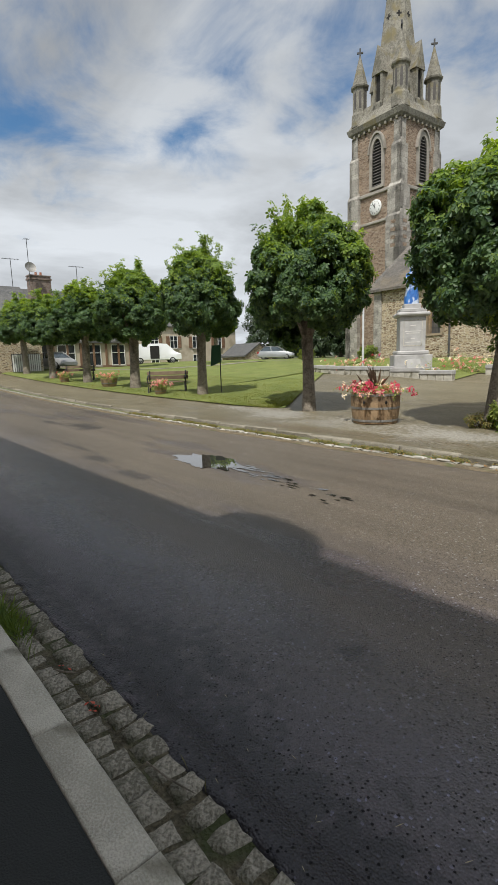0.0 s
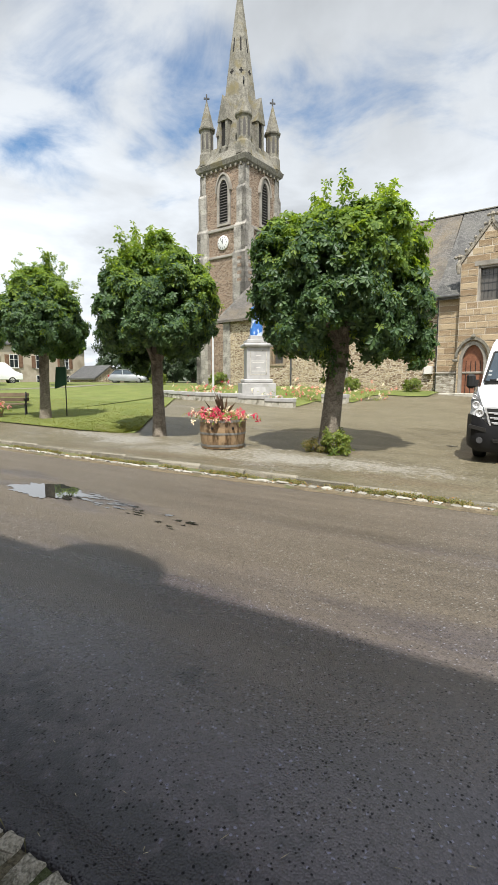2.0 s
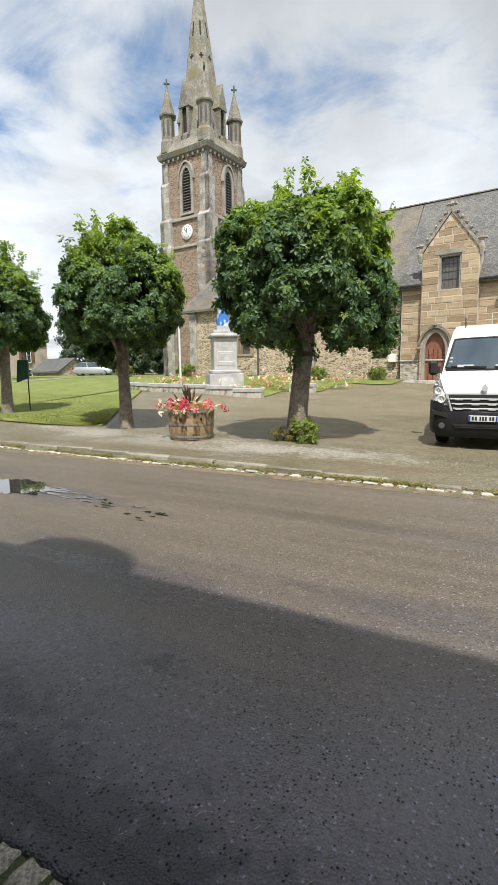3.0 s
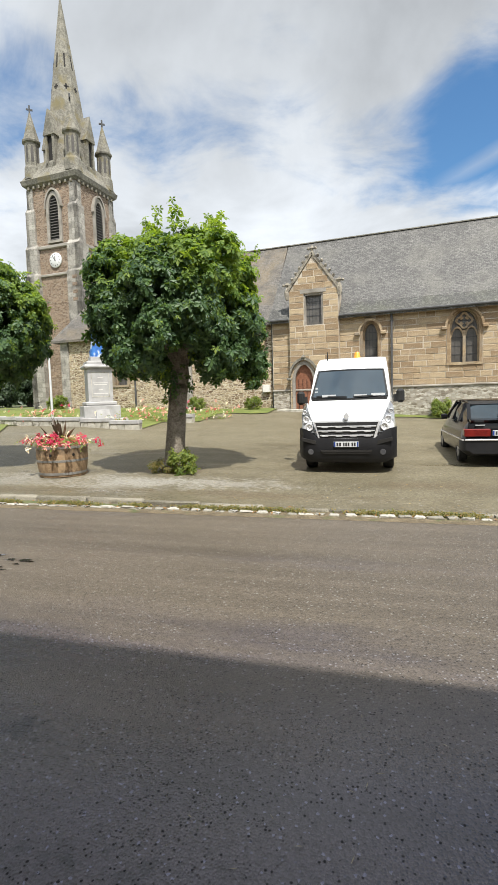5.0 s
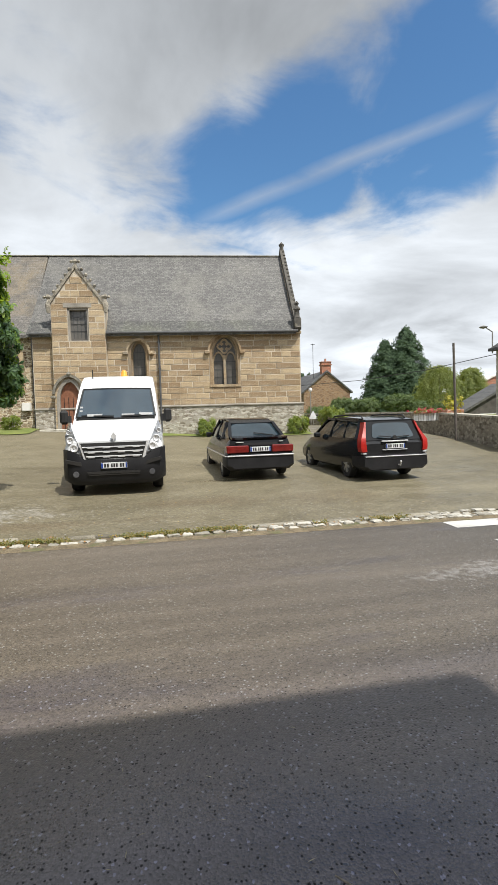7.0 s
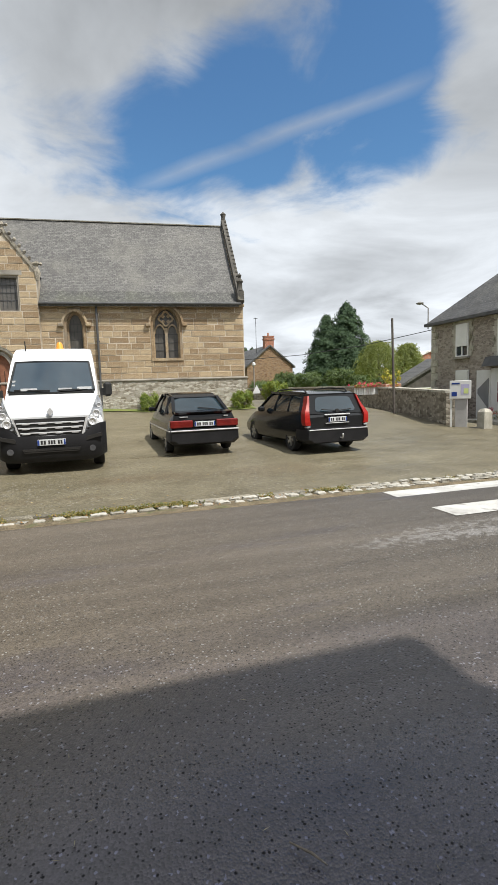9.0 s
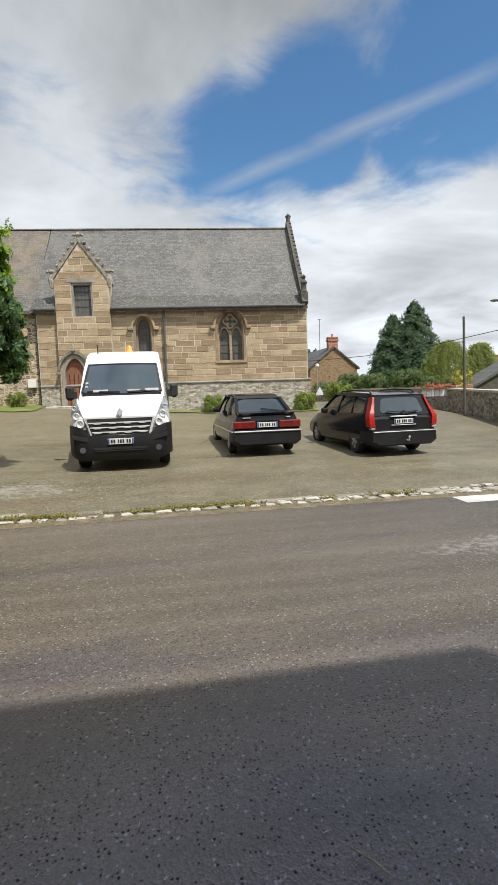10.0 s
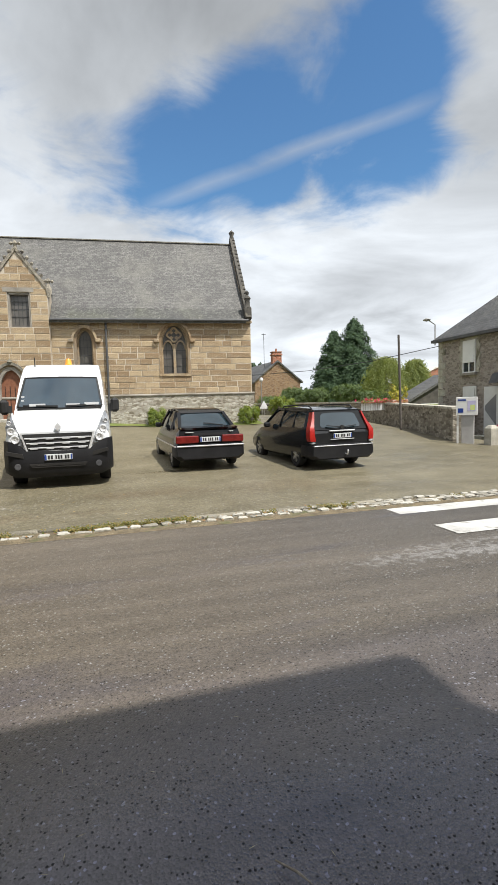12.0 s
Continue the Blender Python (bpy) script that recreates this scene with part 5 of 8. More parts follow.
def bough_points(n, rx, rz, seed, boughs=78):
    """Leaf places on many overlapping boughs, each a drooping fan of leaf rosettes, round an uneven egg-shaped crown."""
    g = np.random.default_rng(seed)
    ph, pts, nrm = g.uniform(0, 6.28, 4), [], []
    for k in range(boughs):
        e = math.asin(max(-0.85, min(0.97, 1 - 1.88 * (k + 0.5) / boughs)))
        a = k * 2.39996 + g.normal(0, 0.25)
        # an egg, widest below the middle, with its own bulges
        swell = 1 + 0.1 * math.sin(2 * a + ph[0]) + 0.07 * math.sin(3 * a + ph[1] + 2 * e) + 0.08 * math.sin(4 * e + ph[2]) + g.normal(0, 0.07)
        wide = math.cos(e) ** 0.75 * (1.0 - 0.12 * math.sin(e))
        c = np.array((math.cos(a) * wide * rx, math.sin(a) * wide * rx, math.sin(e) * rz * (0.95 if e < 0 else 1.0))) * swell * 0.8
        out = c / (np.linalg.norm(c) + 1e-6)
        size = rx * g.uniform(0.2, 0.36)
        m = int(n / boughs * (size / (0.28 * rx)) ** 2)
        # rosettes of leaves sit on the outer and upper side of the bough
        r = max(4, m // 9)
        d = g.normal(0, 1, (r, 3)) + out * 1.0 + np.array((0, 0, 0.45))
        d /= np.linalg.norm(d, axis=1)[:, None]
        ros = c + d * size * g.uniform(0.55, 1.12, (r, 1)) * (1.05, 1.05, 0.9)
        ros[:, 2] -= 0.1 * size * (1 - d[:, 2])
        w = g.integers(0, r, m)
        o = g.normal(0, 1, (m, 3))
        o /= np.linalg.norm(o, axis=1)[:, None]
        pts.append(ros[w] + o * g.uniform(0.02, 0.13, (m, 1)))
        nrm.append(0.55 * o + 0.7 * d[w] + 0.35 * out + np.array((0, 0, 0.45)))
    # sparse leaves inside, where the boughs meet
    m = n // 8
    q = g.normal(0, 1, (m, 3))
    q *= (g.random((m, 1)) ** 0.4 * 0.62) / np.linalg.norm(q, axis=1)[:, None]
    pts.append(q * (rx, rx, rz * 0.85))
    nrm.append(g.normal(0, 1, (m, 3)))
    pts, nrm = np.concatenate(pts), np.concatenate(nrm)
    return pts, nrm / np.linalg.norm(nrm, axis=1)[:, None]


def sprigs(count, rx, rz, seed):
    g = np.random.default_rng(seed)
    out, nr = [], []
    for _ in range(count):
        a, e = g.uniform(0, 6.28), g.uniform(0.35, 1.35)
        base = np.array((math.cos(a) * math.cos(e) * rx, math.sin(a) * math.cos(e) * rx, math.sin(e) * rz)) * 0.95
        way = base / np.linalg.norm(base) + np.array((0, 0, 0.8))
        way /= np.linalg.norm(way)
        for i in range(g.integers(8, 22)):
            out.append(base + way * 0.04 * (i // 3 * 3) + g.normal(0, 0.05, 3))
            nr.append(np.array((g.normal(0, 0.5), g.normal(0, 0.5), 1.0)))
    return np.array(out), np.array(nr)


def tree(name, label, n, rx, rz, trunk_h, r0, seed, leaf_size=0.2, mat=None, crown_z=None, lean=(0.1, 0.0), leaflets=5, shoots=26, low=0):
    t = thing(name, label, "tree")
    g = random.Random(seed)
    cz = crown_z
    b = bmesh.new()
    pts = [(0, 0, -0.1), (lean[0] * 0.2, lean[1] * 0.2, trunk_h * 0.3), (lean[0] * 0.6, lean[1] * 0.6, trunk_h * 0.7), (lean[0], lean[1], trunk_h), (lean[0] * 1.2, lean[1], cz)]
    tube(b, pts, [r0 * 1.25, r0, r0 * 0.9, r0 * 0.95, r0 * 0.3], 12)
    part("trunk", b, M_BARK, t, "rough grey-brown bark", 60)
    for i in range(7):
        a = i * 0.9 + g.random()
        e = Vector((math.cos(a) * rx * 0.7, math.sin(a) * rx * 0.7, cz + g.uniform(-0.2, 0.6) * rz))
        s = Vector((lean[0], lean[1], trunk_h * g.uniform(0.92, 1.1)))
        b = bmesh.new()
        tube(b, [s, s.lerp(e, 0.5) + Vector((0, 0, 0.12)), e], [r0 * 0.42, r0 * 0.28, 0.02], 6)
        part("limb", b, M_BARK, t)
    p, nr = bough_points(n, rx, rz, seed) if mat is None else crown_points(n, rx, rz, seed)
    q, nq = sprigs(shoots, rx, rz, seed + 1)
    p, nr = np.concatenate([p, q]), np.concatenate([nr, nq])
    if low:
        gg = np.random.default_rng(seed + 5)
        c = gg.normal(0, 1, (low, 3)) * (0.13, 0.13, 0.26) + (lean[0] - 0.3, -0.1, trunk_h * 0.9 - cz)
        p, nr = np.concatenate([p, c]), np.concatenate([nr, gg.normal(0, 1, (low, 3)) + (0, -0.5, 0.4)])
    p = p + (lean[0] * 1.1, lean[1], cz)
    me = leaf_mesh("crown", p, nr, leaf_size, leaflets, mat or M_LEAF, seed)
    if mat is None:
        # paler leaves, thickest to the top and +x: sunlight put into colour, plus young shoots
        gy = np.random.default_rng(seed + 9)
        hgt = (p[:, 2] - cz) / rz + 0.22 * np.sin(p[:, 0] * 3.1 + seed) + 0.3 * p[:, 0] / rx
        lit_young = gy.random(len(p)) < np.clip((hgt - 0.05) * 1.05, 0.04, 0.88) * (0.4 if rx < 1.1 else 1.0)
        me.materials.append(M_LIT_YOUNG)
        me.polygons.foreach_set("material_index", np.repeat(lit_young.astype(np.int32), leaflets))
    o = new("crown", me)
    o.parent = t
    return t


def put(t, x, y, turn=0.0, z=None, scale=1.0):
    t.matrix_world = Matrix.Translation((x, y, ground_z(x, y) if z is None else z)) @ Matrix.Rotation(turn, 4, "Z") @ Matrix.Scale(scale, 4)
    return t


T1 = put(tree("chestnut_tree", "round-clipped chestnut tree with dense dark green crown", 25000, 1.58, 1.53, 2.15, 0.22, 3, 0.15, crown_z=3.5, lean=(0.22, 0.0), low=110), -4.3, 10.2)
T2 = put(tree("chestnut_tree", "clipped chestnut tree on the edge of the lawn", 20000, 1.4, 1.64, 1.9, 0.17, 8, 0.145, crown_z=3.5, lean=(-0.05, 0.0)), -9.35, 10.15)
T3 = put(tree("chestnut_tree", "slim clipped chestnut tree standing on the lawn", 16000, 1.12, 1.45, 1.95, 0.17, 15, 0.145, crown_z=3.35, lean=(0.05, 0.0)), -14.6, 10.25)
for o in (T1, T2, T3):
    o["group"] = "trees along the square"
for k, (x, y, turn, sc) in enumerate(((-19.75, 10.3, 1.0, 1.0), (-24.9, 10.3, 2.2, 0.97), (-29.3, 10.1, 3.9, 0.93), (-34.5, 10.2, 5.2, 0.95))):
    copy_thing(T3, Matrix.Translation((x, y, ground_z(x, y))) @ Matrix.Rotation(turn, 4, "Z") @ Matrix.Diagonal((sc * 1.22, sc * 1.22, sc, 1)))
copy_thing(T2, Matrix.Translation((-31.5, 23.6, ground_z(-31.5, 23.6))) @ Matrix.Rotation(2.0, 4, "Z"))
copy_thing(T2, Matrix.Translation((-38, 20.0, ground_z(-38, 20.0))) @ Matrix.Rotation(4.0, 4, "Z"))


def bush(name, label, n, r, h, seed, mat, leaf=0.1, leaflets=3, category="bush"):
    t = thing(name, label, category)
    p, nr = crown_points(n, r * 0.85, h / 2 * 0.85, seed, 0.22, 0.6, 1.0, 0.2)
    o = new("foliage", leaf_mesh("foliage", p + (0, 0, h * 0.48), nr, leaf, leaflets, mat, seed))
    o.parent = t
    b = bmesh.new()
    for i in range(5):
        a = i * 1.26
        tube(b, [(0, 0, -0.05), (math.cos(a) * r * 0.4, math.sin(a) * r * 0.4, h * 0.5)], [0.02, 0.008], 5)
    part("stem", b, M_BARK, t)
    return t


def at_church(e1, e2):
    p = CH @ Vector((e1, e2, 0))
    return p.x, p.y


B0 = bush("shrub", "rounded green shrub by the church wall", 900, 0.52, 0.95, 31, M_BUSH, 0.11)
put(B0, *at_church(7.75, -0.55))
B0["group"] = "shrubs by the church"
for e, f, s in ((12.0, -0.55, 1.05), (-0.95, -0.35, 0.8), (-4.1, -0.3, 0.85), (-9.9, -0.4, 1.0), (-12.9, -0.5, 1.05), (-19.2, 0.3, 1.1), (14.4, 2.5, 1.4)):
    x, y = at_church(e, f)
    copy_thing(B0, Matrix.Translation((x, y, ground_z(x, y))) @ Matrix.Rotation(e, 4, "Z") @ Matrix.Scale(s, 4))
put(bush("weed_clump", "weedy shoots round the foot of the tree", 420, 0.36, 0.55, 41, M_BUSH, 0.1), -3.95, 9.85)
put(bush("weed_clump", "dry yellow-green weeds by the tree foot", 300, 0.32, 0.3, 43, M_WEED, 0.07), -4.42, 9.88)

# weeds in the joint of the far kerb and by the gutter
g = np.random.default_rng(9)
c, nn = [], []
for _ in range(900):
    x = g.uniform(-14, 6)
    if math.sin(x * 2.3) + math.sin(x * 5.1 + 1) < -0.9 + g.random() + 1.3 * smooth((x + 1) / 5):
        continue
    for _ in range(g.integers(4, 10)):
        c.append((x + g.normal(0, 0.07), 7.0 + g.normal(0, 0.035), road_z(x) + g.uniform(0.0, 0.045)))
        nn.append((g.normal(0, 0.6), -0.7, 0.7))
weeds = new("kerb_weeds", leaf_mesh("kerb_weeds", np.array(c), np.array(nn), 0.05, 3, M_WEED, 2))
tagged(weeds, "thin green and yellow weeds along the kerb joint", "weeds", kind="stuff")
M_STRAW = leaves("damp_grass", (0.05, 0.06, 0.018), (0.13, 0.115, 0.05), 0.6, 0.2)
c, nn = [], []
for _ in range(520):
    x, y = g.uniform(-6, 0.6), g.choice((0.578, 0.718, 0.718, 0.855))
    for _ in range(g.integers(2, 9)):
        c.append((x + g.normal(0, 0.035), y + g.normal(0, 0.012), g.uniform(0.0, 0.012)))
        nn.append((g.normal(0, 1.0), g.normal(0, 1.0), 0.25))
tagged(new("gutter_grass", leaf_mesh("gutter_grass", np.array(c), np.array(nn), 0.06, 1, M_STRAW, 6, width=0.035)), "wispy dry grass between the gutter cobbles", "grass", kind="stuff")
tuft = []
for _ in range(420):
    tuft.append((-3.05 + g.normal(0, 0.13), 0.6 + abs(g.normal(0, 0.04)), 0.0))
tuft_n = np.stack([g.normal(0, 1, 420), g.normal(0, 1, 420), np.full(420, 0.15)], 1)
tagged(new("grass_tuft", leaf_mesh("grass_tuft", np.array(tuft), tuft_n, -0.14, 1, leaves("fresh_grass", (0.07, 0.12, 0.025), (0.15, 0.21, 0.05), 0.6, 0.3), 7, width=0.03)), "green grass tuft growing against the kerb", "grass", kind="stuff")
# twigs, straws and petals washed into the gutter and over the road
c, nn = [], []
for _ in range(130):
    x, y = g.uniform(-5, 3.5), 0.9 + 1.9 * g.random() ** 1.6
    c.append((x, y, 0.012 - 0.02 * smooth((y - 0.95) * 8) + 0.03 * smooth((y - 0.86) / 2)))
    nn.append((0, 0, 9))
tagged(new("straw_litter", leaf_mesh("straw_litter", np.array(c), np.array(nn, float), 0.04, 1, leaves("pale_straw", (0.2, 0.17, 0.11), (0.42, 0.38, 0.28), 0.8, 0.1), 8, fold=0.02, width=0.05)), "short pale straws scattered on the damp asphalt", "litter", kind="stuff")
for (xa, ya), (xb, yb), h in (((-1.55, 0.74), (-1.3, 0.8), 0.035), ((-2.42, 0.68), (-2.3, 0.76), 0.03), ((0.95, 1.72), (1.04, 1.6), 0.016)):
    b = bmesh.new()
    tube(b, [(xa, ya, h), ((xa + xb) / 2 + 0.01, (ya + yb) / 2 - 0.012, h + 0.008), (xb, yb, h)], [0.003, 0.005, 0.002], 5)
    tagged(new("twig", finish(b, "twig", M_BARK)), "thin brown fallen twig lying by the road", "twig")
c = np.array([(-2.42, 0.72, 0.03), (-2.38, 0.74, 0.03), (-2.05, 0.72, 0.03), (-1.98, 0.7, 0.03), (-2.0, 0.74, 0.03)])
tagged(new("red_petals", leaf_mesh("red_petals", c, np.tile((0.0, 0.0, 5.0), (5, 1)), 0.035, 2, leaves("fallen_red_petal", (0.4, 0.05, 0.03), (0.5, 0.1, 0.06), 0.7, 0.1), 4)), "few red petals fallen on the cobbles", "petals", kind="stuff")
# grass blades that roughen the lawn's surface
c, nn = [], []
for _ in range(30000):
    x = -10.4 - 20 * g.random() ** 1.3
    y = lawn_front(x) + min(7.0, lawn_back(x) - lawn_front(x)) * g.random() ** 1.3
    c.append((x, y, ground_z(x, y) + 0.03 + 0.03 * smooth((y - lawn_front(x)) / 0.5)))
    nn.append((g.normal(0, 0.4), -1, 0.5))
grass = new("lawn_grass", leaf_mesh("lawn_grass", np.array(c), -np.array(nn) * (1, 1, -1), 0.042, 2, leaves("grass_blade", (0.14, 0.17, 0.032), (0.225, 0.235, 0.06), 0.6, 0.3), 12, spread=0.4))
tagged(grass, "short green lawn grass with yellowish blades", "grass", kind="stuff")
# fallen leaves and chips on the square
c, nn = [], []
for _ in range(150):
    x, y = g.uniform(-9, 5), g.uniform(7.4, 11)
    c.append((x, y, ground_z(x, y) + 0.008))
    nn.append((0, 0, 6))
tagged(new("fallen_leaves", leaf_mesh("fallen_leaves", np.array(c), np.array(nn, float), 0.055, 1, leaves("dry_leaf", (0.3, 0.2, 0.08), (0.45, 0.36, 0.2), 0.8, 0.1), 3, fold=0.02)), "scattered dry leaves on the asphalt", "leaves", kind="stuff")

c, nn = [], []
for _ in range(420):
    x, y = -15 + 19 * g.random(), 6.98 + g.normal(0, 0.09)
    c.append((x, y, road_z(x) + 0.012 + 0.02 * g.random()))
    nn.append((g.normal(0, 0.6), g.normal(0, 0.6), 2.0))
tagged(new("leaf_litter", leaf_mesh("leaf_litter", np.array(c), np.array(nn, float), 0.05, 1, leaves("brown_leaf", (0.16, 0.075, 0.03), (0.36, 0.2, 0.07), 0.8, 0.1), 13, fold=0.05)), "brown and orange leaf litter along the kerb", "leaves", kind="stuff")

# ---- house behind the camera, whose shade lies over the street ----
M_FACADE = masonry("brown_stone_facade", (0.22, 0.17, 0.12), (0.36, 0.3, 0.22), (0.38, 0.34, 0.28), 0.3)
house = thing("row_house", "tall stone street house behind the sidewalk", "house")
bm = bmesh.new()
box(bm, -26, 4.62, -9.4, -1.42, -0.2, 7.8)
part("wall", bm, M_FACADE, house)
bm = bmesh.new()
prism(bm, [(-1.1, 7.75), (-1.1, 7.94), (-5.4, 12.25), (-9.7, 7.88), (-9.7, 7.7)], -26.2, 4.69, "x")
part("roof", bm, M_SLATE_DARK, house)
bm = bmesh.new()
prism(bm, [(-0.95, 8.2), (0.4, 8.2), (0.42, 9.5), (0.36, 9.8), (0.2, 10.0), (-0.1, 10.1), (-0.45, 10.06), (-0.75, 9.85), (-0.93, 9.5)], -2.3, -1.75)
part("chimney", bm, M_FACADE, house)
house2 = thing("row_house", "lower stone street house beside the tall one", "house")
bm = bmesh.new()
box(bm, 4.7, 24, -9.0, -1.42, -0.2, 6.3)
part("wall", bm, M_FACADE, house2)
bm = bmesh.new()
prism(bm, [(-1.13, 6.3), (-1.13, 6.5), (-5.2, 10.3), (-9.3, 6.5), (-9.3, 6.3)], 4.72, 24.3, "x")
part("roof", bm, M_SLATE_DARK, house2)


# ---- vehicles ----
M_VANWHITE = material("white_van_paint", (0.68, 0.69, 0.7), (0.75, 0.76, 0.77), rough=0.28, scale=0.8, bump=0.0, coat=0.6)
M_PLASTIC = material("dark_grey_bumper_plastic", (0.011, 0.011, 0.0125), (0.02, 0.02, 0.022), rough=0.5, scale=3, bump=0.1, fine=200, spec=0.25)
M_BLACKCAR = material("black_car_paint", (0.007, 0.0068, 0.0073), (0.012, 0.0115, 0.0125), rough=0.12, scale=1, bump=0.0, spec=0.28)
M_GREYCAR = material("dark_grey_car_paint", (0.013, 0.0135, 0.0145), (0.021, 0.0215, 0.023), rough=0.14, scale=1, bump=0.0, spec=0.3)
M_SILVER = material("silver_car_paint", (0.27, 0.28, 0.29), (0.36, 0.37, 0.38), rough=0.3, scale=1, bump=0.0, metal=0.3, coat=0.5)
M_GREYPALE = material("pale_grey_car_paint", (0.2, 0.205, 0.21), (0.27, 0.275, 0.28), rough=0.35, scale=1, bump=0.0)
M_CARGLASS = glass("tinted_car_glass", (0.01, 0.021, 0.028), 0.02)
M_CARGLASS.node_tree.nodes["Principled BSDF"].inputs["IOR"].default_value = 1.75
M_CHROME = material("bright_trim", (0.62, 0.62, 0.63), (0.74, 0.74, 0.75), rough=0.22, metal=0.35, bump=0.0)
M_LAMP = material("clear_lamp_cover", (0.13, 0.135, 0.145), (0.46, 0.47, 0.48), rough=0.1, scale=9, bump=0.0, metal=0.35, spec=0.8, coat=0.8)
M_RED = material("red_lamp_cover", (0.24, 0.01, 0.008), (0.4, 0.022, 0.016), rough=0.3, scale=6, bump=0.02, spec=0.3)
M_DARKRED = material("dark_red_lamp_cover", (0.11, 0.008, 0.007), (0.19, 0.016, 0.012), rough=0.2, scale=6, bump=0.02, coat=0.3)
M_ORANGE = material("amber_lamp", (0.8, 0.28, 0.02), (0.9, 0.38, 0.05), rough=0.3, bump=0.0)
M_TYRE = material("tyre_rubber", (0.015, 0.015, 0.015), (0.03, 0.03, 0.03), rough=0.85, bump=0.3)
M_ALLOY = material("alloy_rim", (0.35, 0.35, 0.36), (0.5, 0.5, 0.51), rough=0.35, metal=0.7, bump=0.0)
M_PLATE = material("number_plate_white", (0.56, 0.57, 0.58), (0.64, 0.65, 0.66), rough=0.5, bump=0.0)
M_PLATEBLUE = material("number_plate_blue", (0.01, 0.04, 0.22), (0.012, 0.05, 0.27), rough=0.5, bump=0.0)
M_INK = material("black_print", (0.012, 0.012, 0.012), (0.02, 0.02, 0.02), rough=0.7, bump=0.0)
M_SEAT = material("grey_interior", (0.05, 0.05, 0.055), (0.09, 0.09, 0.095), rough=0.9)


def number_plate(parent, y, z, face=-1, x=0.0):
    """White plate, blue ends, its number as plain bars."""
    b = bmesh.new()
    box(b, x - 0.26, x + 0.26, min(y, y + face * 0.015), max(y, y + face * 0.015), z - 0.055, z + 0.055, 0.004)
    p = part("number_plate", b, M_PLATE, parent, "white number plate with blue ends")
    yy = y + face * 0.0165
    for x0, x1, mt, nm in ((-0.257, -0.222, M_PLATEBLUE, "blue_end"), (0.228, 0.257, M_PLATEBLUE, "blue_end")):
        b = bmesh.new()
        box(b, x + x0, x + x1, yy - 0.001, yy + 0.001, z - 0.05, z + 0.05)
        part(nm, b, mt, p)
    for x0, x1 in ((-0.2, -0.16), (-0.145, -0.105), (-0.06, -0.03), (-0.015, 0.02), (0.035, 0.07), (0.115, 0.15), (0.165, 0.2)):
        b = bmesh.new()
        box(b, x + x0, x + x1, yy - 0.001, yy + 0.001, z - 0.036, z + 0.036)
        part("print_bar", b, M_INK, p)


def wheel(parent, x, y, r, w, side, spokes=5, rim=M_ALLOY):
    b = bmesh.new()
    lathe(b, [(r * 0.62, -w / 2), (r * 0.93, -w / 2), (r, -w * 0.3), (r, w * 0.3), (r * 0.93, w / 2), (r * 0.62, w / 2)], 28, (x, y, r), "x", cap=False)
    wh = part("wheel", b, M_TYRE, parent, "black tyre on a metal rim", 40)
    b = bmesh.new()
    o = side * w * 0.42
    lathe(b, [(r * 0.64, -w * 0.45), (r * 0.64, w * 0.45), (r * 0.58, w * 0.45), (r * 0.58, -w * 0.45)], 28, (x, y, r), "x", cap=False)
    lathe(b, [(r * 0.16, -0.02), (r * 0.14, 0.02)], 12, (x + o, y, r), "x")
    for k in range(spokes):
        a = 2 * math.pi * k / spokes + 0.3
        beam(b, (x + o, y + 0.1 * r * math.cos(a), r + 0.1 * r * math.sin(a)), (x + o * 0.96, y + 0.61 * r * math.cos(a), r + 0.61 * r * math.sin(a)), r * 0.17, 0.03, up=(1, 0, 0))
    part("rim", b, rim, wh, "", 40)
    b = bmesh.new()
    lathe(b, [(r * 0.6, -0.01), (r * 0.6, 0.01)], 20, (x - side * w * 0.1, y, r), "x")
    part("brake_disc", b, M_IRON, wh)


def body_ring(y, zb, zm, zt, wb, wm, wt, n=3):
    """Half widths and heights at one station, as a closed ring."""
    r = [(wb * 0.9, zb), (wb, zb + 0.06), (wm, zb + (zm - zb) * 0.5), (wm, zm), (wm * 0.4 + wt * 0.6, zm + (zt - zm) * 0.65), (wt, zt - 0.015), (wt * 0.85, zt), (wt * 0.4, zt + 0.004)]
    return [(x, y, z) for x, z in r] + [(-x, y, z) for x, z in r[::-1]]


def hatchback(name, label, paint, L, W, H, stations, glass_st, m, lamps, spoiler=False, estate=False, rim=M_ALLOY):
    """A car, front towards +y, rear bumper at y = 0, standing on z = 0."""
    car = thing(name, label, "car", m)
    b = bmesh.new()
    loft(b, [body_ring(*s) for s in stations])
    body = part("body", b, paint, car, "", 28)
    b = bmesh.new()
    rings = []
    for y, zb, zt, wb, wt in glass_st:
        rings.append([(wb, y, zb), (wb * 0.6 + wt * 0.4 + 0.015, y, zb + (zt - zb) * 0.5), (wt + 0.01, y, zt - 0.03), (wt * 0.7, y, zt), (-wt * 0.7, y, zt), (-wt - 0.01, y, zt - 0.03), (-(wb * 0.6 + wt * 0.4) - 0.015, y, zb + (zt - zb) * 0.5), (-wb, y, zb)])
    loft(b, rings)
    part("greenhouse", b, M_CARGLASS, body, "dark tinted windows", 28)
    return car, body


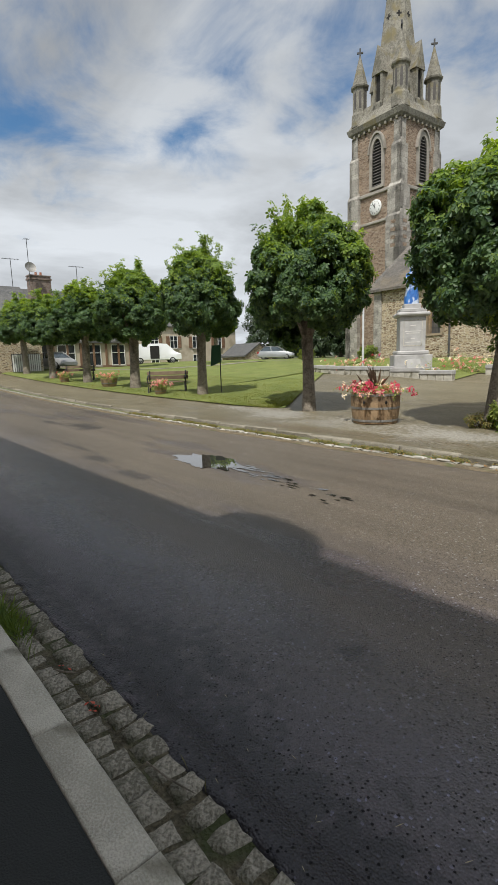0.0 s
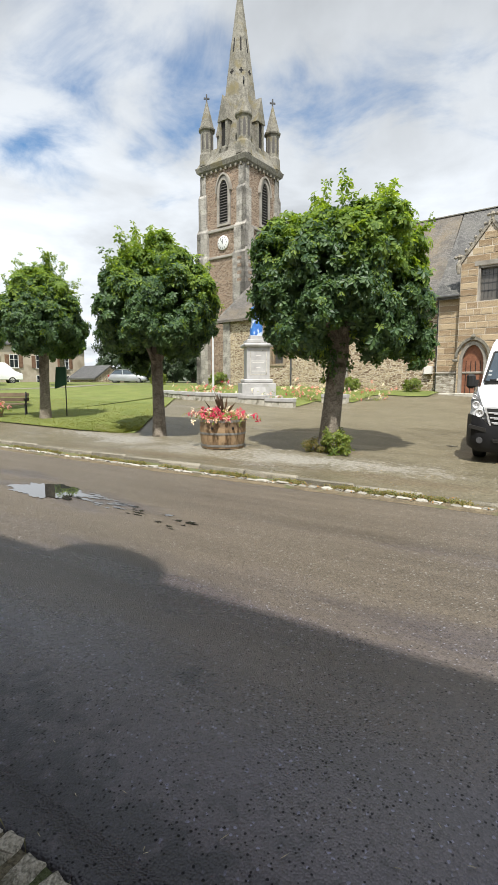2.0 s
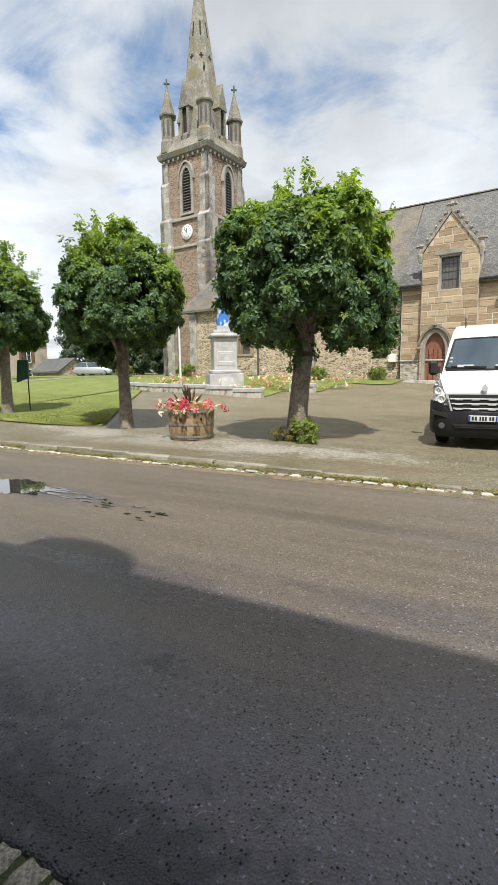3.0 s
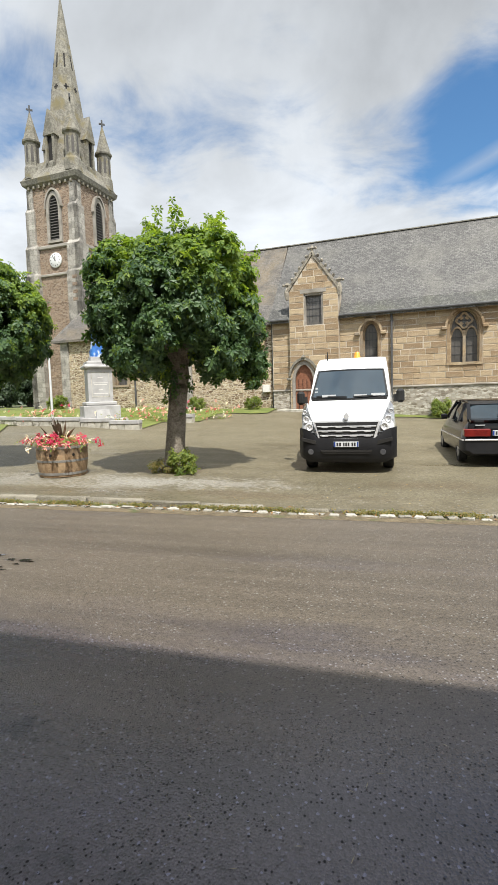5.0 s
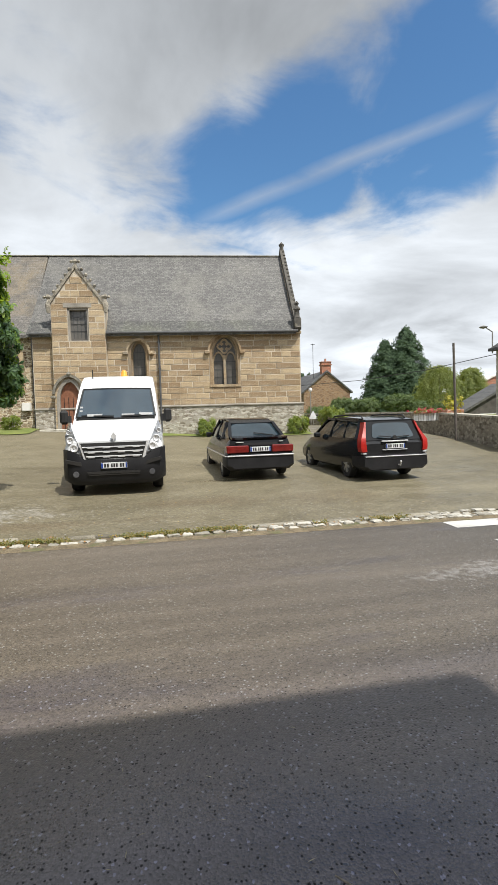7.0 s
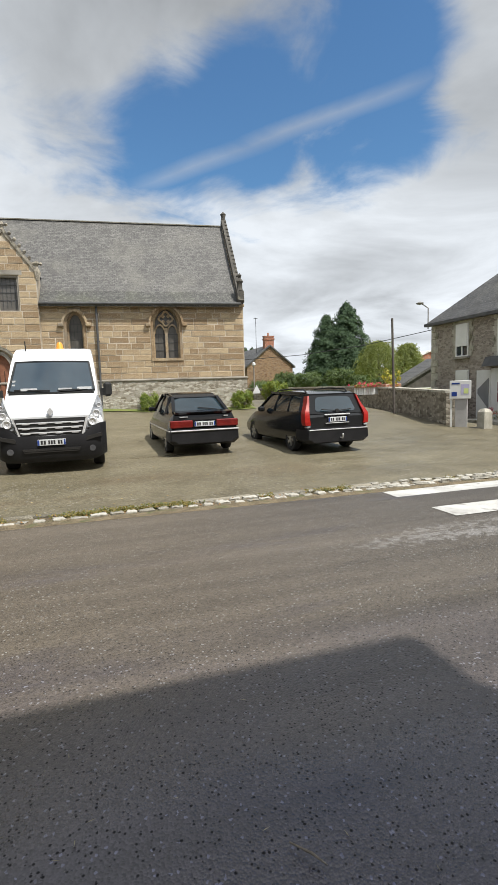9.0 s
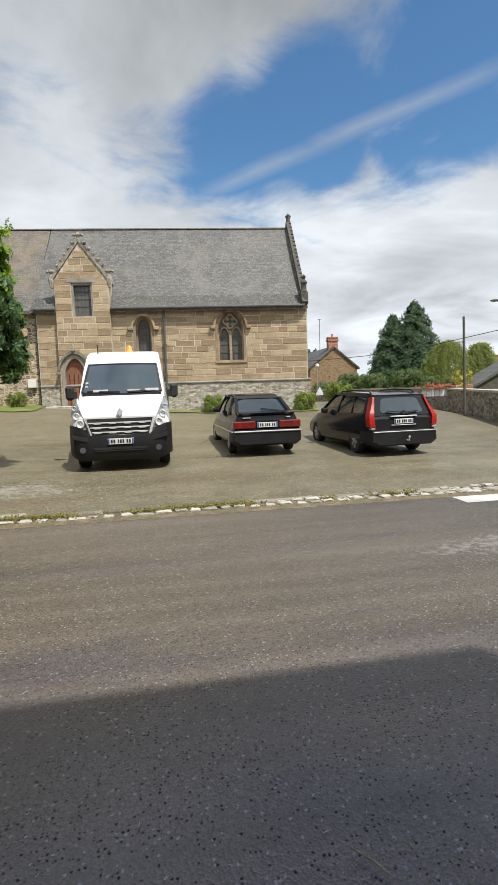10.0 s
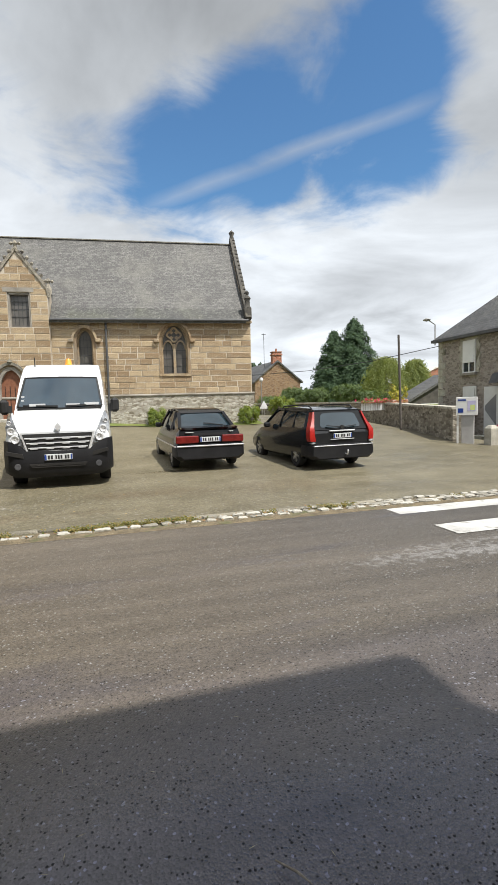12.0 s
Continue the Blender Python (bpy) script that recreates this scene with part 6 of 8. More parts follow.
XM = Matrix.Translation((2.74, 11.5, ground_z(2.8, 13.0) - 0.01)) @ Matrix.Rotation(radians(1.5), 4, "Z") @ Matrix.Diagonal((0.93, 0.98, 1.02, 1))
W = 0.875
xst = [(0.02, 0.36, 0.55, 0.66, W * 0.9, W * 0.95, W * 0.93), (0.12, 0.26, 0.62, 0.93, W * 0.95, W * 0.985, W * 0.86), (0.42, 0.22, 0.65, 0.98, W * 0.97, W, W * 0.84), (1.0, 0.2, 0.66, 0.93, W * 0.97, W, W * 0.88),
       (2.4, 0.2, 0.66, 0.91, W * 0.97, W, W * 0.9), (3.2, 0.2, 0.62, 0.9, W * 0.97, W, W * 0.88), (3.9, 0.22, 0.55, 0.8, W * 0.95, W * 0.97, W * 0.8), (4.3, 0.25, 0.5, 0.68, W * 0.85, W * 0.9, W * 0.7), (4.42, 0.3, 0.45, 0.55, W * 0.7, W * 0.75, W * 0.6)]
xgl = [(0.36, 0.93, 0.965, W * 0.8, W * 0.76), (0.95, 0.9, 1.27, W * 0.86, W * 0.68), (1.3, 0.9, 1.35, W * 0.88, W * 0.68), (2.0, 0.9, 1.385, W * 0.89, W * 0.67), (2.5, 0.88, 1.36, W * 0.9, W * 0.68), (3.3, 0.86, 0.93, W * 0.86, W * 0.8)]
car1, body1 = hatchback("hatchback_car", "black five-door hatchback parked on the square", M_BLACKCAR, 4.44, 1.755, 1.39, xst, xgl, XM, None)
b = bmesh.new()
loft(b, [[(s * W * 0.66, y, z + 0.012), (s * W * 0.66, y, z - 0.03)] [::s] + [(-s * W * 0.66, y, z - 0.03), (-s * W * 0.66, y, z + 0.012)][::1] for y, z in ((0.98, 1.28), (1.3, 1.365), (2.0, 1.4), (2.5, 1.375)) for s in (1,)])
part("roof", b, M_BLACKCAR, body1, "", 40)
for s in (-1, 1):
    b = bmesh.new()
    for p0, p1, wd in (((s * W * 0.8, 0.34, 0.96), (s * W * 0.685, 1.0, 1.3), 0.085), ((s * W * 0.685, 1.0, 1.3), (s * W * 0.68, 2.5, 1.37), 0.05), ((s * W * 0.9, 1.05, 0.92), (s * W * 0.7, 1.2, 1.32), 0.08), ((s * W * 0.91, 2.05, 0.92), (s * W * 0.695, 2.0, 1.38), 0.06), ((s * W * 0.87, 3.3, 0.92), (s * W * 0.69, 2.5, 1.37), 0.06)):
        beam(b, p0, p1, wd, 0.035)
    part("pillar", b, M_BLACKCAR, body1)
    b = bmesh.new()
    box(b, s * 0.3 if s > 0 else -0.865, 0.865 if s > 0 else -0.3, -0.02, 0.2, 0.62, 0.79, 0.02)
    part("tail_lamp", b, M_DARKRED, body1, "wide dark red tail lamp")
    b = bmesh.new()
    box(b, s * 0.93 - 0.09, s * 0.93 + 0.09, 2.62, 2.72, 0.92, 1.04, 0.03)
    part("side_mirror", b, M_BLACKCAR, body1)
    for y in (0.86, 3.6):
        wheel(car1, s * 0.77, y, 0.305, 0.185, s, 7)
b = bmesh.new()
box(b, -0.3, 0.3, 0.0, 0.1, 0.62, 0.79)
part("plate_panel", b, M_BLACKCAR, body1)
number_plate(body1, -0.005, 0.7)
b = bmesh.new()
loft(b, [body_ring(-0.06, 0.27, 0.42, 0.58, 0.76, 0.84, 0.83), body_ring(0.05, 0.22, 0.42, 0.6, 0.84, 0.89, 0.88), body_ring(0.5, 0.22, 0.42, 0.58, 0.85, 0.895, 0.885)])
bump1 = part("bumper", b, M_PLASTIC, body1, "black rear bumper with a bright strip", 30)
b = bmesh.new()
box(b, -0.86, 0.86, -0.085, -0.02, 0.545, 0.575, 0.008)
box(b, -0.905, -0.87, 0.0, 3.6, 0.545, 0.57)
part("bumper_strip", b, M_CHROME, bump1)
b = bmesh.new()
prism(b, [(0.02, 0.97), (0.3, 1.0), (0.34, 0.96), (0.06, 0.925)], -0.72, 0.72, "x")
part("spoiler", b, M_BLACKCAR, body1)
for x0, x1 in ((-0.62, -0.42), (0.5, 0.6)):
    b = bmesh.new()
    box(b, x0, x1, -0.006, 0.06, 0.86, 0.875)
    part("badge_bar", b, M_CHROME, body1)
b = bmesh.new()
beam(b, (0.45, 0.4, 1.0), (-0.05, 0.5, 1.06), 0.02)
part("wiper", b, M_INK, body1)
b = bmesh.new()
tube(b, [(0.42, -0.04, 0.3), (0.42, 0.3, 0.3)], 0.035)
part("exhaust_pipe", b, M_CHROME, body1)

VM = Matrix.Translation((5.66, 10.55, ground_z(5.8, 12.4) - 0.03)) @ Matrix.Rotation(radians(3.5), 4, "Z") @ Matrix.Diagonal((0.91, 0.9, 0.965, 1))
W = 0.9
vst = [(0.03, 0.4, 0.6, 0.86, W * 0.9, W * 0.95, W * 0.9), (0.14, 0.28, 0.66, 0.98, W * 0.95, W * 0.99, W * 0.92), (0.6, 0.22, 0.68, 1.0, W * 0.97, W, W * 0.93), (2.2, 0.2, 0.68, 0.97, W * 0.97, W, W * 0.93),
       (3.2, 0.2, 0.66, 0.96, W * 0.97, W, W * 0.9), (3.9, 0.22, 0.6, 0.9, W * 0.96, W * 0.98, W * 0.82), (4.45, 0.25, 0.55, 0.78, W * 0.88, W * 0.92, W * 0.72), (4.68, 0.3, 0.48, 0.62, W * 0.7, W * 0.76, W * 0.6)]
vgl = [(0.12, 0.95, 1.0, W * 0.9, W * 0.86), (0.32, 0.95, 1.36, W * 0.9, W * 0.76), (0.5, 0.95, 1.42, W * 0.9, W * 0.73), (1.5, 0.95, 1.46, W * 0.92, W * 0.72), (2.6, 0.94, 1.44, W * 0.92, W * 0.72), (3.45, 0.93, 0.98, W * 0.88, W * 0.82)]
car2, body2 = hatchback("estate_car", "dark grey estate car with roof rails on the square", M_GREYCAR, 4.71, 1.8, 1.46, vst, vgl, VM, None)
b = bmesh.new()
loft(b, [[(W * 0.72, y, z + 0.012), (W * 0.72, y, z - 0.04), (-W * 0.72, y, z - 0.04), (-W * 0.72, y, z + 0.012)] for y, z in ((0.3, 1.4), (0.55, 1.44), (1.5, 1.475), (2.6, 1.45))])
part("roof", b, M_GREYCAR, body2, "", 40)
for s in (-1, 1):
    b = bmesh.new()
    for p0, p1, wd in (((s * W * 0.77, 0.3, 1.38), (s * W * 0.735, 2.6, 1.44), 0.06), ((s * W * 0.92, 1.25, 0.97), (s * W * 0.755, 1.2, 1.42), 0.07), ((s * W * 0.93, 2.15, 0.97), (s * W * 0.755, 2.0, 1.44), 0.06), ((s * W * 0.89, 3.4, 0.97), (s * W * 0.74, 2.6, 1.43), 0.06), ((s * W * 0.92, 0.45, 0.97), (s * W * 0.77, 0.5, 1.38), 0.1)):
        beam(b, p0, p1, wd, 0.035)
    part("pillar", b, M_GREYCAR, body2)
    b = bmesh.new()
    loft(b, [[(s * x0, y0, z), (s * x1, y0 + 0.01, z), (s * (x1 + 0.0), y0 + 0.22, z), (s * x0, y0 + 0.1, z)] for x0, x1, y0, z in ((0.76, 0.9, -0.012, 0.68), (0.775, 0.918, -0.005, 0.78), (0.785, 0.915, 0.005, 0.92), (0.765, 0.87, 0.06, 1.02), (0.735, 0.81, 0.12, 1.12), (0.7, 0.755, 0.18, 1.25), (0.675, 0.71, 0.24, 1.37))])
    part("tail_lamp", b, M_RED, body2, "tall red tail lamp", 40)
    b = bmesh.new()
    box(b, s * 0.83 - 0.06, s * 0.83 + 0.06, -0.025, 0.1, 0.62, 0.66, 0.01)
    part("lower_lamp", b, M_LAMP, body2)
    b = bmesh.new()
    tube(b, [(s * 0.6, 0.55, 1.45), (s * 0.6, 0.65, 1.51), (s * 0.6, 1.5, 1.535), (s * 0.6, 2.3, 1.51), (s * 0.6, 2.4, 1.46)], 0.02)
    part("roof_rail", b, M_INK, body2)
    b = bmesh.new()
    box(b, s * 0.96 - 0.1, s * 0.96 + 0.1, 2.75, 2.87, 0.93, 1.07, 0.035)
    part("side_mirror", b, M_GREYCAR, body2)
    for y in (0.95, 3.7):
        wheel(car2, s * 0.79, y, 0.32, 0.2, s, 6)
b = bmesh.new()
tail = Matrix.Translation((0, 0.085, 0.98)) @ Matrix.Rotation(radians(-27), 4, "X") @ Matrix.Translation((0, 0, -0.98))
prism(b, [(-0.77, 0.94), (0.77, 0.94), (0.71, 1.2), (0.64, 1.45), (-0.64, 1.45), (-0.71, 1.2)], 0.012, 0.05)
b.transform(tail)
gate = part("tailgate_frame", b, M_GREYCAR, body2, "", 30)
b = bmesh.new()
prism(b, [(-0.54, 1.0), (-0.3, 0.985), (0.3, 0.985), (0.54, 1.0), (0.575, 1.05), (0.5, 1.33), (0.44, 1.37), (0.2, 1.385), (-0.2, 1.385), (-0.44, 1.37), (-0.5, 1.33), (-0.575, 1.05)], 0.0, 0.02)
b.transform(tail)
part("rear_window", b, M_CARGLASS, gate, "dark rounded rear window")
number_plate(body2, 0.0, 0.8)
b = bmesh.new()
loft(b, [body_ring(-0.07, 0.27, 0.42, 0.58, 0.78, 0.86, 0.84), body_ring(0.05, 0.23, 0.42, 0.6, 0.88, 0.915, 0.9), body_ring(0.55, 0.26, 0.42, 0.58, 0.9, 0.92, 0.9)])
bump2 = part("bumper", b, M_PLASTIC, body2, "dark rear bumper", 30)
b = bmesh.new()
box(b, -0.84, 0.84, -0.085, 0.02, 0.555, 0.58, 0.008)
part("bumper_strip", b, M_ALLOY, bump2)
b = bmesh.new()
box(b, -0.36, 0.36, -0.012, 0.05, 0.9, 0.93, 0.008)
box(b, -0.34, 0.34, -0.014, 0.03, 0.705, 0.72, 0.004)
part("tailgate_trim", b, M_CHROME, body2)
b = bmesh.new()
beam(b, (0.0, 0.02, 1.0), (-0.42, 0.06, 1.04), 0.022)
beam(b, (0.0, 0.02, 1.0), (0.42, 0.06, 1.03), 0.022)
lathe(b, [(0.05, -0.02), (0.05, 0.02)], 10, (0, 0.02, 1.0), "y")
part("wiper", b, M_INK, body2)
b = bmesh.new()
tube(b, [(0.05, -0.02, 0.36), (0.05, -0.16, 0.36), (0.05, -0.18, 0.42)], 0.018)
lathe(b, [(0.005, -0.03), (0.026, -0.012), (0.026, 0.012), (0.005, 0.03)], 10, (0.05, -0.18, 0.44))
part("tow_ball", b, M_CHROME, body2, "chrome towing ball")

# van, its front towards the street
NM = Matrix.Translation((-0.5, 10.55, ground_z(-0.5, 11.2))) @ Matrix.Diagonal((0.985, 1, 1.05, 1))
van = thing("delivery_van", "white high-roofed delivery van with dark grey bumper", "van", NM)
b = bmesh.new()
W = 1.02
nst = [(0.06, 0.62, 0.9, 1.05, W * 0.86, W * 0.9, W * 0.8), (0.16, 0.55, 0.95, 1.14, W * 0.93, W * 0.97, W * 0.86), (0.5, 0.4, 0.98, 1.3, W * 0.97, W, W * 0.88), (0.95, 0.32, 1.0, 1.5, W * 0.98, W, W * 0.9), (1.55, 0.3, 1.05, 2.08, W * 0.98, W, W * 0.86), (1.85, 0.3, 1.08, 2.34, W * 0.98, W, W * 0.82), (2.15, 0.3, 1.1, 2.45, W * 0.98, W, W * 0.8), (3.2, 0.3, 1.1, 2.49, W * 0.98, W, W * 0.82), (5.5, 0.3, 1.1, 2.49, W * 0.98, W, W * 0.82)]
loft(b, [body_ring(*s) for s in nst])
vbody = part("body", b, M_VANWHITE, van, "", 30)
b = bmesh.new()
fr = [(-0.86, 0.955, 1.53), (-0.5, 0.9, 1.49), (0, 0.88, 1.475), (0.5, 0.9, 1.49), (0.86, 0.955, 1.53)]
tp = [(-0.765, 1.57, 2.13), (-0.45, 1.55, 2.14), (0, 1.545, 2.145), (0.45, 1.55, 2.14), (0.765, 1.57, 2.13)]
lo = [b.verts.new((x, y - 0.02, z)) for x, y, z in fr]
hi = [b.verts.new((x, y - 0.02, z)) for x, y, z in tp]
lob = [b.verts.new((x, y + 0.25, z)) for x, y, z in fr]
hib = [b.verts.new((x, y + 0.25, z)) for x, y, z in tp]
for i in range(4):
    b.faces.new((lo[i], lo[i + 1], hi[i + 1], hi[i]))
    b.faces.new((lo[i], lob[i], lob[i + 1], lo[i + 1]))
    b.faces.new((hi[i], hi[i + 1], hib[i + 1], hib[i]))
for i in (0, 4):
    b.faces.new((lo[i], hi[i], hib[i], lob[i]))
ws = part("windscreen", b, M_CARGLASS, vbody, "dark raked windscreen with papers behind it", 25)
b = bmesh.new()
for line in (fr, tp, [fr[0], tp[0]], [fr[-1], tp[-1]]):
    for p0, p1 in zip(line, line[1:]):
        beam(b, (p0[0], p0[1] - 0.022, p0[2]), (p1[0], p1[1] - 0.022, p1[2]), 0.035, 0.03)
part("windscreen_seal", b, M_INK, ws)
for x0, x1, z in ((-0.62, -0.3, 1.535), (0.12, 0.4, 1.53), (0.5, 0.8, 1.545)):
    b = bmesh.new()
    box(b, x0, x1, 0.885, 0.9, z, z + 0.05)
    b.transform(Matrix.Translation((0, 0.005, 0)))
    part("paper_sheet", b, M_PLATE, ws)
for x in (-0.8,):
    for z in (1.62, 1.7):
        b = bmesh.new()
        box(b, x, x + 0.06, 0.975 + (z - 1.55) * 0.95, 0.98 + (z - 1.55) * 0.95, z, z + 0.05)
        part("sticker", b, M_PLATE, ws)
b = bmesh.new()
beam(b, (-0.75, 0.92, 1.55), (-0.05, 0.88, 1.53), 0.03)
beam(b, (0.1, 0.87, 1.53), (0.72, 0.92, 1.55), 0.03)
box(b, -0.85, 0.85, 0.85, 0.95, 1.46, 1.5)
part("wiper", b, M_INK, vbody)
# lower dark bumper
b = bmesh.new()
rings = []
for x, y0 in ((-1.05, 0.55), (-1.04, 0.2), (-0.93, 0.0), (-0.8, -0.05), (-0.6, -0.075), (0, -0.09), (0.6, -0.075), (0.8, -0.05), (0.93, 0.0), (1.04, 0.2), (1.05, 0.55)):
    top = 0.7 + 0.2 * smooth((abs(x) - 0.55) / 0.35)
    foot = 0.21 + 0.09 * smooth((abs(x) - 0.75) / 0.3)
    rings.append([(x, y0 + 0.08, foot), (x, y0 + 0.01, foot + 0.09), (x, y0 - 0.01, 0.56), (x, y0 + 0.03, top), (x, y0 + 0.35, top), (x, y0 + 0.35, foot)])
loft(b, rings)
vb = part("bumper", b, M_PLASTIC, vbody, "deep dark grey plastic bumper", 35)
b = bmesh.new()
prism(b, [(-0.5, 0.4), (0.5, 0.4), (0.54, 0.47), (-0.54, 0.47)], -0.106, -0.05)
box(b, -0.5, 0.5, -0.112, -0.1, 0.43, 0.445)
part("lower_intake", b, M_DARK, vb)
for s in (-1, 1):
    b = bmesh.new()
    lathe(b, [(0.06, 0.05), (0.06, -0.012), (0.045, -0.016)], 14, (s * 0.76, -0.055, 0.43), "y")
    part("fog_lamp", b, M_SEAT, vb)
    b = bmesh.new()
    prism(b, [(s * 0.64, 0.58), (s * 0.96, 0.66), (s * 0.96, 0.72), (s * 0.66, 0.66)], -0.085, 0.13)
    part("side_intake", b, M_DARK, vb)
# grille
b = bmesh.new()
prism(b, [(-0.58, 0.7), (-0.66, 1.02), (0.66, 1.02), (0.58, 0.7), (0.3, 0.66), (-0.3, 0.66)], -0.03, 0.12)
gr = part("grille", b, M_INK, vbody, "black grille with bright bars")
for k, z in enumerate((0.76, 0.85, 0.94)):
    b = bmesh.new()
    hw = 0.56 + 0.035 * k
    box(b, -hw, hw, -0.05, -0.02, z - 0.01, z + 0.012, 0.005)
    for x in (-0.45, -0.15, 0.15, 0.45):
        box(b, x - 0.07, x + 0.07, -0.055, -0.02, z - 0.024, z - 0.008)
    part("grille_bar", b, M_CHROME, gr)
b = bmesh.new()
beam(b, (-0.68, -0.02, 1.03), (-0.58, -0.03, 0.7), 0.03)
beam(b, (0.68, -0.02, 1.03), (0.58, -0.03, 0.7), 0.03)
beam(b, (-0.58, -0.03, 0.69), (0.58, -0.03, 0.69), 0.03)
part("grille_frame", b, M_CHROME, gr)
b = bmesh.new()
prism(b, [(0, 1.06), (0.065, 1.14), (0, 1.22), (-0.065, 1.14)], 0.02, 0.1)
part("emblem", b, M_CHROME, vbody, "plain chrome diamond emblem")
number_plate(vb, -0.103, 0.585)
for s in (-1, 1):
    b = bmesh.new()
    loft(b, [[(s * x0, y0, z), (s * x1, y1, z), (s * x1, y1 + 0.2, z), (s * x0, y0 + 0.2, z)] for x0, x1, y0, y1, z in ((0.66, 0.82, -0.0, 0.03, 0.82), (0.7, 0.97, 0.03, 0.16, 0.98), (0.78, 1.0, 0.08, 0.26, 1.15), (0.86, 0.975, 0.22, 0.4, 1.32), (0.9, 0.955, 0.4, 0.48, 1.42))])
    hl = part("headlamp", b, M_LAMP, vbody, "tall swept clear headlamp", 40)
    for hx, hy, hzz, hr in ((0.79, 0.02, 0.93, 0.075), (0.87, 0.09, 1.08, 0.07), (0.925, 0.24, 1.23, 0.045)):
        b = bmesh.new()
        lathe(b, [(hr, 0.0), (hr * 1.05, -0.03), (hr * 0.9, -0.036), (hr * 0.6, -0.01), (hr * 0.3, -0.004), (0.01, -0.02)], 16, (s * hx, hy, hzz), "y")
        part("reflector", b, M_CHROME, hl, "", 40)
    b = bmesh.new()
    box(b, s * 1.14 - 0.09, s * 1.14 + 0.09, 0.98, 1.12, 1.38, 1.68, 0.05)
    mr = part("side_mirror", b, M_INK, vbody, "large black door mirror")
    b = bmesh.new()
    beam(b, (s * 1.0, 1.1, 1.48), (s * 1.09, 1.06, 1.48), 0.07, 0.16)
    part("mirror_arm", b, M_INK, mr)
    for y in (0.92, 4.6):
        wheel(van, s * 0.87, y, 0.345, 0.23, s, 6)
    b = bmesh.new()
    prism(b, [(1.25, 1.5), (2.3, 1.5), (2.3, 1.98), (1.68, 1.98)], -0.04, 0.0, "x")
    for v in b.verts:
        v.co.x = s * (1.026 - 0.155 * (v.co.z - 1.05) + v.co.x)
    part("side_window", b, M_CARGLASS, vbody)
b = bmesh.new()
lathe(b, [(0.09, 0), (0.09, 0.03), (0.075, 0.05), (0.07, 0.12), (0.04, 0.16)], 14, (0.1, 2.6, 2.47))
part("beacon", b, M_ORANGE, vbody, "amber roof beacon", 40)
b = bmesh.new()
tube(b, [(-0.6, 2.0, 2.38), (-0.6, 1.96, 2.6)], 0.012)
part("aerial", b, M_INK, vbody)

# silver hatchback and grey car in the distance
def far_car(name, label, paint, x, y, turn):
    Wd = 0.86
    st = [(0.0, 0.35, 0.55, 0.8, Wd * 0.9, Wd * 0.95, Wd * 0.85), (0.3, 0.24, 0.6, 0.95, Wd, Wd, Wd * 0.9), (2.0, 0.22, 0.62, 0.93, Wd, Wd, Wd * 0.9), (3.0, 0.22, 0.6, 0.92, Wd, Wd, Wd * 0.88), (3.75, 0.26, 0.52, 0.72, Wd * 0.9, Wd * 0.93, Wd * 0.75), (3.95, 0.32, 0.46, 0.58, Wd * 0.7, Wd * 0.75, Wd * 0.6)]
    gl = [(0.22, 0.92, 0.97, Wd * 0.88, Wd * 0.8), (0.75, 0.92, 1.4, Wd * 0.88, Wd * 0.7), (1.9, 0.9, 1.45, Wd * 0.9, Wd * 0.68), (2.9, 0.89, 0.94, Wd * 0.88, Wd * 0.8)]
    m = Matrix.Translation((x, y, ground_z(x, y))) @ Matrix.Rotation(turn, 4, "Z") @ Matrix.Scale(0.88, 4)
    c, bd = hatchback(name, label, paint, 3.95, 1.72, 1.43, st, gl, m, None)
    bb = bmesh.new()
    loft(bb, [[(Wd * 0.69, yy, z + 0.015), (Wd * 0.69, yy, z - 0.05), (-Wd * 0.69, yy, z - 0.05), (-Wd * 0.69, yy, z + 0.015)] for yy, z in ((0.72, 1.4), (1.3, 1.45), (2.1, 1.43))])
    part("roof", bb, paint, bd)
    for s in (-1, 1):
        bb = bmesh.new()
        for p0, p1 in (((s * Wd * 0.88, 0.25, 0.95), (s * Wd * 0.7, 0.75, 1.4)), ((s * Wd * 0.9, 1.5, 0.93), (s * Wd * 0.7, 1.45, 1.43)), ((s * Wd * 0.88, 2.9, 0.93), (s * Wd * 0.7, 2.1, 1.43)), ((s * Wd * 0.71, 0.75, 1.4), (s * Wd * 0.7, 2.1, 1.43))):
            beam(bb, p0, p1, 0.08, 0.04)
        part("pillar", bb, paint, bd)
        bb = bmesh.new()
        box(bb, s * 0.72 - 0.1, s * 0.72 + 0.1, -0.02, 0.15, 0.68, 0.9, 0.02)
        part("tail_lamp", bb, M_RED, bd)
        for yy in (0.7, 3.15):
            wheel(c, s * 0.76, yy, 0.3, 0.18, s, 6)
    return c


far_car("hatchback_car", "small silver hatchback parked beyond the lawn", M_SILVER, -36.2, 32.2, radians(-52))
far_car("estate_car", "grey car parked before the timbered house", M_GREYPALE, -39.2, 12.8, radians(-75))


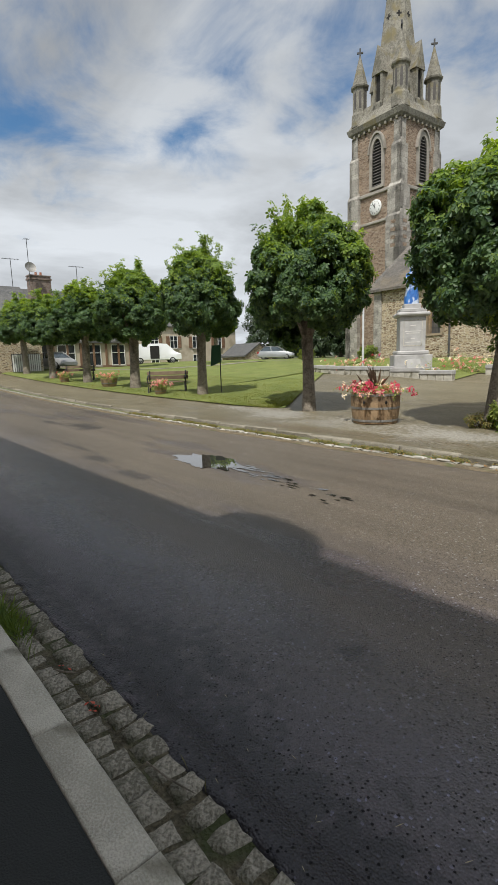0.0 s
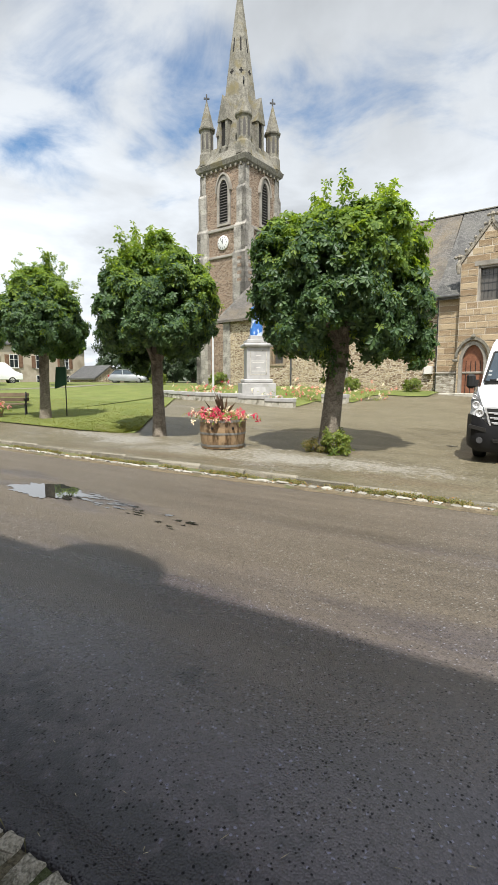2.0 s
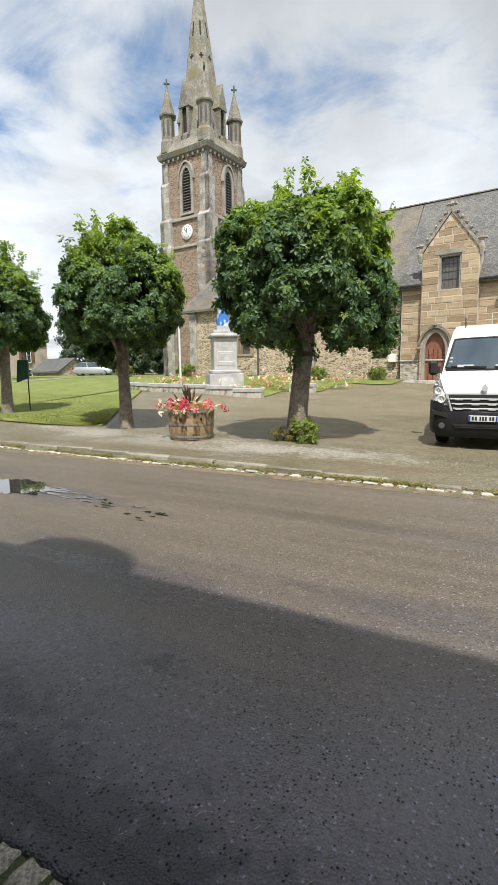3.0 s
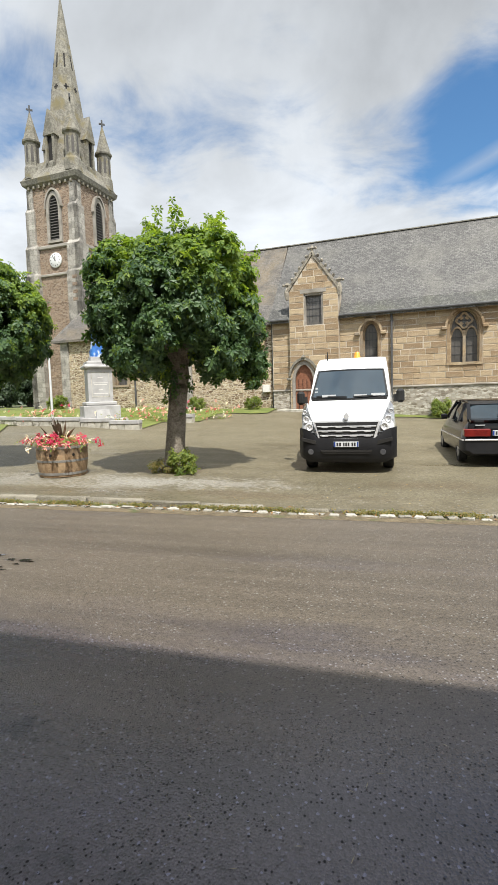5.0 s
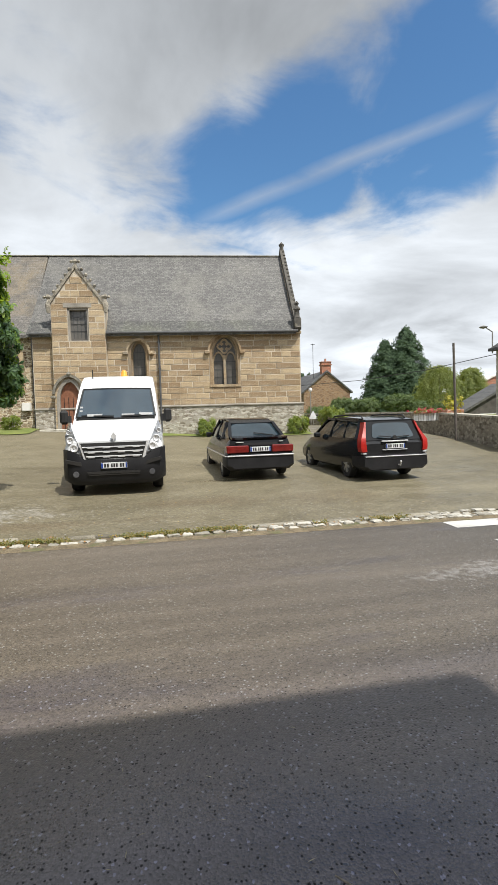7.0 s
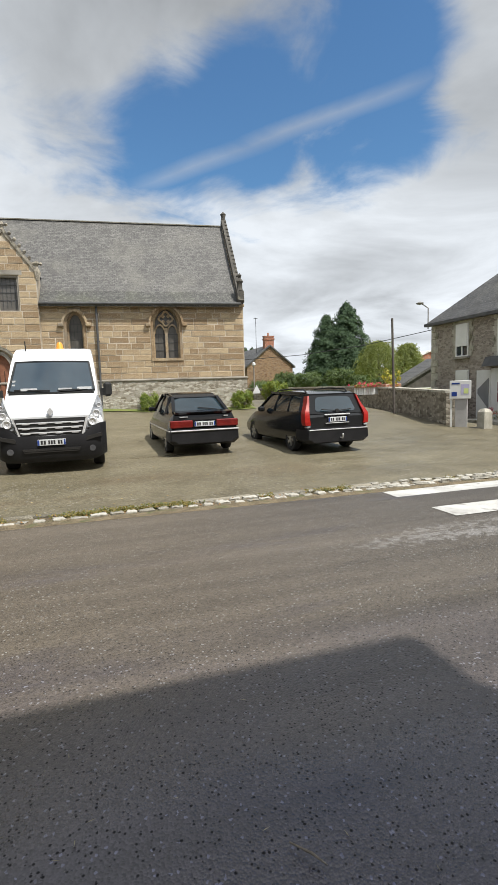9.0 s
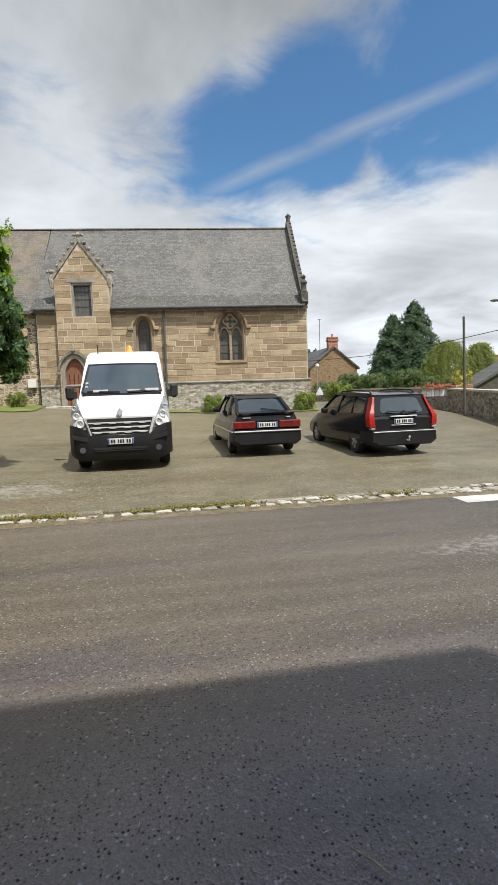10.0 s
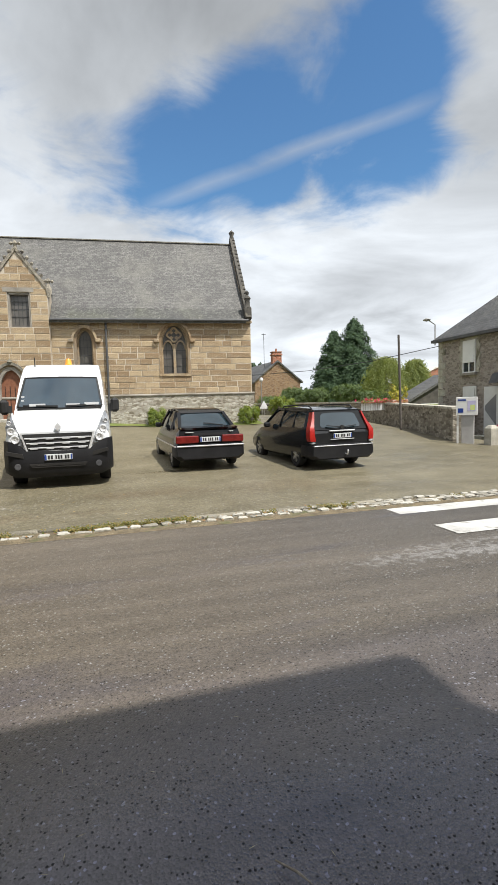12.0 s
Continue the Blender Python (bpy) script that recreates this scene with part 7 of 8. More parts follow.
# ---- barrel planter ----
M_OAK = material("weathered_oak_stave", (0.2, 0.125, 0.065), (0.36, 0.25, 0.145), rough=0.8, scale=4, bump=0.6, fine=50, spread=0.4, stain=(0.1, 0.07, 0.045), stain_scale=3, by_object=0.5)
M_HOOP = material("dull_iron_hoop", (0.2, 0.19, 0.175), (0.32, 0.31, 0.29), rough=0.6, metal=0.4)
M_SOIL = material("dark_soil", (0.03, 0.024, 0.018), (0.06, 0.05, 0.04), rough=0.95)
M_BLOOM_RED = leaves("red_petal", (0.42, 0.015, 0.05), (0.6, 0.03, 0.12), 0.6, 0.2)
M_BLOOM_WHITE = leaves("cream_petal", (0.7, 0.62, 0.5), (0.8, 0.74, 0.66), 0.6, 0.25)
M_BLOOM_PINK = leaves("pink_petal", (0.62, 0.22, 0.24), (0.72, 0.4, 0.36), 0.6, 0.25)
M_BRONZE = leaves("dark_bronze_leaf", (0.05, 0.035, 0.025), (0.1, 0.06, 0.035), 0.4, 0.2)
bx, by = -6.6, 9.35
bz = ground_z(bx, by)
barrel = thing("barrel_planter", "half wine barrel planter of weathered oak staves", "planter", Matrix.Translation((bx, by, bz)) @ Matrix.Diagonal((0.84, 0.84, 1.1, 1)))
stave_b = bmesh.new()
rows = []
for h, r in ((0, 0.575), (0.2, 0.615), (0.4, 0.64), (0.62, 0.635)):
    a = math.pi / 22
    rows.append([(r * math.sin(-a), -r * math.cos(a), h), (0, -r * 1.004, h), (r * math.sin(a), -r * math.cos(a), h), ((r - 0.04) * math.sin(a), -(r - 0.04) * math.cos(a), h), ((r - 0.04) * math.sin(-a), -(r - 0.04) * math.cos(a), h)])
loft(stave_b, rows)
stave = finish(stave_b, "stave", M_OAK)
for i in range(22):
    place("stave", stave, barrel, Matrix.Rotation(2 * math.pi * i / 22, 4, "Z") @ Matrix.Translation((0, 0, 0.012 * math.sin(i * 7))))
for h, r in ((0.05, 0.595), (0.3, 0.635), (0.56, 0.648)):
    b = bmesh.new()
    lathe(b, [(r, h), (r + 0.006, h + 0.045), (r - 0.012, h + 0.045), (r - 0.018, h)], 40, cap=False)
    part("hoop", b, M_HOOP, barrel, "", 40)
b = bmesh.new()
lathe(b, [(0.59, 0.52), (0.3, 0.56), (0.02, 0.57)], 24)
part("soil", b, M_SOIL, barrel)
for a in (radians(100), radians(-80), radians(-30)):
    b = bmesh.new()
    lathe(b, [(0.03, 0), (0.03, 0.03)], 10, (0, -0.668, 0.44), "y")
    b.transform(Matrix.Rotation(a + math.pi / 2, 4, "Z"))
    part("bung_hole", b, M_DARK, barrel)


def flowers(name, label, m, n, spread, h, blooms, seed, spikes=0):
    """Leafy plants with blossoms, as one thing: foliage, blossoms of each colour."""
    t = thing(name, label, "flowers", m)
    q = np.random.default_rng(seed)
    p = q.normal(0, 1, (n, 3)) * (spread[0] * 0.45, spread[1] * 0.45, h * 0.25) + (0, 0, h * 0.4)
    ob = new("foliage", leaf_mesh("foliage", p, np.tile((0.0, -0.2, 1.0), (n, 1)), 0.09, 3, M_BUSH, seed))
    ob.parent = t
    for mat, cnt in blooms:
        c0 = q.normal(0, 1, (cnt, 3)) * (spread[0] * 0.5, spread[1] * 0.5, h * 0.25) + (0, -0.05, h * 0.55)
        c1 = np.repeat(c0, 5, 0) + q.normal(0, 0.025, (cnt * 5, 3))
        ob = new("blossom", leaf_mesh("blossom", c1, np.tile((0.0, -0.7, 0.7), (cnt * 5, 1)), 0.075, 3, mat, seed + cnt, spread=2.6))
        ob.parent = t
    if spikes:
        c0 = np.zeros((spikes, 3)) + (0, 0, h * 0.5)
        ob = new("spike_leaf", leaf_mesh("spike_leaf", c0 + q.normal(0, 0.06, (spikes, 3)), np.stack([np.cos(np.arange(spikes) * 2.4), np.sin(np.arange(spikes) * 2.4), np.full(spikes, 0.5)], 1), -0.5, 1, M_BRONZE, seed + 3, width=0.06))
        ob.parent = t
    return t


flowers("flowering_plants", "red and cream flowers spilling over the barrel", Matrix.Translation((bx, by, bz + 0.6)), 420, (0.68, 0.6), 0.3, ((M_BLOOM_RED, 110), (M_BLOOM_WHITE, 36), (M_BLOOM_PINK, 20)), 71, 26)

# ---- monument ----
M_STATUE = material("blue_painted_statue", (0.015, 0.085, 0.33), (0.04, 0.19, 0.52), rough=0.6, scale=7, bump=0.3, stain=(0.45, 0.52, 0.64), stain_scale=3.0, stain_at=(0.5, 0.58))
M_MONU = material("smooth_grey_granite", (0.32, 0.31, 0.3), (0.44, 0.43, 0.42), rough=0.7, scale=3, bump=0.15, fine=120, spread=0.3)
mx, my = -12.17, 19.77
mz = ground_z(mx, my)
MM = Matrix.Translation((mx, my, 0)) @ Matrix.Rotation(radians(41), 4, "Z") @ Matrix.Diagonal((0.91, 0.91, 1, 1))
monu = thing("war_memorial", "grey granite memorial pedestal on stepped base", "monument", MM)
for nm, hw, z0, z1, bev in (("lower_step", 1.15, mz - 0.2, 1.05, 0.02), ("upper_step", 0.86, 1.05, 1.62, 0.02), ("base_moulding", 0.74, 1.62, 1.8, 0.05), ("die", 0.58, 1.8, 3.25, 0.012), ("cornice", 0.75, 3.25, 3.42, 0.06), ("cap", 0.6, 3.42, 3.58, 0.03), ("statue_plinth", 0.38, 3.58, 3.78, 0.02)):
    b = bmesh.new()
    box(b, -hw, hw, -hw, hw, z0, z1, bev)
    part(nm, b, M_MONU, monu)
b = bmesh.new()
for x0, x1, z0, z1 in ((-0.5, -0.47, 2.0, 3.1), (0.47, 0.5, 2.0, 3.1), (-0.5, 0.5, 2.0, 2.03), (-0.5, 0.5, 3.07, 3.1)):
    box(b, x0 * 0.85, x1 * 0.85, -0.592, -0.575, z0, z1)
part("panel_frame", b, M_KERB, monu)
for z, hw in ((2.86, 0.12), (2.62, 0.36), (2.54, 0.3), (2.32, 0.1), (2.16, 0.34)):
    b = bmesh.new()
    box(b, -hw, hw, -0.586, -0.576, z - 0.013, z + 0.013)
    part("inscription_bar", b, M_WHITE, monu)
b = bmesh.new()
loft(b, [[(-0.36, -1.1, 1.05), (0.36, -1.1, 1.05), (0.36, -0.9, 1.05), (-0.36, -0.9, 1.05)], [(-0.28, -0.98, 1.45), (0.28, -0.98, 1.45), (0.28, -0.9, 1.45), (-0.28, -0.9, 1.45)]])
part("name_tablet", b, M_MONU, monu)
# the figure: one plain draped shape
b = bmesh.new()
rings = []
for z, rx_, ry_, ox in ((0, 0.34, 0.28, 0), (0.25, 0.33, 0.27, 0.0), (0.6, 0.27, 0.22, 0.01), (0.95, 0.27, 0.2, 0.01), (1.15, 0.31, 0.2, 0.0), (1.28, 0.27, 0.17, 0.0), (1.36, 0.1, 0.1, 0.0), (1.44, 0.12, 0.13, 0.0), (1.56, 0.13, 0.14, 0.0), (1.64, 0.07, 0.08, 0.0)):
    rings.append([(ox + rx_ * math.cos(a) * (1 + 0.07 * math.sin(7 * a + z * 2)), ry_ * math.sin(a) * (1 + 0.07 * math.sin(5 * a)), z) for a in [2 * math.pi * i / 24 for i in range(24)]])
loft(b, rings)
tube(b, [(-0.22, -0.08, 1.15), (-0.34, -0.2, 0.95), (-0.12, -0.3, 0.98)], [0.07, 0.06, 0.05], 8)
tube(b, [(0.22, -0.08, 1.15), (0.34, -0.2, 0.95), (0.1, -0.3, 0.98)], [0.07, 0.06, 0.05], 8)
st = new("statue", finish(b, "statue", M_STATUE, 60))
st.matrix_world = MM @ Matrix.Translation((0, 0, 3.78))
tagged(st, "blue and white painted draped statue on the pedestal", "statue")

# low granite wall round the flower bed
def low_wall(pts, label):
    t = thing("low_wall", label, "wall")
    for (x0, y0), (x1, y1) in zip(pts, pts[1:]):
        n = max(1, round(math.dist((x0, y0), (x1, y1)) / 1.1))
        for i in range(n):
            a, c = Vector((x0, y0, 0)).lerp(Vector((x1, y1, 0)), i / n), Vector((x0, y0, 0)).lerp(Vector((x1, y1, 0)), (i + 1) / n)
            z = ground_z((a.x + c.x) / 2, (a.y + c.y) / 2)
            m = Matrix.Translation(((a.x + c.x) / 2, (a.y + c.y) / 2, z)) @ Matrix.Rotation(math.atan2(c.y - a.y, c.x - a.x), 4, "Z")
            l = (c - a).length / 2 - 0.006
            bb = bmesh.new()
            box(bb, -l, l, -0.17, 0.17, 0.22, 0.38, 0.015)
            bb.transform(m)
            part("coping_stone", bb, M_MONU, t)
            for k in range(4):
                bb = bmesh.new()
                box(bb, -l + k * l / 2 + 0.006, -l + (k + 1) * l / 2 - 0.006, -0.14, 0.14, -0.1, 0.22, 0.012)
                bb.transform(m)
                part("wall_block", bb, M_KERB, t)
    return t


low_wall([(-17.5, 18.9), (-14.5, 18.3), (-12, 18.1), (-9.3, 18.15)], "low grey granite wall before the flower bed")
low_wall([(-8.9, 20.0), (-7.7, 19.95)], "short low granite wall by the flower bed")
for k, (x, y, sx) in enumerate(((-15.5, 19.0, 1.6), (-13.6, 18.75, 1.2), (-10.4, 18.8, 1.0), (-9.6, 20.4, 1.0), (-8.3, 20.6, 1.2), (-10.8, 21.2, 1.4), (-7.0, 21.0, 0.9), (-14.3, 19.8, 1.2))):
    flowers("rose_bed", "pale pink and cream roses behind the low wall", Matrix.Translation((x, y, ground_z(x, y))), 160, (sx, 0.5), 0.75, ((M_BLOOM_WHITE, 8), (M_BLOOM_PINK, 9 if k % 3 else 16), (M_BLOOM_RED, 3)), 80 + k)

b = bmesh.new()
fx, fy = -15.4, 20.7
tube(b, [(fx, fy, ground_z(fx, fy) - 0.1), (fx, fy, 5.15)], [0.06, 0.045], 10)
lathe(b, [(0.02, 0), (0.06, 0.05), (0.02, 0.11)], 10, (fx, fy, 5.14))
pole = new("flagpole", finish(b, "flagpole", M_PLATE, 50))
tagged(pole, "plain white flagpole standing in the lawn", "flagpole")

# ---- benches, planters and sign on the lawn ----
M_BENCHWOOD = material("brown_bench_wood", (0.12, 0.085, 0.055), (0.22, 0.165, 0.11), rough=0.75, scale=5, bump=0.4, fine=60, by_object=0.4)


def bench():
    t = thing("park_bench", "brown wooden slatted bench with dark iron legs", "bench")
    for i in range(4):
        bb = bmesh.new()
        box(bb, -0.8, 0.8, -0.2 + i * 0.11, -0.11 + i * 0.11, 0.42, 0.45, 0.006)
        part("seat_slat", bb, M_BENCHWOOD, t)
    for i in range(2):
        bb = bmesh.new()
        box(bb, -0.8, 0.8, 0.265 + i * 0.03, 0.29 + i * 0.03, 0.52 + i * 0.17, 0.66 + i * 0.17, 0.006)
        part("back_slat", bb, M_BENCHWOOD, t)
    for s in (-1, 1):
        bb = bmesh.new()
        tube(bb, [(s * 0.7, -0.22, 0), (s * 0.7, -0.18, 0.42), (s * 0.7, 0.2, 0.4), (s * 0.7, 0.28, 0.0)], 0.03)
        tube(bb, [(s * 0.7, 0.2, 0.4), (s * 0.7, 0.31, 0.86)], 0.025)
        tube(bb, [(s * 0.72, 0.28, 0.68), (s * 0.72, -0.1, 0.66), (s * 0.72, -0.22, 0.6), (s * 0.72, -0.2, 0.42)], 0.025)
        part("leg_frame", bb, M_IRON, t)
    return t


BN = put(bench(), -16.75, 10.1, radians(52))
BN["group"] = "benches on the lawn"
copy_thing(BN, Matrix.Translation((-26.6, 10.6, ground_z(-26.6, 10.6))) @ Matrix.Rotation(radians(60), 4, "Z"))
for x, y, r, h in ((-16.35, 9.55, 0.25, 0.3), (-21.5, 9.9, 0.4, 0.42), (-26.2, 9.6, 0.26, 0.3)):
    tb = thing("flower_tub", "round wooden flower tub on the lawn", "planter", Matrix.Translation((x, y, ground_z(x, y))))
    b = bmesh.new()
    lathe(b, [(r * 0.72, 0), (r, h), (r * 0.9, h), (r * 0.85, h - 0.08), (0.02, h - 0.08)], 18)
    part("tub", b, M_OAK, tb, "", 40)
    b = bmesh.new()
    lathe(b, [(r * 0.86, h * 0.4), (r * 0.9, h * 0.52), (r * 0.84, h * 0.52)], 18, cap=False)
    part("hoop", b, M_HOOP, tb)
    flowers("flowering_plants", "orange-pink flowers in the tub on the lawn", Matrix.Translation((x, y, ground_z(x, y) + h - 0.06)), 200, (r * 1.5, r * 1.4), 0.35, ((M_BLOOM_PINK, 22), (M_BLOOM_RED, 6)), 95 + round(-x), 8 if r > 0.4 else 0)

M_GREEN = material("dark_green_painted_metal", (0.012, 0.06, 0.03), (0.02, 0.085, 0.045), rough=0.4, bump=0.05)
sx, sy = -14.78, 11.05
sg = thing("map_board", "dark green notice box on a post", "sign", Matrix.Translation((sx, sy, ground_z(sx, sy))) @ Matrix.Rotation(radians(35), 4, "Z") @ Matrix.Diagonal((0.45, 0.45, 1.0, 1)))
b = bmesh.new()
box(b, 0.3, 0.37, -0.035, 0.035, 0, 1.75)
part("post", b, M_IRON, sg)
b = bmesh.new()
loft(b, [[(-0.42, -0.3, 1.0), (0.42, -0.1, 1.15), (0.42, 0.1, 1.15), (-0.42, 0.1, 1.0)], [(-0.3, -0.2, 1.75), (0.42, -0.1, 1.75), (0.42, 0.1, 1.75), (-0.3, 0.1, 1.75)]])
part("box", b, M_GREEN, sg)

# ---- houses on the far side of the lawn ----
M_BEIGE = material("beige_render", (0.4, 0.34, 0.26), (0.5, 0.44, 0.35), rough=0.9, scale=1, bump=0.1, stain=(0.32, 0.27, 0.2), stain_scale=0.7)
M_TIMBER = material("brown_shopfront_timber", (0.14, 0.075, 0.045), (0.22, 0.13, 0.08), rough=0.7)
M_BRICK = masonry("orange_red_brick", (0.38, 0.13, 0.07), (0.5, 0.2, 0.11), (0.4, 0.33, 0.27), 0.14, flatten=2.6)
M_YARDBRICK = masonry("grey_brown_chimney_stone", (0.16, 0.11, 0.09), (0.26, 0.2, 0.17), (0.22, 0.19, 0.16), 0.2)
M_PANE = glass("house_window_glass", (0.02, 0.024, 0.028), 0.05)
M_FRAMEWHITE = material("white_window_frame", (0.68, 0.68, 0.66), (0.76, 0.76, 0.74), rough=0.5, bump=0.02)


def house_window(parent, y, z, w, h, x, face, shutter=None, cross=True, reveal=None):
    """A window in a wall that faces +x or -x at that x; y is its middle, z its foot."""
    xo = x + face * 0.03
    b = bmesh.new()
    for a, c, d, e in ((-w / 2 - 0.06, w / 2 + 0.06, -0.06, 0), (-w / 2 - 0.06, w / 2 + 0.06, h, h + 0.06), (-w / 2 - 0.06, -w / 2, 0, h), (w / 2, w / 2 + 0.06, 0, h)) + (((-0.025, 0.025, 0, h), (-w / 2, w / 2, h * 0.6, h * 0.6 + 0.04)) if cross else ()):
        box(b, min(xo, xo + face * 0.05), max(xo, xo + face * 0.05), y + a, y + c, z + d, z + e)
    win = part("window", b, M_FRAMEWHITE, parent, "white-framed window")
    b = bmesh.new()
    box(b, min(x, xo), max(x, xo) - 0.004, y - w / 2, y + w / 2, z, z + h)
    part("pane", b, M_PANE, win)
    b = bmesh.new()
    box(b, min(x, x + face * 0.16), max(x, x + face * 0.16), y - w / 2 - 0.12, y + w / 2 + 0.12, z - 0.16, z - 0.06)
    part("sill", b, M_GRANITE, win)
    if shutter:
        b = bmesh.new()
        f = xo + face * 0.055
        box(b, min(f, f + face * 0.02), max(f, f + face * 0.02), y - w / 2, y + w / 2, z + h * shutter, z + h)
        part("roller_blind", b, M_FRAMEWHITE, win, "half-lowered white roller blind")
    if reveal:
        b = bmesh.new()
        for k in range(int(h / 0.22) + 1):
            for s in (-1, 1):
                l = 0.3 if k % 2 else 0.2
                box(b, min(x, x + face * 0.04), max(x, x + face * 0.04), y + s * (w / 2 + 0.06) if s > 0 else y - w / 2 - 0.06 - l, y + w / 2 + 0.06 + l if s > 0 else y - w / 2 - 0.06, z + k * 0.22 - 0.05, z + k * 0.22 + 0.16)
        box(b, min(x, x + face * 0.04), max(x, x + face * 0.04), y - w / 2 - 0.3, y + w / 2 + 0.3, z + h + 0.06, z + h + 0.28)
        part("stone_surround", b, M_KERB, win)
    return win


def gable_house(name, label, x0, x1, y0, y1, z0, eave, ridge, wall, roof=None, along="y"):
    t = thing(name, label, "house")
    b = bmesh.new()
    if along == "y":
        prism(b, [(x0, z0), (x1, z0), (x1, eave), ((x0 + x1) / 2, ridge - 0.15), (x0, eave)], y0, y1)
    else:
        prism(b, [(y0, z0), (y1, z0), (y1, eave), ((y0 + y1) / 2, ridge - 0.15), (y0, eave)], x0, x1, "x")
    part("wall", b, wall, t)
    lo, hi = (x0, x1) if along == "y" else (y0, y1)
    mid = (lo + hi) / 2
    for s in (lo, hi):
        o = 0.25 if s == hi else -0.25
        dz = -(ridge - eave) * 0.25 / (mid - lo)
        b = bmesh.new()
        q = [(s + o, eave + dz), (mid, ridge), (mid, ridge - 0.16), (s + o, eave + dz - 0.16)]
        prism(b, q, (y0 if along == "y" else x0) - 0.15, (y1 if along == "y" else x1) + 0.15, "y" if along == "y" else "x")
        part("roof_slope", b, roof or M_SLATE_DARK, t)
    return t


def chimney(parent, x, y, z0, z1, w, d, mat, pots=2):
    b = bmesh.new()
    box(b, x - w / 2, x + w / 2, y - d / 2, y + d / 2, z0, z1)
    box(b, x - w / 2 - 0.07, x + w / 2 + 0.07, y - d / 2 - 0.07, y + d / 2 + 0.07, z1 - 0.3, z1 - 0.18)
    box(b, x - w / 2 - 0.05, x + w / 2 + 0.05, y - d / 2 - 0.05, y + d / 2 + 0.05, z1, z1 + 0.08)
    c = part("chimney", b, mat, parent, "squat masonry chimney")
    for i in range(pots):
        b = bmesh.new()
        lathe(b, [(0.11, 0), (0.09, 0.3)], 10, (x, y + (i - (pots - 1) / 2) * 0.4, z1 + 0.08))
        part("chimney_pot", b, M_BRICK, c)


def aerial(x, y, z0, z1, w=1.2):
    b = bmesh.new()
    tube(b, [(x, y, z0), (x, y, z1)], 0.025, 6)
    tube(b, [(x, y - w / 2, z1 - 0.1), (x, y + w / 2, z1 - 0.05)], 0.018, 6)
    for i in range(6):
        yy = y - w / 2 + w * i / 5
        tube(b, [(x - 0.2, yy, z1 - 0.08), (x + 0.2, yy, z1 - 0.08)], 0.012, 5)
    a = new("roof_aerial", finish(b, "roof_aerial", M_IRON))
    tagged(a, "thin metal television aerial on the roof", "aerial")


HA = gable_house("stone_house", "stone house with slate roof at the lawn's end", -45, -36.6, 1, 12.0, 0.2, 5.0, 7.6, M_RUBBLE)
b = bmesh.new()
box(b, -36.62, -36.5, 9.9, 11.8, 0.5, 2.5)
gt = part("gate_backing", b, M_DARK, HA)
for i in range(14):
    b = bmesh.new()
    box(b, -36.5, -36.44, 9.93 + i * 0.135, 10.02 + i * 0.135, 0.6, 2.45)
    part("board", b, M_FRAMEWHITE, gt)
HB = gable_house("timbered_house", "long old house with timbered shopfront and big roof", -50, -42.2, 12.2, 21.8, 0.6, 3.9, 8.25, M_BEIGE)
for k, (y, w) in enumerate(((13.6, 1.4), (15.8, 1.4), (18.2, 1.2), (20.5, 1.2))):
    house_window(HB, y, 1.6, w, 1.7, -42.2, 1)
b = bmesh.new()
for y in steps(12.4, 21.7, 1.1):
    box(b, -42.2, -42.1, y - 0.09, y + 0.09, 0.7, 3.85)
for z in (3.5, 1.35):
    box(b, -42.2, -42.08, 12.3, 21.8, z, z + 0.2)
part("timber_frame", b, M_TIMBER, HB)
chimney(HB, -44.6, 14.9, 7.2, 9.1, 0.9, 1.7, M_YARDBRICK)
aerial(-44, 12.6, 8.0, 10.3)
aerial(-44, 14.0, 8.8, 12.0, 0.4)
aerial(-44, 18.0, 8.0, 10.2)
b = bmesh.new()
lathe(b, [(0.02, 0), (0.3, 0.06), (0.45, 0.16)], 18, cap=False)
b.transform(Matrix.Translation((-43.7, 14.0, 9.6)) @ Matrix.Rotation(radians(70), 4, "Y"))
tube(b, [(-44.3, 14.0, 8.3), (-43.9, 14.0, 9.6)], 0.03, 6)
tagged(new("satellite_dish", finish(b, "satellite_dish", M_HOOP, 50)), "grey satellite dish beside the chimney", "dish")
HC = gable_house("rendered_house", "beige rendered house with brown shutters", -60, -53, 27, 43, 0.8, 6.2, 9.0, M_BEIGE)
for y in (30.5, 33.2, 36.5, 40):
    w = house_window(HC, y, 3.4, 1.0, 1.4, -53, 1)
    for s in (-1, 1):
        b = bmesh.new()
        box(b, -52.98, -52.92, y + s * 0.82 - 0.25, y + s * 0.82 + 0.25, 3.4, 4.8)
        part("shutter", b, M_TIMBER, w)
    house_window(HC, y, 1.2, 1.0, 1.3, -53, 1)
SH = gable_house("garden_shed", "low slate-roofed shed beyond the lawn", -44.5, -40.5, 34.2, 38, 1.0, 2.3, 3.5, M_RUBBLE, along="x")
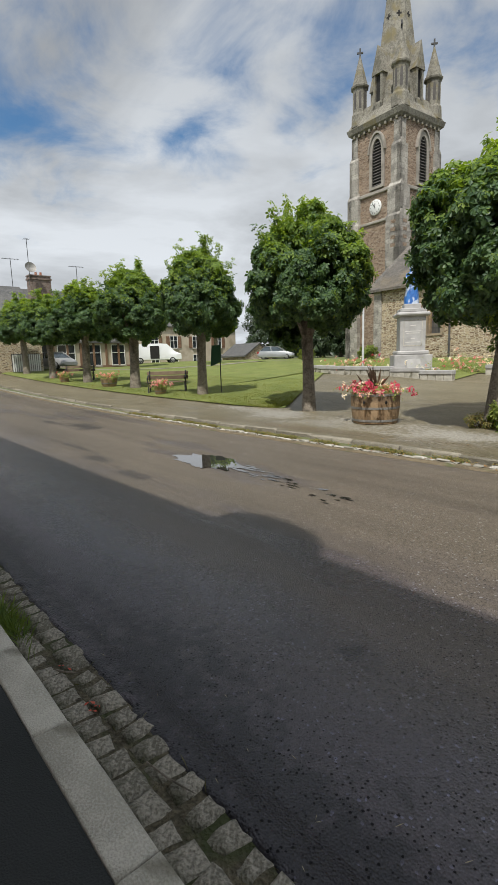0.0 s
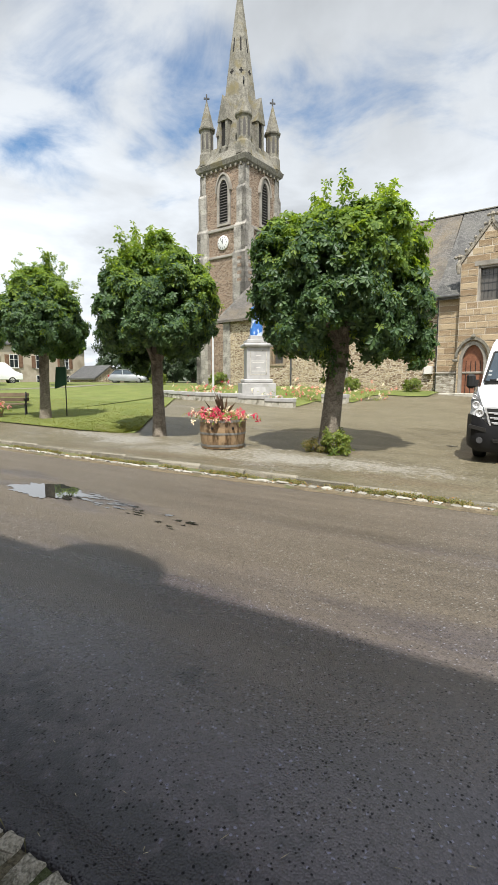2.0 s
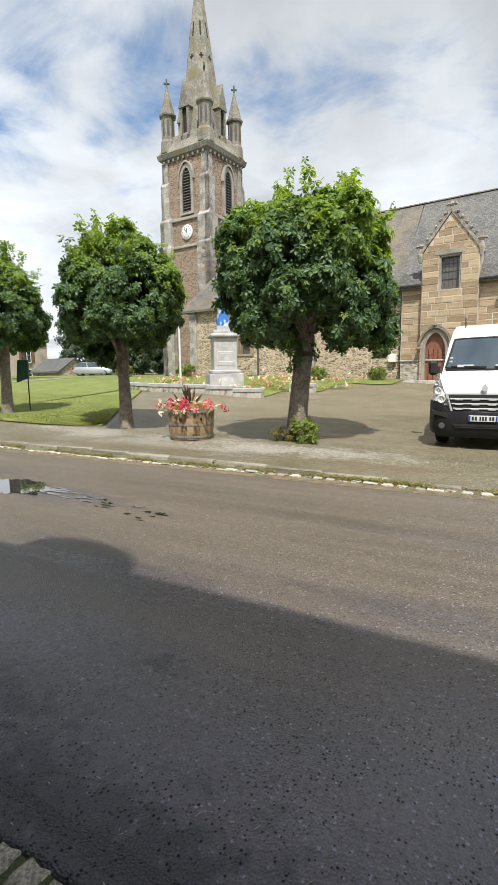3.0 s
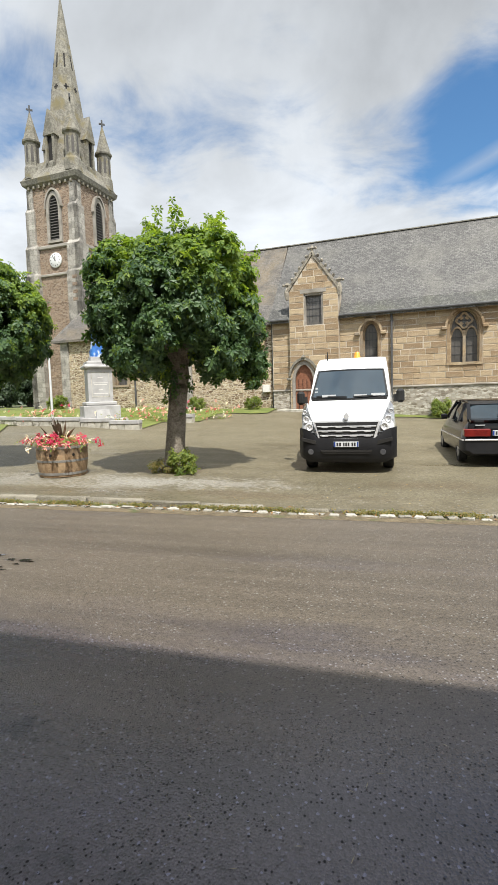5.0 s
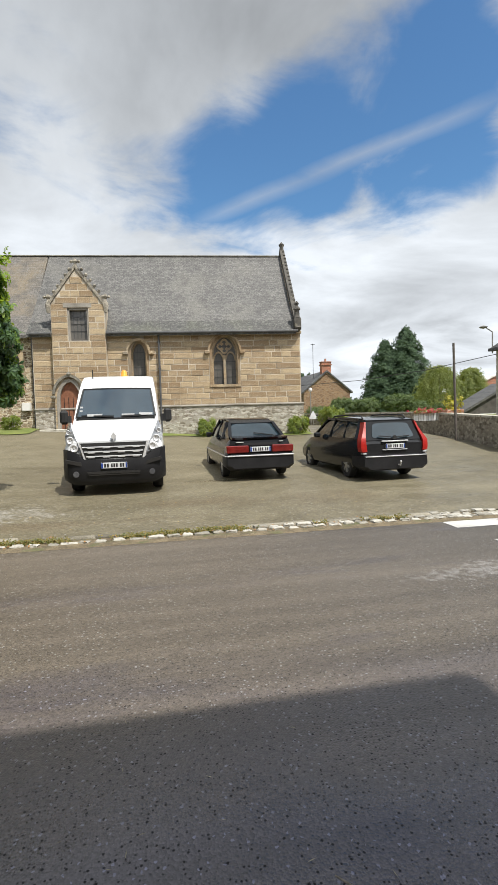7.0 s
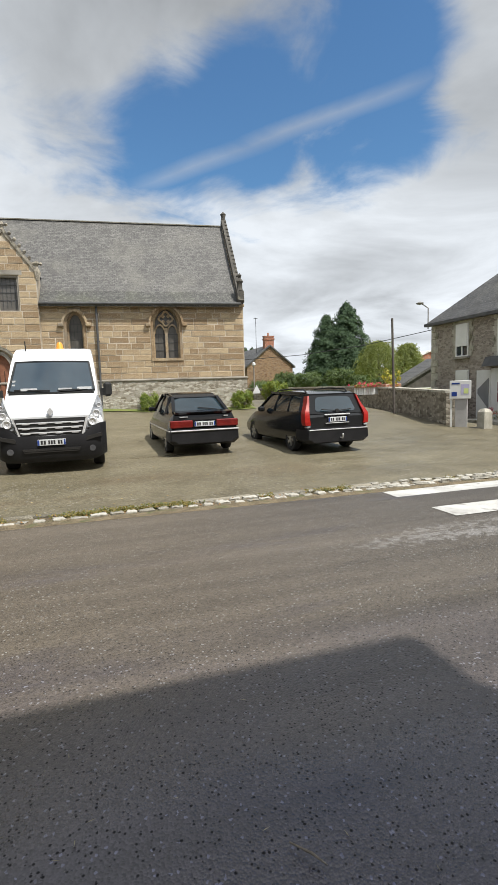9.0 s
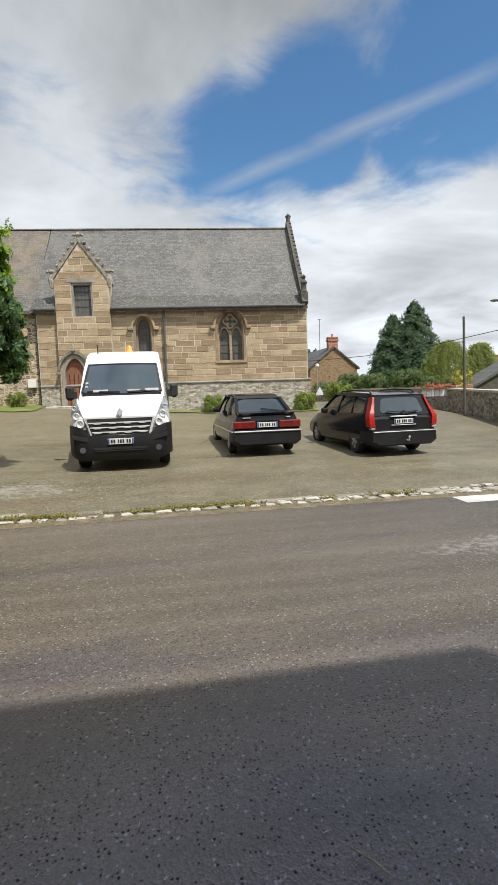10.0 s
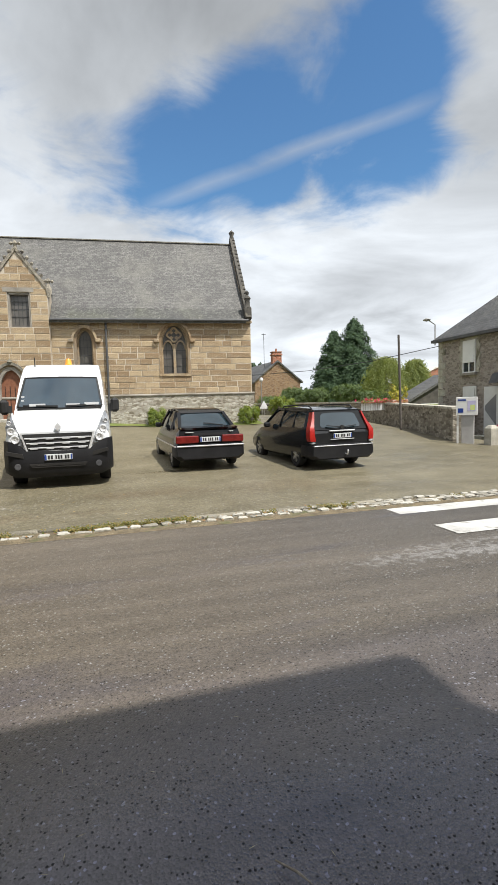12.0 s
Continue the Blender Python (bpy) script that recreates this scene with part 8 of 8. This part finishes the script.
# white delivery van far off
wv = thing("panel_van", "white panel van with open side door", "van", Matrix.Translation((-45.9, 23.6, ground_z(-46, 24))) @ Matrix.Rotation(radians(-24), 4, "Z"))
b = bmesh.new()
loft(b, [body_ring(y, 0.35, 0.9, zt, 0.95, 0.96, wt) for y, zt, wt in ((0, 1.95, 0.8), (3.0, 2.0, 0.82), (3.6, 1.95, 0.8), (4.4, 1.2, 0.8), (5.0, 0.95, 0.8))])
part("body", b, M_VANWHITE, wv, "", 30)
b = bmesh.new()
box(b, 0.955, 0.985, 1.9, 2.8, 0.5, 1.75)
part("door_opening", b, M_DARK, wv)
for s in (-1, 1):
    for y in (0.9, 4.1):
        wheel(wv, s * 0.86, y, 0.32, 0.2, s)
# pale garden path
b = bmesh.new()
cols = [[b.verts.new((x, 13.5 + (x + 38) * 0.95 + d, ground_z(x, 13.5 + (x + 38) * 0.95 + d) + 0.07)) for d in (0, 1.3)] for x in steps(-40, -22, 1)]
for p, q in zip(cols, cols[1:]):
    b.faces.new((p[0], q[0], q[1], p[1]))
structure("path_lawn", b, M_GRAVEL, "pale gravel path across the lawn")

# dark trees beyond the lawn and the churchyard
TD = tree("broadleaf_tree", "dark broad-crowned tree beyond the lawn", 5000, 2.6, 2.7, 2.2, 0.25, 52, 0.34, M_LEAF_FAR, crown_z=4.2, leaflets=3)
put(TD, -42.5, 42.5)
UH = bush("hedge_bush", "tall dark hedge bush beyond the lawn", 2600, 2.6, 3.4, 71, M_LEAF_FAR, 0.3)
put(UH, -44.5, 40.5)
UH["group"] = "hedge beyond the lawn"
for x, y in ((-40.3, 41.0), (-36.4, 41.5), (-32.5, 42.0), (-28.4, 42.6)):
    copy_thing(UH, Matrix.Translation((x, y, ground_z(x, y))) @ Matrix.Rotation(x, 4, "Z"))
for x, y, s, t in ((-38.5, 44, 1.15, 1), (-34.5, 42.5, 0.95, 2), (-31, 44, 1.1, 3), (-47.5, 45, 1.2, 4), (-27, 46, 1.0, 5), (-22, 48, 1.0, 0.4), (13.5, 53, 0.8, 2.5), (30.5, 62, 1.0, 1.3)):
    copy_thing(TD, Matrix.Translation((x, y, ground_z(x, y))) @ Matrix.Rotation(t, 4, "Z") @ Matrix.Scale(s, 4))
b = bmesh.new()
q = np.random.default_rng(77)
c = []
for _ in range(9000):
    a = q.uniform(-1.25, 1.2)
    d = q.uniform(150, 175)
    hgt = 8 + 5 * math.sin(a * 9) + 3 * math.sin(a * 23 + 1)
    c.append((d * math.sin(a), d * math.cos(a), q.random() ** 0.6 * max(3.0, hgt)))
b.free()
wood = new("distant_wood", leaf_mesh("distant_wood", np.array(c), np.tile((0.0, -1.0, 0.4), (len(c), 1)), 2.6, 3, M_LEAF_FAR, 5))
tagged(wood, "dark green line of distant woodland on the horizon", "wood", kind="stuff")

# ---- right-hand background ----
M_COTTAGE = masonry("orange_brown_cottage_stone", (0.18, 0.1, 0.055), (0.34, 0.22, 0.12), (0.3, 0.23, 0.16), 0.24)
SHX = gable_house("cottage", "small brown stone cottage with brick chimney", 14.6, 19.4, 47.2, 56, 0.6, 3.8, 5.75, M_COTTAGE)
chimney(SHX, 17.05, 47.7, 5.3, 6.55, 0.95, 0.6, M_BRICK, 1)
chimney(SHX, 14.9, 53, 4.5, 6.3, 0.8, 0.6, M_BRICK, 0)
aerial(14.8, 50, 4, 8.0, 0.6)
aerial(16.2, 49, 5, 8.6, 0.2)


def conifer(x, y, h, r, n, seed):
    t = thing("conifer_tree", "tall dark green conifer with ragged outline", "tree", Matrix.Translation((x, y, ground_z(x, y))))
    bb = bmesh.new()
    tube(bb, [(0, 0, -0.1), (0, 0, h * 0.6), (0, 0, h * 0.97)], [0.3, 0.18, 0.03], 8)
    part("trunk", bb, M_BARK, t)
    g2 = np.random.default_rng(seed)
    # tiers of boughs that sweep out and dip, each a spray of short needles
    tiers = 460
    bh = (np.arange(tiers) + g2.random(tiers)) / tiers
    ba = np.arange(tiers) * 2.39996 + g2.normal(0, 0.4, tiers)
    reach = r * np.clip(1.02 - bh, 0, 1) ** 0.62 * g2.uniform(0.6, 1.12, tiers)
    w = g2.choice(tiers, n, p=(reach + 0.25) / (reach + 0.25).sum())
    along = g2.random(n) ** 0.6
    a = ba[w] + g2.normal(0, 0.16, n) * (0.5 + 0.9 * (1 - along))
    rad = reach[w] * along
    c2 = np.stack([rad * np.cos(a), rad * np.sin(a), 0.7 + (h - 0.8) * bh[w] + 0.3 * along - 0.34 * rad * along ** 1.5 + g2.normal(0, 0.09, n)], 1)
    ob = new("crown", leaf_mesh("crown", c2, np.stack([np.cos(a), np.sin(a), np.full(n, 0.6)], 1), 0.19, 3, M_CONIFER, seed, spread=0.7, width=0.16))
    ob.parent = t
    return t


conifer(22.0, 40.6, 8.9, 3.7, 34000, 3)
conifer(20.3, 41.2, 7.9, 3.2, 24000, 4)


def willow(x, y, h, r, seed):
    t = thing("willow_tree", "pale green weeping willow with hanging fronds", "tree", Matrix.Translation((x, y, ground_z(x, y) + 0.1)))
    bb = bmesh.new()
    tube(bb, [(0, 0, -0.3), (0.1, 0, h * 0.4), (0, 0, h * 0.8)], [0.2, 0.15, 0.04], 8)
    part("trunk", bb, M_BARK, t)
    g2 = np.random.default_rng(seed)
    c2 = []
    for _ in range(230):
        a, q2 = g2.uniform(0, 6.28), g2.random() ** 0.45
        # each frond arches up from the head, then hangs
        reach, rise, fall = r * q2 * g2.uniform(0.75, 1.15), h * g2.uniform(0.86, 1.02), h * g2.uniform(0.35, 0.75)
        for i in range(30):
            s = i / 29
            d = reach * min(1.0, 1.5 * s) ** 0.8
            z = rise - 0.12 * h * q2 * min(1.0, 1.5 * s) ** 2 - fall * max(0.0, s - 0.25) / 0.75 * q2
            c2.append((math.cos(a) * d + g2.normal(0, 0.035), math.sin(a) * d + g2.normal(0, 0.035), z))
    ob = new("crown", leaf_mesh("crown", np.array(c2), np.tile((0.0, -1.0, 0.2), (len(c2), 1)), 0.22, 2, M_WILLOW, seed, spread=0.5, width=0.13))
    ob.parent = t


willow(20.3, 32.6, 4.7, 1.9, 8)
willow(22.6, 32.4, 4.5, 1.5, 9)
HB0 = bush("hedge_bush", "clipped dark green hedge bush behind the wall", 2600, 0.95, 1.35, 61, leaves("clipped_hedge_leaf", (0.045, 0.08, 0.026), (0.12, 0.17, 0.05), 0.5, 0.25), 0.11)
put(HB0, 12.7, 31.9, 0, 1.3)
HB0["group"] = "hedge bushes behind the wall"
for x, y, z, s in ((14.3, 31.4, 1.25, 1.0), (15.9, 30.6, 1.35, 1.05), (13.5, 33.0, 1.2, 1.0), (17.4, 30.4, 1.1, 0.9), (11.6, 34.6, 0.8, 0.95), (12.4, 36.0, 0.8, 1.0), (18.8, 29.8, 1.0, 0.8)):
    copy_thing(HB0, Matrix.Translation((x, y, z)) @ Matrix.Rotation(x, 4, "Z") @ Matrix.Scale(s, 4))

# raised churchyard behind its stone wall
b = bmesh.new()
vs = [b.verts.new((x, y, 1.22)) for x, y in ((12.1, 14.6), (14.1, 21.6), (14.95, 25.2), (9.7, 33.0), (9.7, 46), (30, 46), (30, 25), (16.6, 23.4), (15.4, 19.2))]
b.faces.new(vs)
structure("ground_terrace", b, M_LAWN, "raised grassy terrace behind the stone wall")
M_YARDWALL = masonry("grey_yard_wall", (0.1, 0.083, 0.06), (0.4, 0.365, 0.3), (0.2, 0.175, 0.135), 0.24, flatten=2.2)


def yard_wall(x0, y0, x1, y1, top0, top1):
    L = math.dist((x0, y0), (x1, y1))
    m = Matrix.Translation((x0, y0, 0)) @ Matrix.Rotation(math.atan2(y1 - y0, x1 - x0), 4, "Z")
    t = thing("stone_wall", "grey rubble boundary wall with pale capping", "wall", m)
    bb = bmesh.new()
    prism(bb, [(0, -0.3), (L, -0.3), (L, top1 - 0.08), (0, top0 - 0.08)], -0.2, 0.2)
    part("wall", bb, M_YARDWALL, t)
    bb = bmesh.new()
    prism(bb, [(0, top0 - 0.08), (L, top1 - 0.08), (L, top1), (0, top0)], -0.24, 0.24)
    part("capping", bb, M_KERB, t)


yard_wall(11.75, 14.15, 13.9, 21.5, 1.3, 1.42)
yard_wall(13.9, 21.5, 14.8, 25.0, 1.42, 1.5)
yard_wall(14.8, 25.0, 9.4, 33.0, 1.5, 1.55)
yard_wall(9.4, 33.0, 9.4, 46.0, 1.55, 1.6)
# white fence with flower boxes on the terrace
for k in range(3):
    t0 = k / 3
    x, y = 12.75 + 1.45 * t0, 22.6 - 0.3 * t0
    fb = thing("flower_fence", "white fence panel with boxes of red flowers", "fence", Matrix.Translation((x, y, 1.06)) @ Matrix.Rotation(radians(-28), 4, "Z"))
    for i in range(5):
        b = bmesh.new()
        box(b, i * 0.115, i * 0.115 + 0.1, -0.02, 0.02, 0, 0.36)
        part("board", b, M_FRAMEWHITE, fb)
    b = bmesh.new()
    box(b, 0.0, 0.56, -0.12, 0.0, 0.36, 0.44)
    part("flower_box", b, M_BRICK, fb)
    flowers("flowering_plants", "small red flowers in a fence box", Matrix.Translation((x + 0.25, y - 0.15, 1.48)), 60, (0.5, 0.15), 0.18, ((M_BLOOM_RED, 10),), 200 + k)
pt = thing("brick_planter", "orange brick planter with yellow shrub", "planter", Matrix.Translation((14.4, 21.9, 1.15)))
b = bmesh.new()
box(b, -0.45, 0.45, -0.25, 0.25, 0, 0.42, 0.02)
part("trough", b, M_BRICK, pt)
YB = bush("yellow_shrub", "yellow-green spiky shrub in the planter", 420, 0.42, 0.9, 66, leaves("yellow_leaf", (0.3, 0.3, 0.04), (0.42, 0.38, 0.08), 0.5, 0.3), 0.14, 1)
put(YB, 14.4, 21.9, 0, 1.45)
# pole with its wire
M_SHED_POLE = material("grey_pole_wood", (0.07, 0.06, 0.05), (0.13, 0.115, 0.1), rough=0.9, scale=6, bump=0.4)
b = bmesh.new()
tube(b, [(12.25, 18.3, 0.1), (12.2, 18.4, 4.25)], [0.055, 0.045], 10)
tagged(new("utility_pole", finish(b, "utility_pole", M_SHED_POLE, 50)), "plain dark wooden pole beside the wall", "pole")
b = bmesh.new()
wp = [(17.0, 22.1, 4.25), (14.5, 24.5, 3.7), (12.0, 27.5, 3.4), (8.0, 32, 3.3)]
tube(b, wp, 0.018, 5)
tagged(new("overhead_cable", finish(b, "overhead_cable", M_IRON)), "thin dark cable slung from the house", "cable")
# garages beyond
M_SHED = material("dark_weathered_boarding", (0.05, 0.045, 0.04), (0.1, 0.09, 0.08), rough=0.9, scale=3, bump=0.4, fine=40)
GA = gable_house("garage", "low dark garage with white door", 18.75, 25, 27.4, 29, 0.0, 1.55, 3.15, M_SHED)
b = bmesh.new()
box(b, 19.6, 22.4, 27.34, 27.42, 0.3, 1.25)
part("garage_door", b, M_FRAMEWHITE, GA)
gable_house("red_gabled_barn", "far barn with red gable and pale roof", 33, 41, 49, 60, 0, 3.6, 5.2, M_BRICK, M_WHITE)

# stone house across the side street
M_HOUSE = masonry("brown_grey_house_stone", (0.21, 0.175, 0.15), (0.43, 0.375, 0.325), (0.4, 0.36, 0.31), 0.2, flatten=2.2)
hz = -0.15
sh = thing("street_house", "brown stone house with slate hip roof and shop", "house")
b = bmesh.new()
box(b, 17.0, 25, 7.5, 22.15, hz - 0.2, 4.55)
part("wall", b, M_HOUSE, sh)
b = bmesh.new()
loft(b, [[(16.72, 7.2, 4.5), (25.3, 7.2, 4.5), (25.3, 22.45, 4.5), (16.72, 22.45, 4.5)], [(20.9, 11.2, 8.3), (21.1, 11.2, 8.3), (21.1, 18.3, 8.3), (20.9, 18.3, 8.3)]])
part("roof", b, M_SLATE_DARK, sh, "dark slate hip roof")
b = bmesh.new()
box(b, 16.68, 16.95, 7.2, 22.4, 4.4, 4.54)
part("gutter", b, M_LEAD, sh)
for k in range(13):
    b = bmesh.new()
    l = 0.5 if k % 2 else 0.3
    box(b, 16.965, 17.4 if k % 2 else 17.6, 22.16 - l, 22.19, hz + 0.1 + k * 0.345, hz + 0.43 + k * 0.345, 0.012)
    part("quoin", b, M_KERB, sh)
chimney(sh, 20.9, 16.3, 7.6, 9.2, 0.8, 1.6, M_HOUSE)
house_window(sh, 19.9, 2.8, 0.72, 1.4, 17.0, -1, 0.3, True, True)
house_window(sh, 17.3, 2.65, 0.75, 1.5, 17.0, -1, 0.42, True, True)
house_window(sh, 13.2, 2.65, 0.75, 1.5, 17.0, -1, 0.42, True, True)
house_window(sh, 19.85, 0.9, 0.75, 1.15, 17.0, -1, 0.05, False)
b = bmesh.new()
box(b, 16.93, 17.02, 18.05, 18.9, hz + 0.05, 2.05)
dn = part("door", b, M_FRAMEWHITE, sh, "white glazed house door")
b = bmesh.new()
prism(b, [(18.15, 0.35), (18.8, 1.0), (18.8, 1.2), (18.15, 1.7)], 16.905, 16.93, "x")
part("glass_panel", b, M_GREYPALE, dn)
b = bmesh.new()
box(b, 16.9, 17.02, 10, 18.0, hz, 2.1)
sf = part("shopfront", b, M_FRAMEWHITE, sh, "pale shopfront with small-paned windows")
for k in range(6):
    y = 17.3 - k * 0.9
    b = bmesh.new()
    box(b, 16.875, 16.9, y - 0.3, y + 0.3, 0.65, 1.5)
    part("shop_pane", b, material("pink_curtained_pane", (0.25, 0.09, 0.11), (0.35, 0.15, 0.17), rough=0.2), sf) if k == 0 else place("shop_pane", bpy.data.objects["shop_pane"].data, sf, Matrix.Translation((0, -k * 0.9, 0)))
    b = bmesh.new()
    box(b, 16.85, 16.878, y - 0.02, y + 0.02, 0.65, 1.5)
    box(b, 16.85, 16.878, y - 0.3, y + 0.3, 1.06, 1.1)
    part("glazing_bar", b, M_FRAMEWHITE, sf)
b = bmesh.new()
prism(b, [(16.55, 2.2), (17.0, 2.2), (17.0, 2.65), (16.75, 2.6)], 9.8, 18.2)
part("awning", b, M_LEAD, sh, "dark slate ledge over the shop")
b = bmesh.new()
box(b, 15.6, 17.0, 8, 18.3, hz - 0.2, hz + 0.08)
structure("pavement_shop", b, M_KERB, "narrow pavement before the shop")
for y in (17.6, 16.6, 15.5):
    flowers("potted_flowers", "small pot of red flowers before the shop", Matrix.Translation((16.6, y, hz + 0.08)), 60, (0.35, 0.3), 0.45, ((M_BLOOM_RED, 10), (M_BLOOM_PINK, 6)), 300 + round(y))
# lamp on the house corner
sl = thing("street_lamp", "grey street lamp head on the house corner", "lamp", Matrix.Translation((16.85, 22.3, 4.6)))
b = bmesh.new()
tube(b, [(0, 0, -0.3), (0, 0, 0.75), (-0.35, 0, 0.95)], 0.03)
part("arm", b, M_HOOP, sl)
b = bmesh.new()
lathe(b, [(0.02, 0), (0.16, 0.04), (0.2, 0.09), (0.05, 0.16)], 14, (-0.5, 0, 0.9))
part("head", b, M_HOOP, sl, "", 50)
# notice board, stone posts
nb = thing("notice_board", "white parish notice board on a stone pier", "sign", Matrix.Translation((11.63, 13.62, ground_z(11.5, 13.6))) @ Matrix.Rotation(radians(-42), 4, "Z"))
b = bmesh.new()
box(b, -0.32, 0.32, -0.12, -0.07, 0.92, 1.5, 0.01)
bd = part("board", b, M_FRAMEWHITE, nb)
for x0, x1, z0, z1, mt, nm in ((-0.26, -0.02, 1.38, 1.43, M_PLATEBLUE, "title_bar"), (0.02, 0.26, 1.05, 1.38, material("lilac_map_print", (0.42, 0.4, 0.6), (0.55, 0.52, 0.7), rough=0.6), "map_print"), (0.1, 0.24, 1.08, 1.25, material("lime_map_print", (0.55, 0.65, 0.2), (0.65, 0.72, 0.3), rough=0.6), "map_patch"), (-0.26, -0.1, 1.0, 1.14, M_PLATEBLUE, "blue_mark")):
    b = bmesh.new()
    box(b, x0, x1, -0.126 - (0.002 if nm == "map_patch" else 0), -0.121, z0, z1)
    part(nm, b, mt, bd)
b = bmesh.new()
box(b, -0.16, 0.22, -0.06, 0.2, -0.1, 0.92, 0.02)
part("pier", b, M_MONU, nb)
b = bmesh.new()
box(b, -0.3, -0.24, -0.065, -0.02, -0.1, 1.0)
part("post", b, M_FRAMEWHITE, nb)
b = bmesh.new()
z0 = ground_z(12.05, 13.0)
loft(b, [[(12.05 + a * s, 13.0 + c * s, z0 + z) for a, c in ((-1, -1), (1, -1), (1, 1), (-1, 1))] for s, z in ((0.16, -0.1), (0.15, 0.52), (0.1, 0.6), (0.01, 0.63))])
tagged(new("stone_bollard", finish(b, "stone_bollard", M_KERB)), "short square stone bollard with pointed top", "bollard")
# lamp post and warning sign near the churchyard
lp = thing("lamp_post", "slim grey lamp post with round head", "lamp", Matrix.Translation((10.0, 30.5, ground_z(10, 30.5))))
b = bmesh.new()
tube(b, [(0, 0, -0.1), (0, 0, 2.1)], [0.045, 0.035], 8)
part("post", b, M_HOOP, lp)
b = bmesh.new()
lathe(b, [(0.03, 2.1), (0.13, 2.2), (0.1, 2.34), (0.02, 2.38)], 12)
part("lamp_head", b, M_PLATE, lp, "", 50)
ts = thing("warning_sign", "small white triangular road sign on a post", "sign", Matrix.Translation((10.05, 30.2, ground_z(10, 30.2))))
b = bmesh.new()
tube(b, [(0.02, 0.03, -0.1), (0.02, 0.03, 0.9)], 0.025, 6)
part("post", b, M_HOOP, ts)
b = bmesh.new()
prism(b, [(-0.3, 0.4), (0.3, 0.4), (0, 0.92)], -0.02, 0.0)
part("plate", b, M_PLATE, ts)


# ---- the wall's dressed stones ----
courses(choir, 0.02, BAY0, 2.13, 5.34, 0.27, [])
courses(choir, BAY1, 12.22, 2.13, 5.34, 0.27, [BIG, SMALL])
courses(bay, BAY0, BAY1, 0.6, 5.1, 0.28, [DOOR], BY)
courses(bay, BAY0, 1.66, 5.1, 6.75, 0.275, [], BY)
courses(bay, 2.58, BAY1, 5.1, 6.75, 0.275, [], BY)
for k in range(5):
    z = 6.75 + 0.3 * k
    hw = 1.17 * (8.3 - z - 0.3) / 1.55
    if hw > 0.15:
        courses(bay, BAYC - hw, BAYC + hw, z, z + 0.3, 0.3, [], BY)
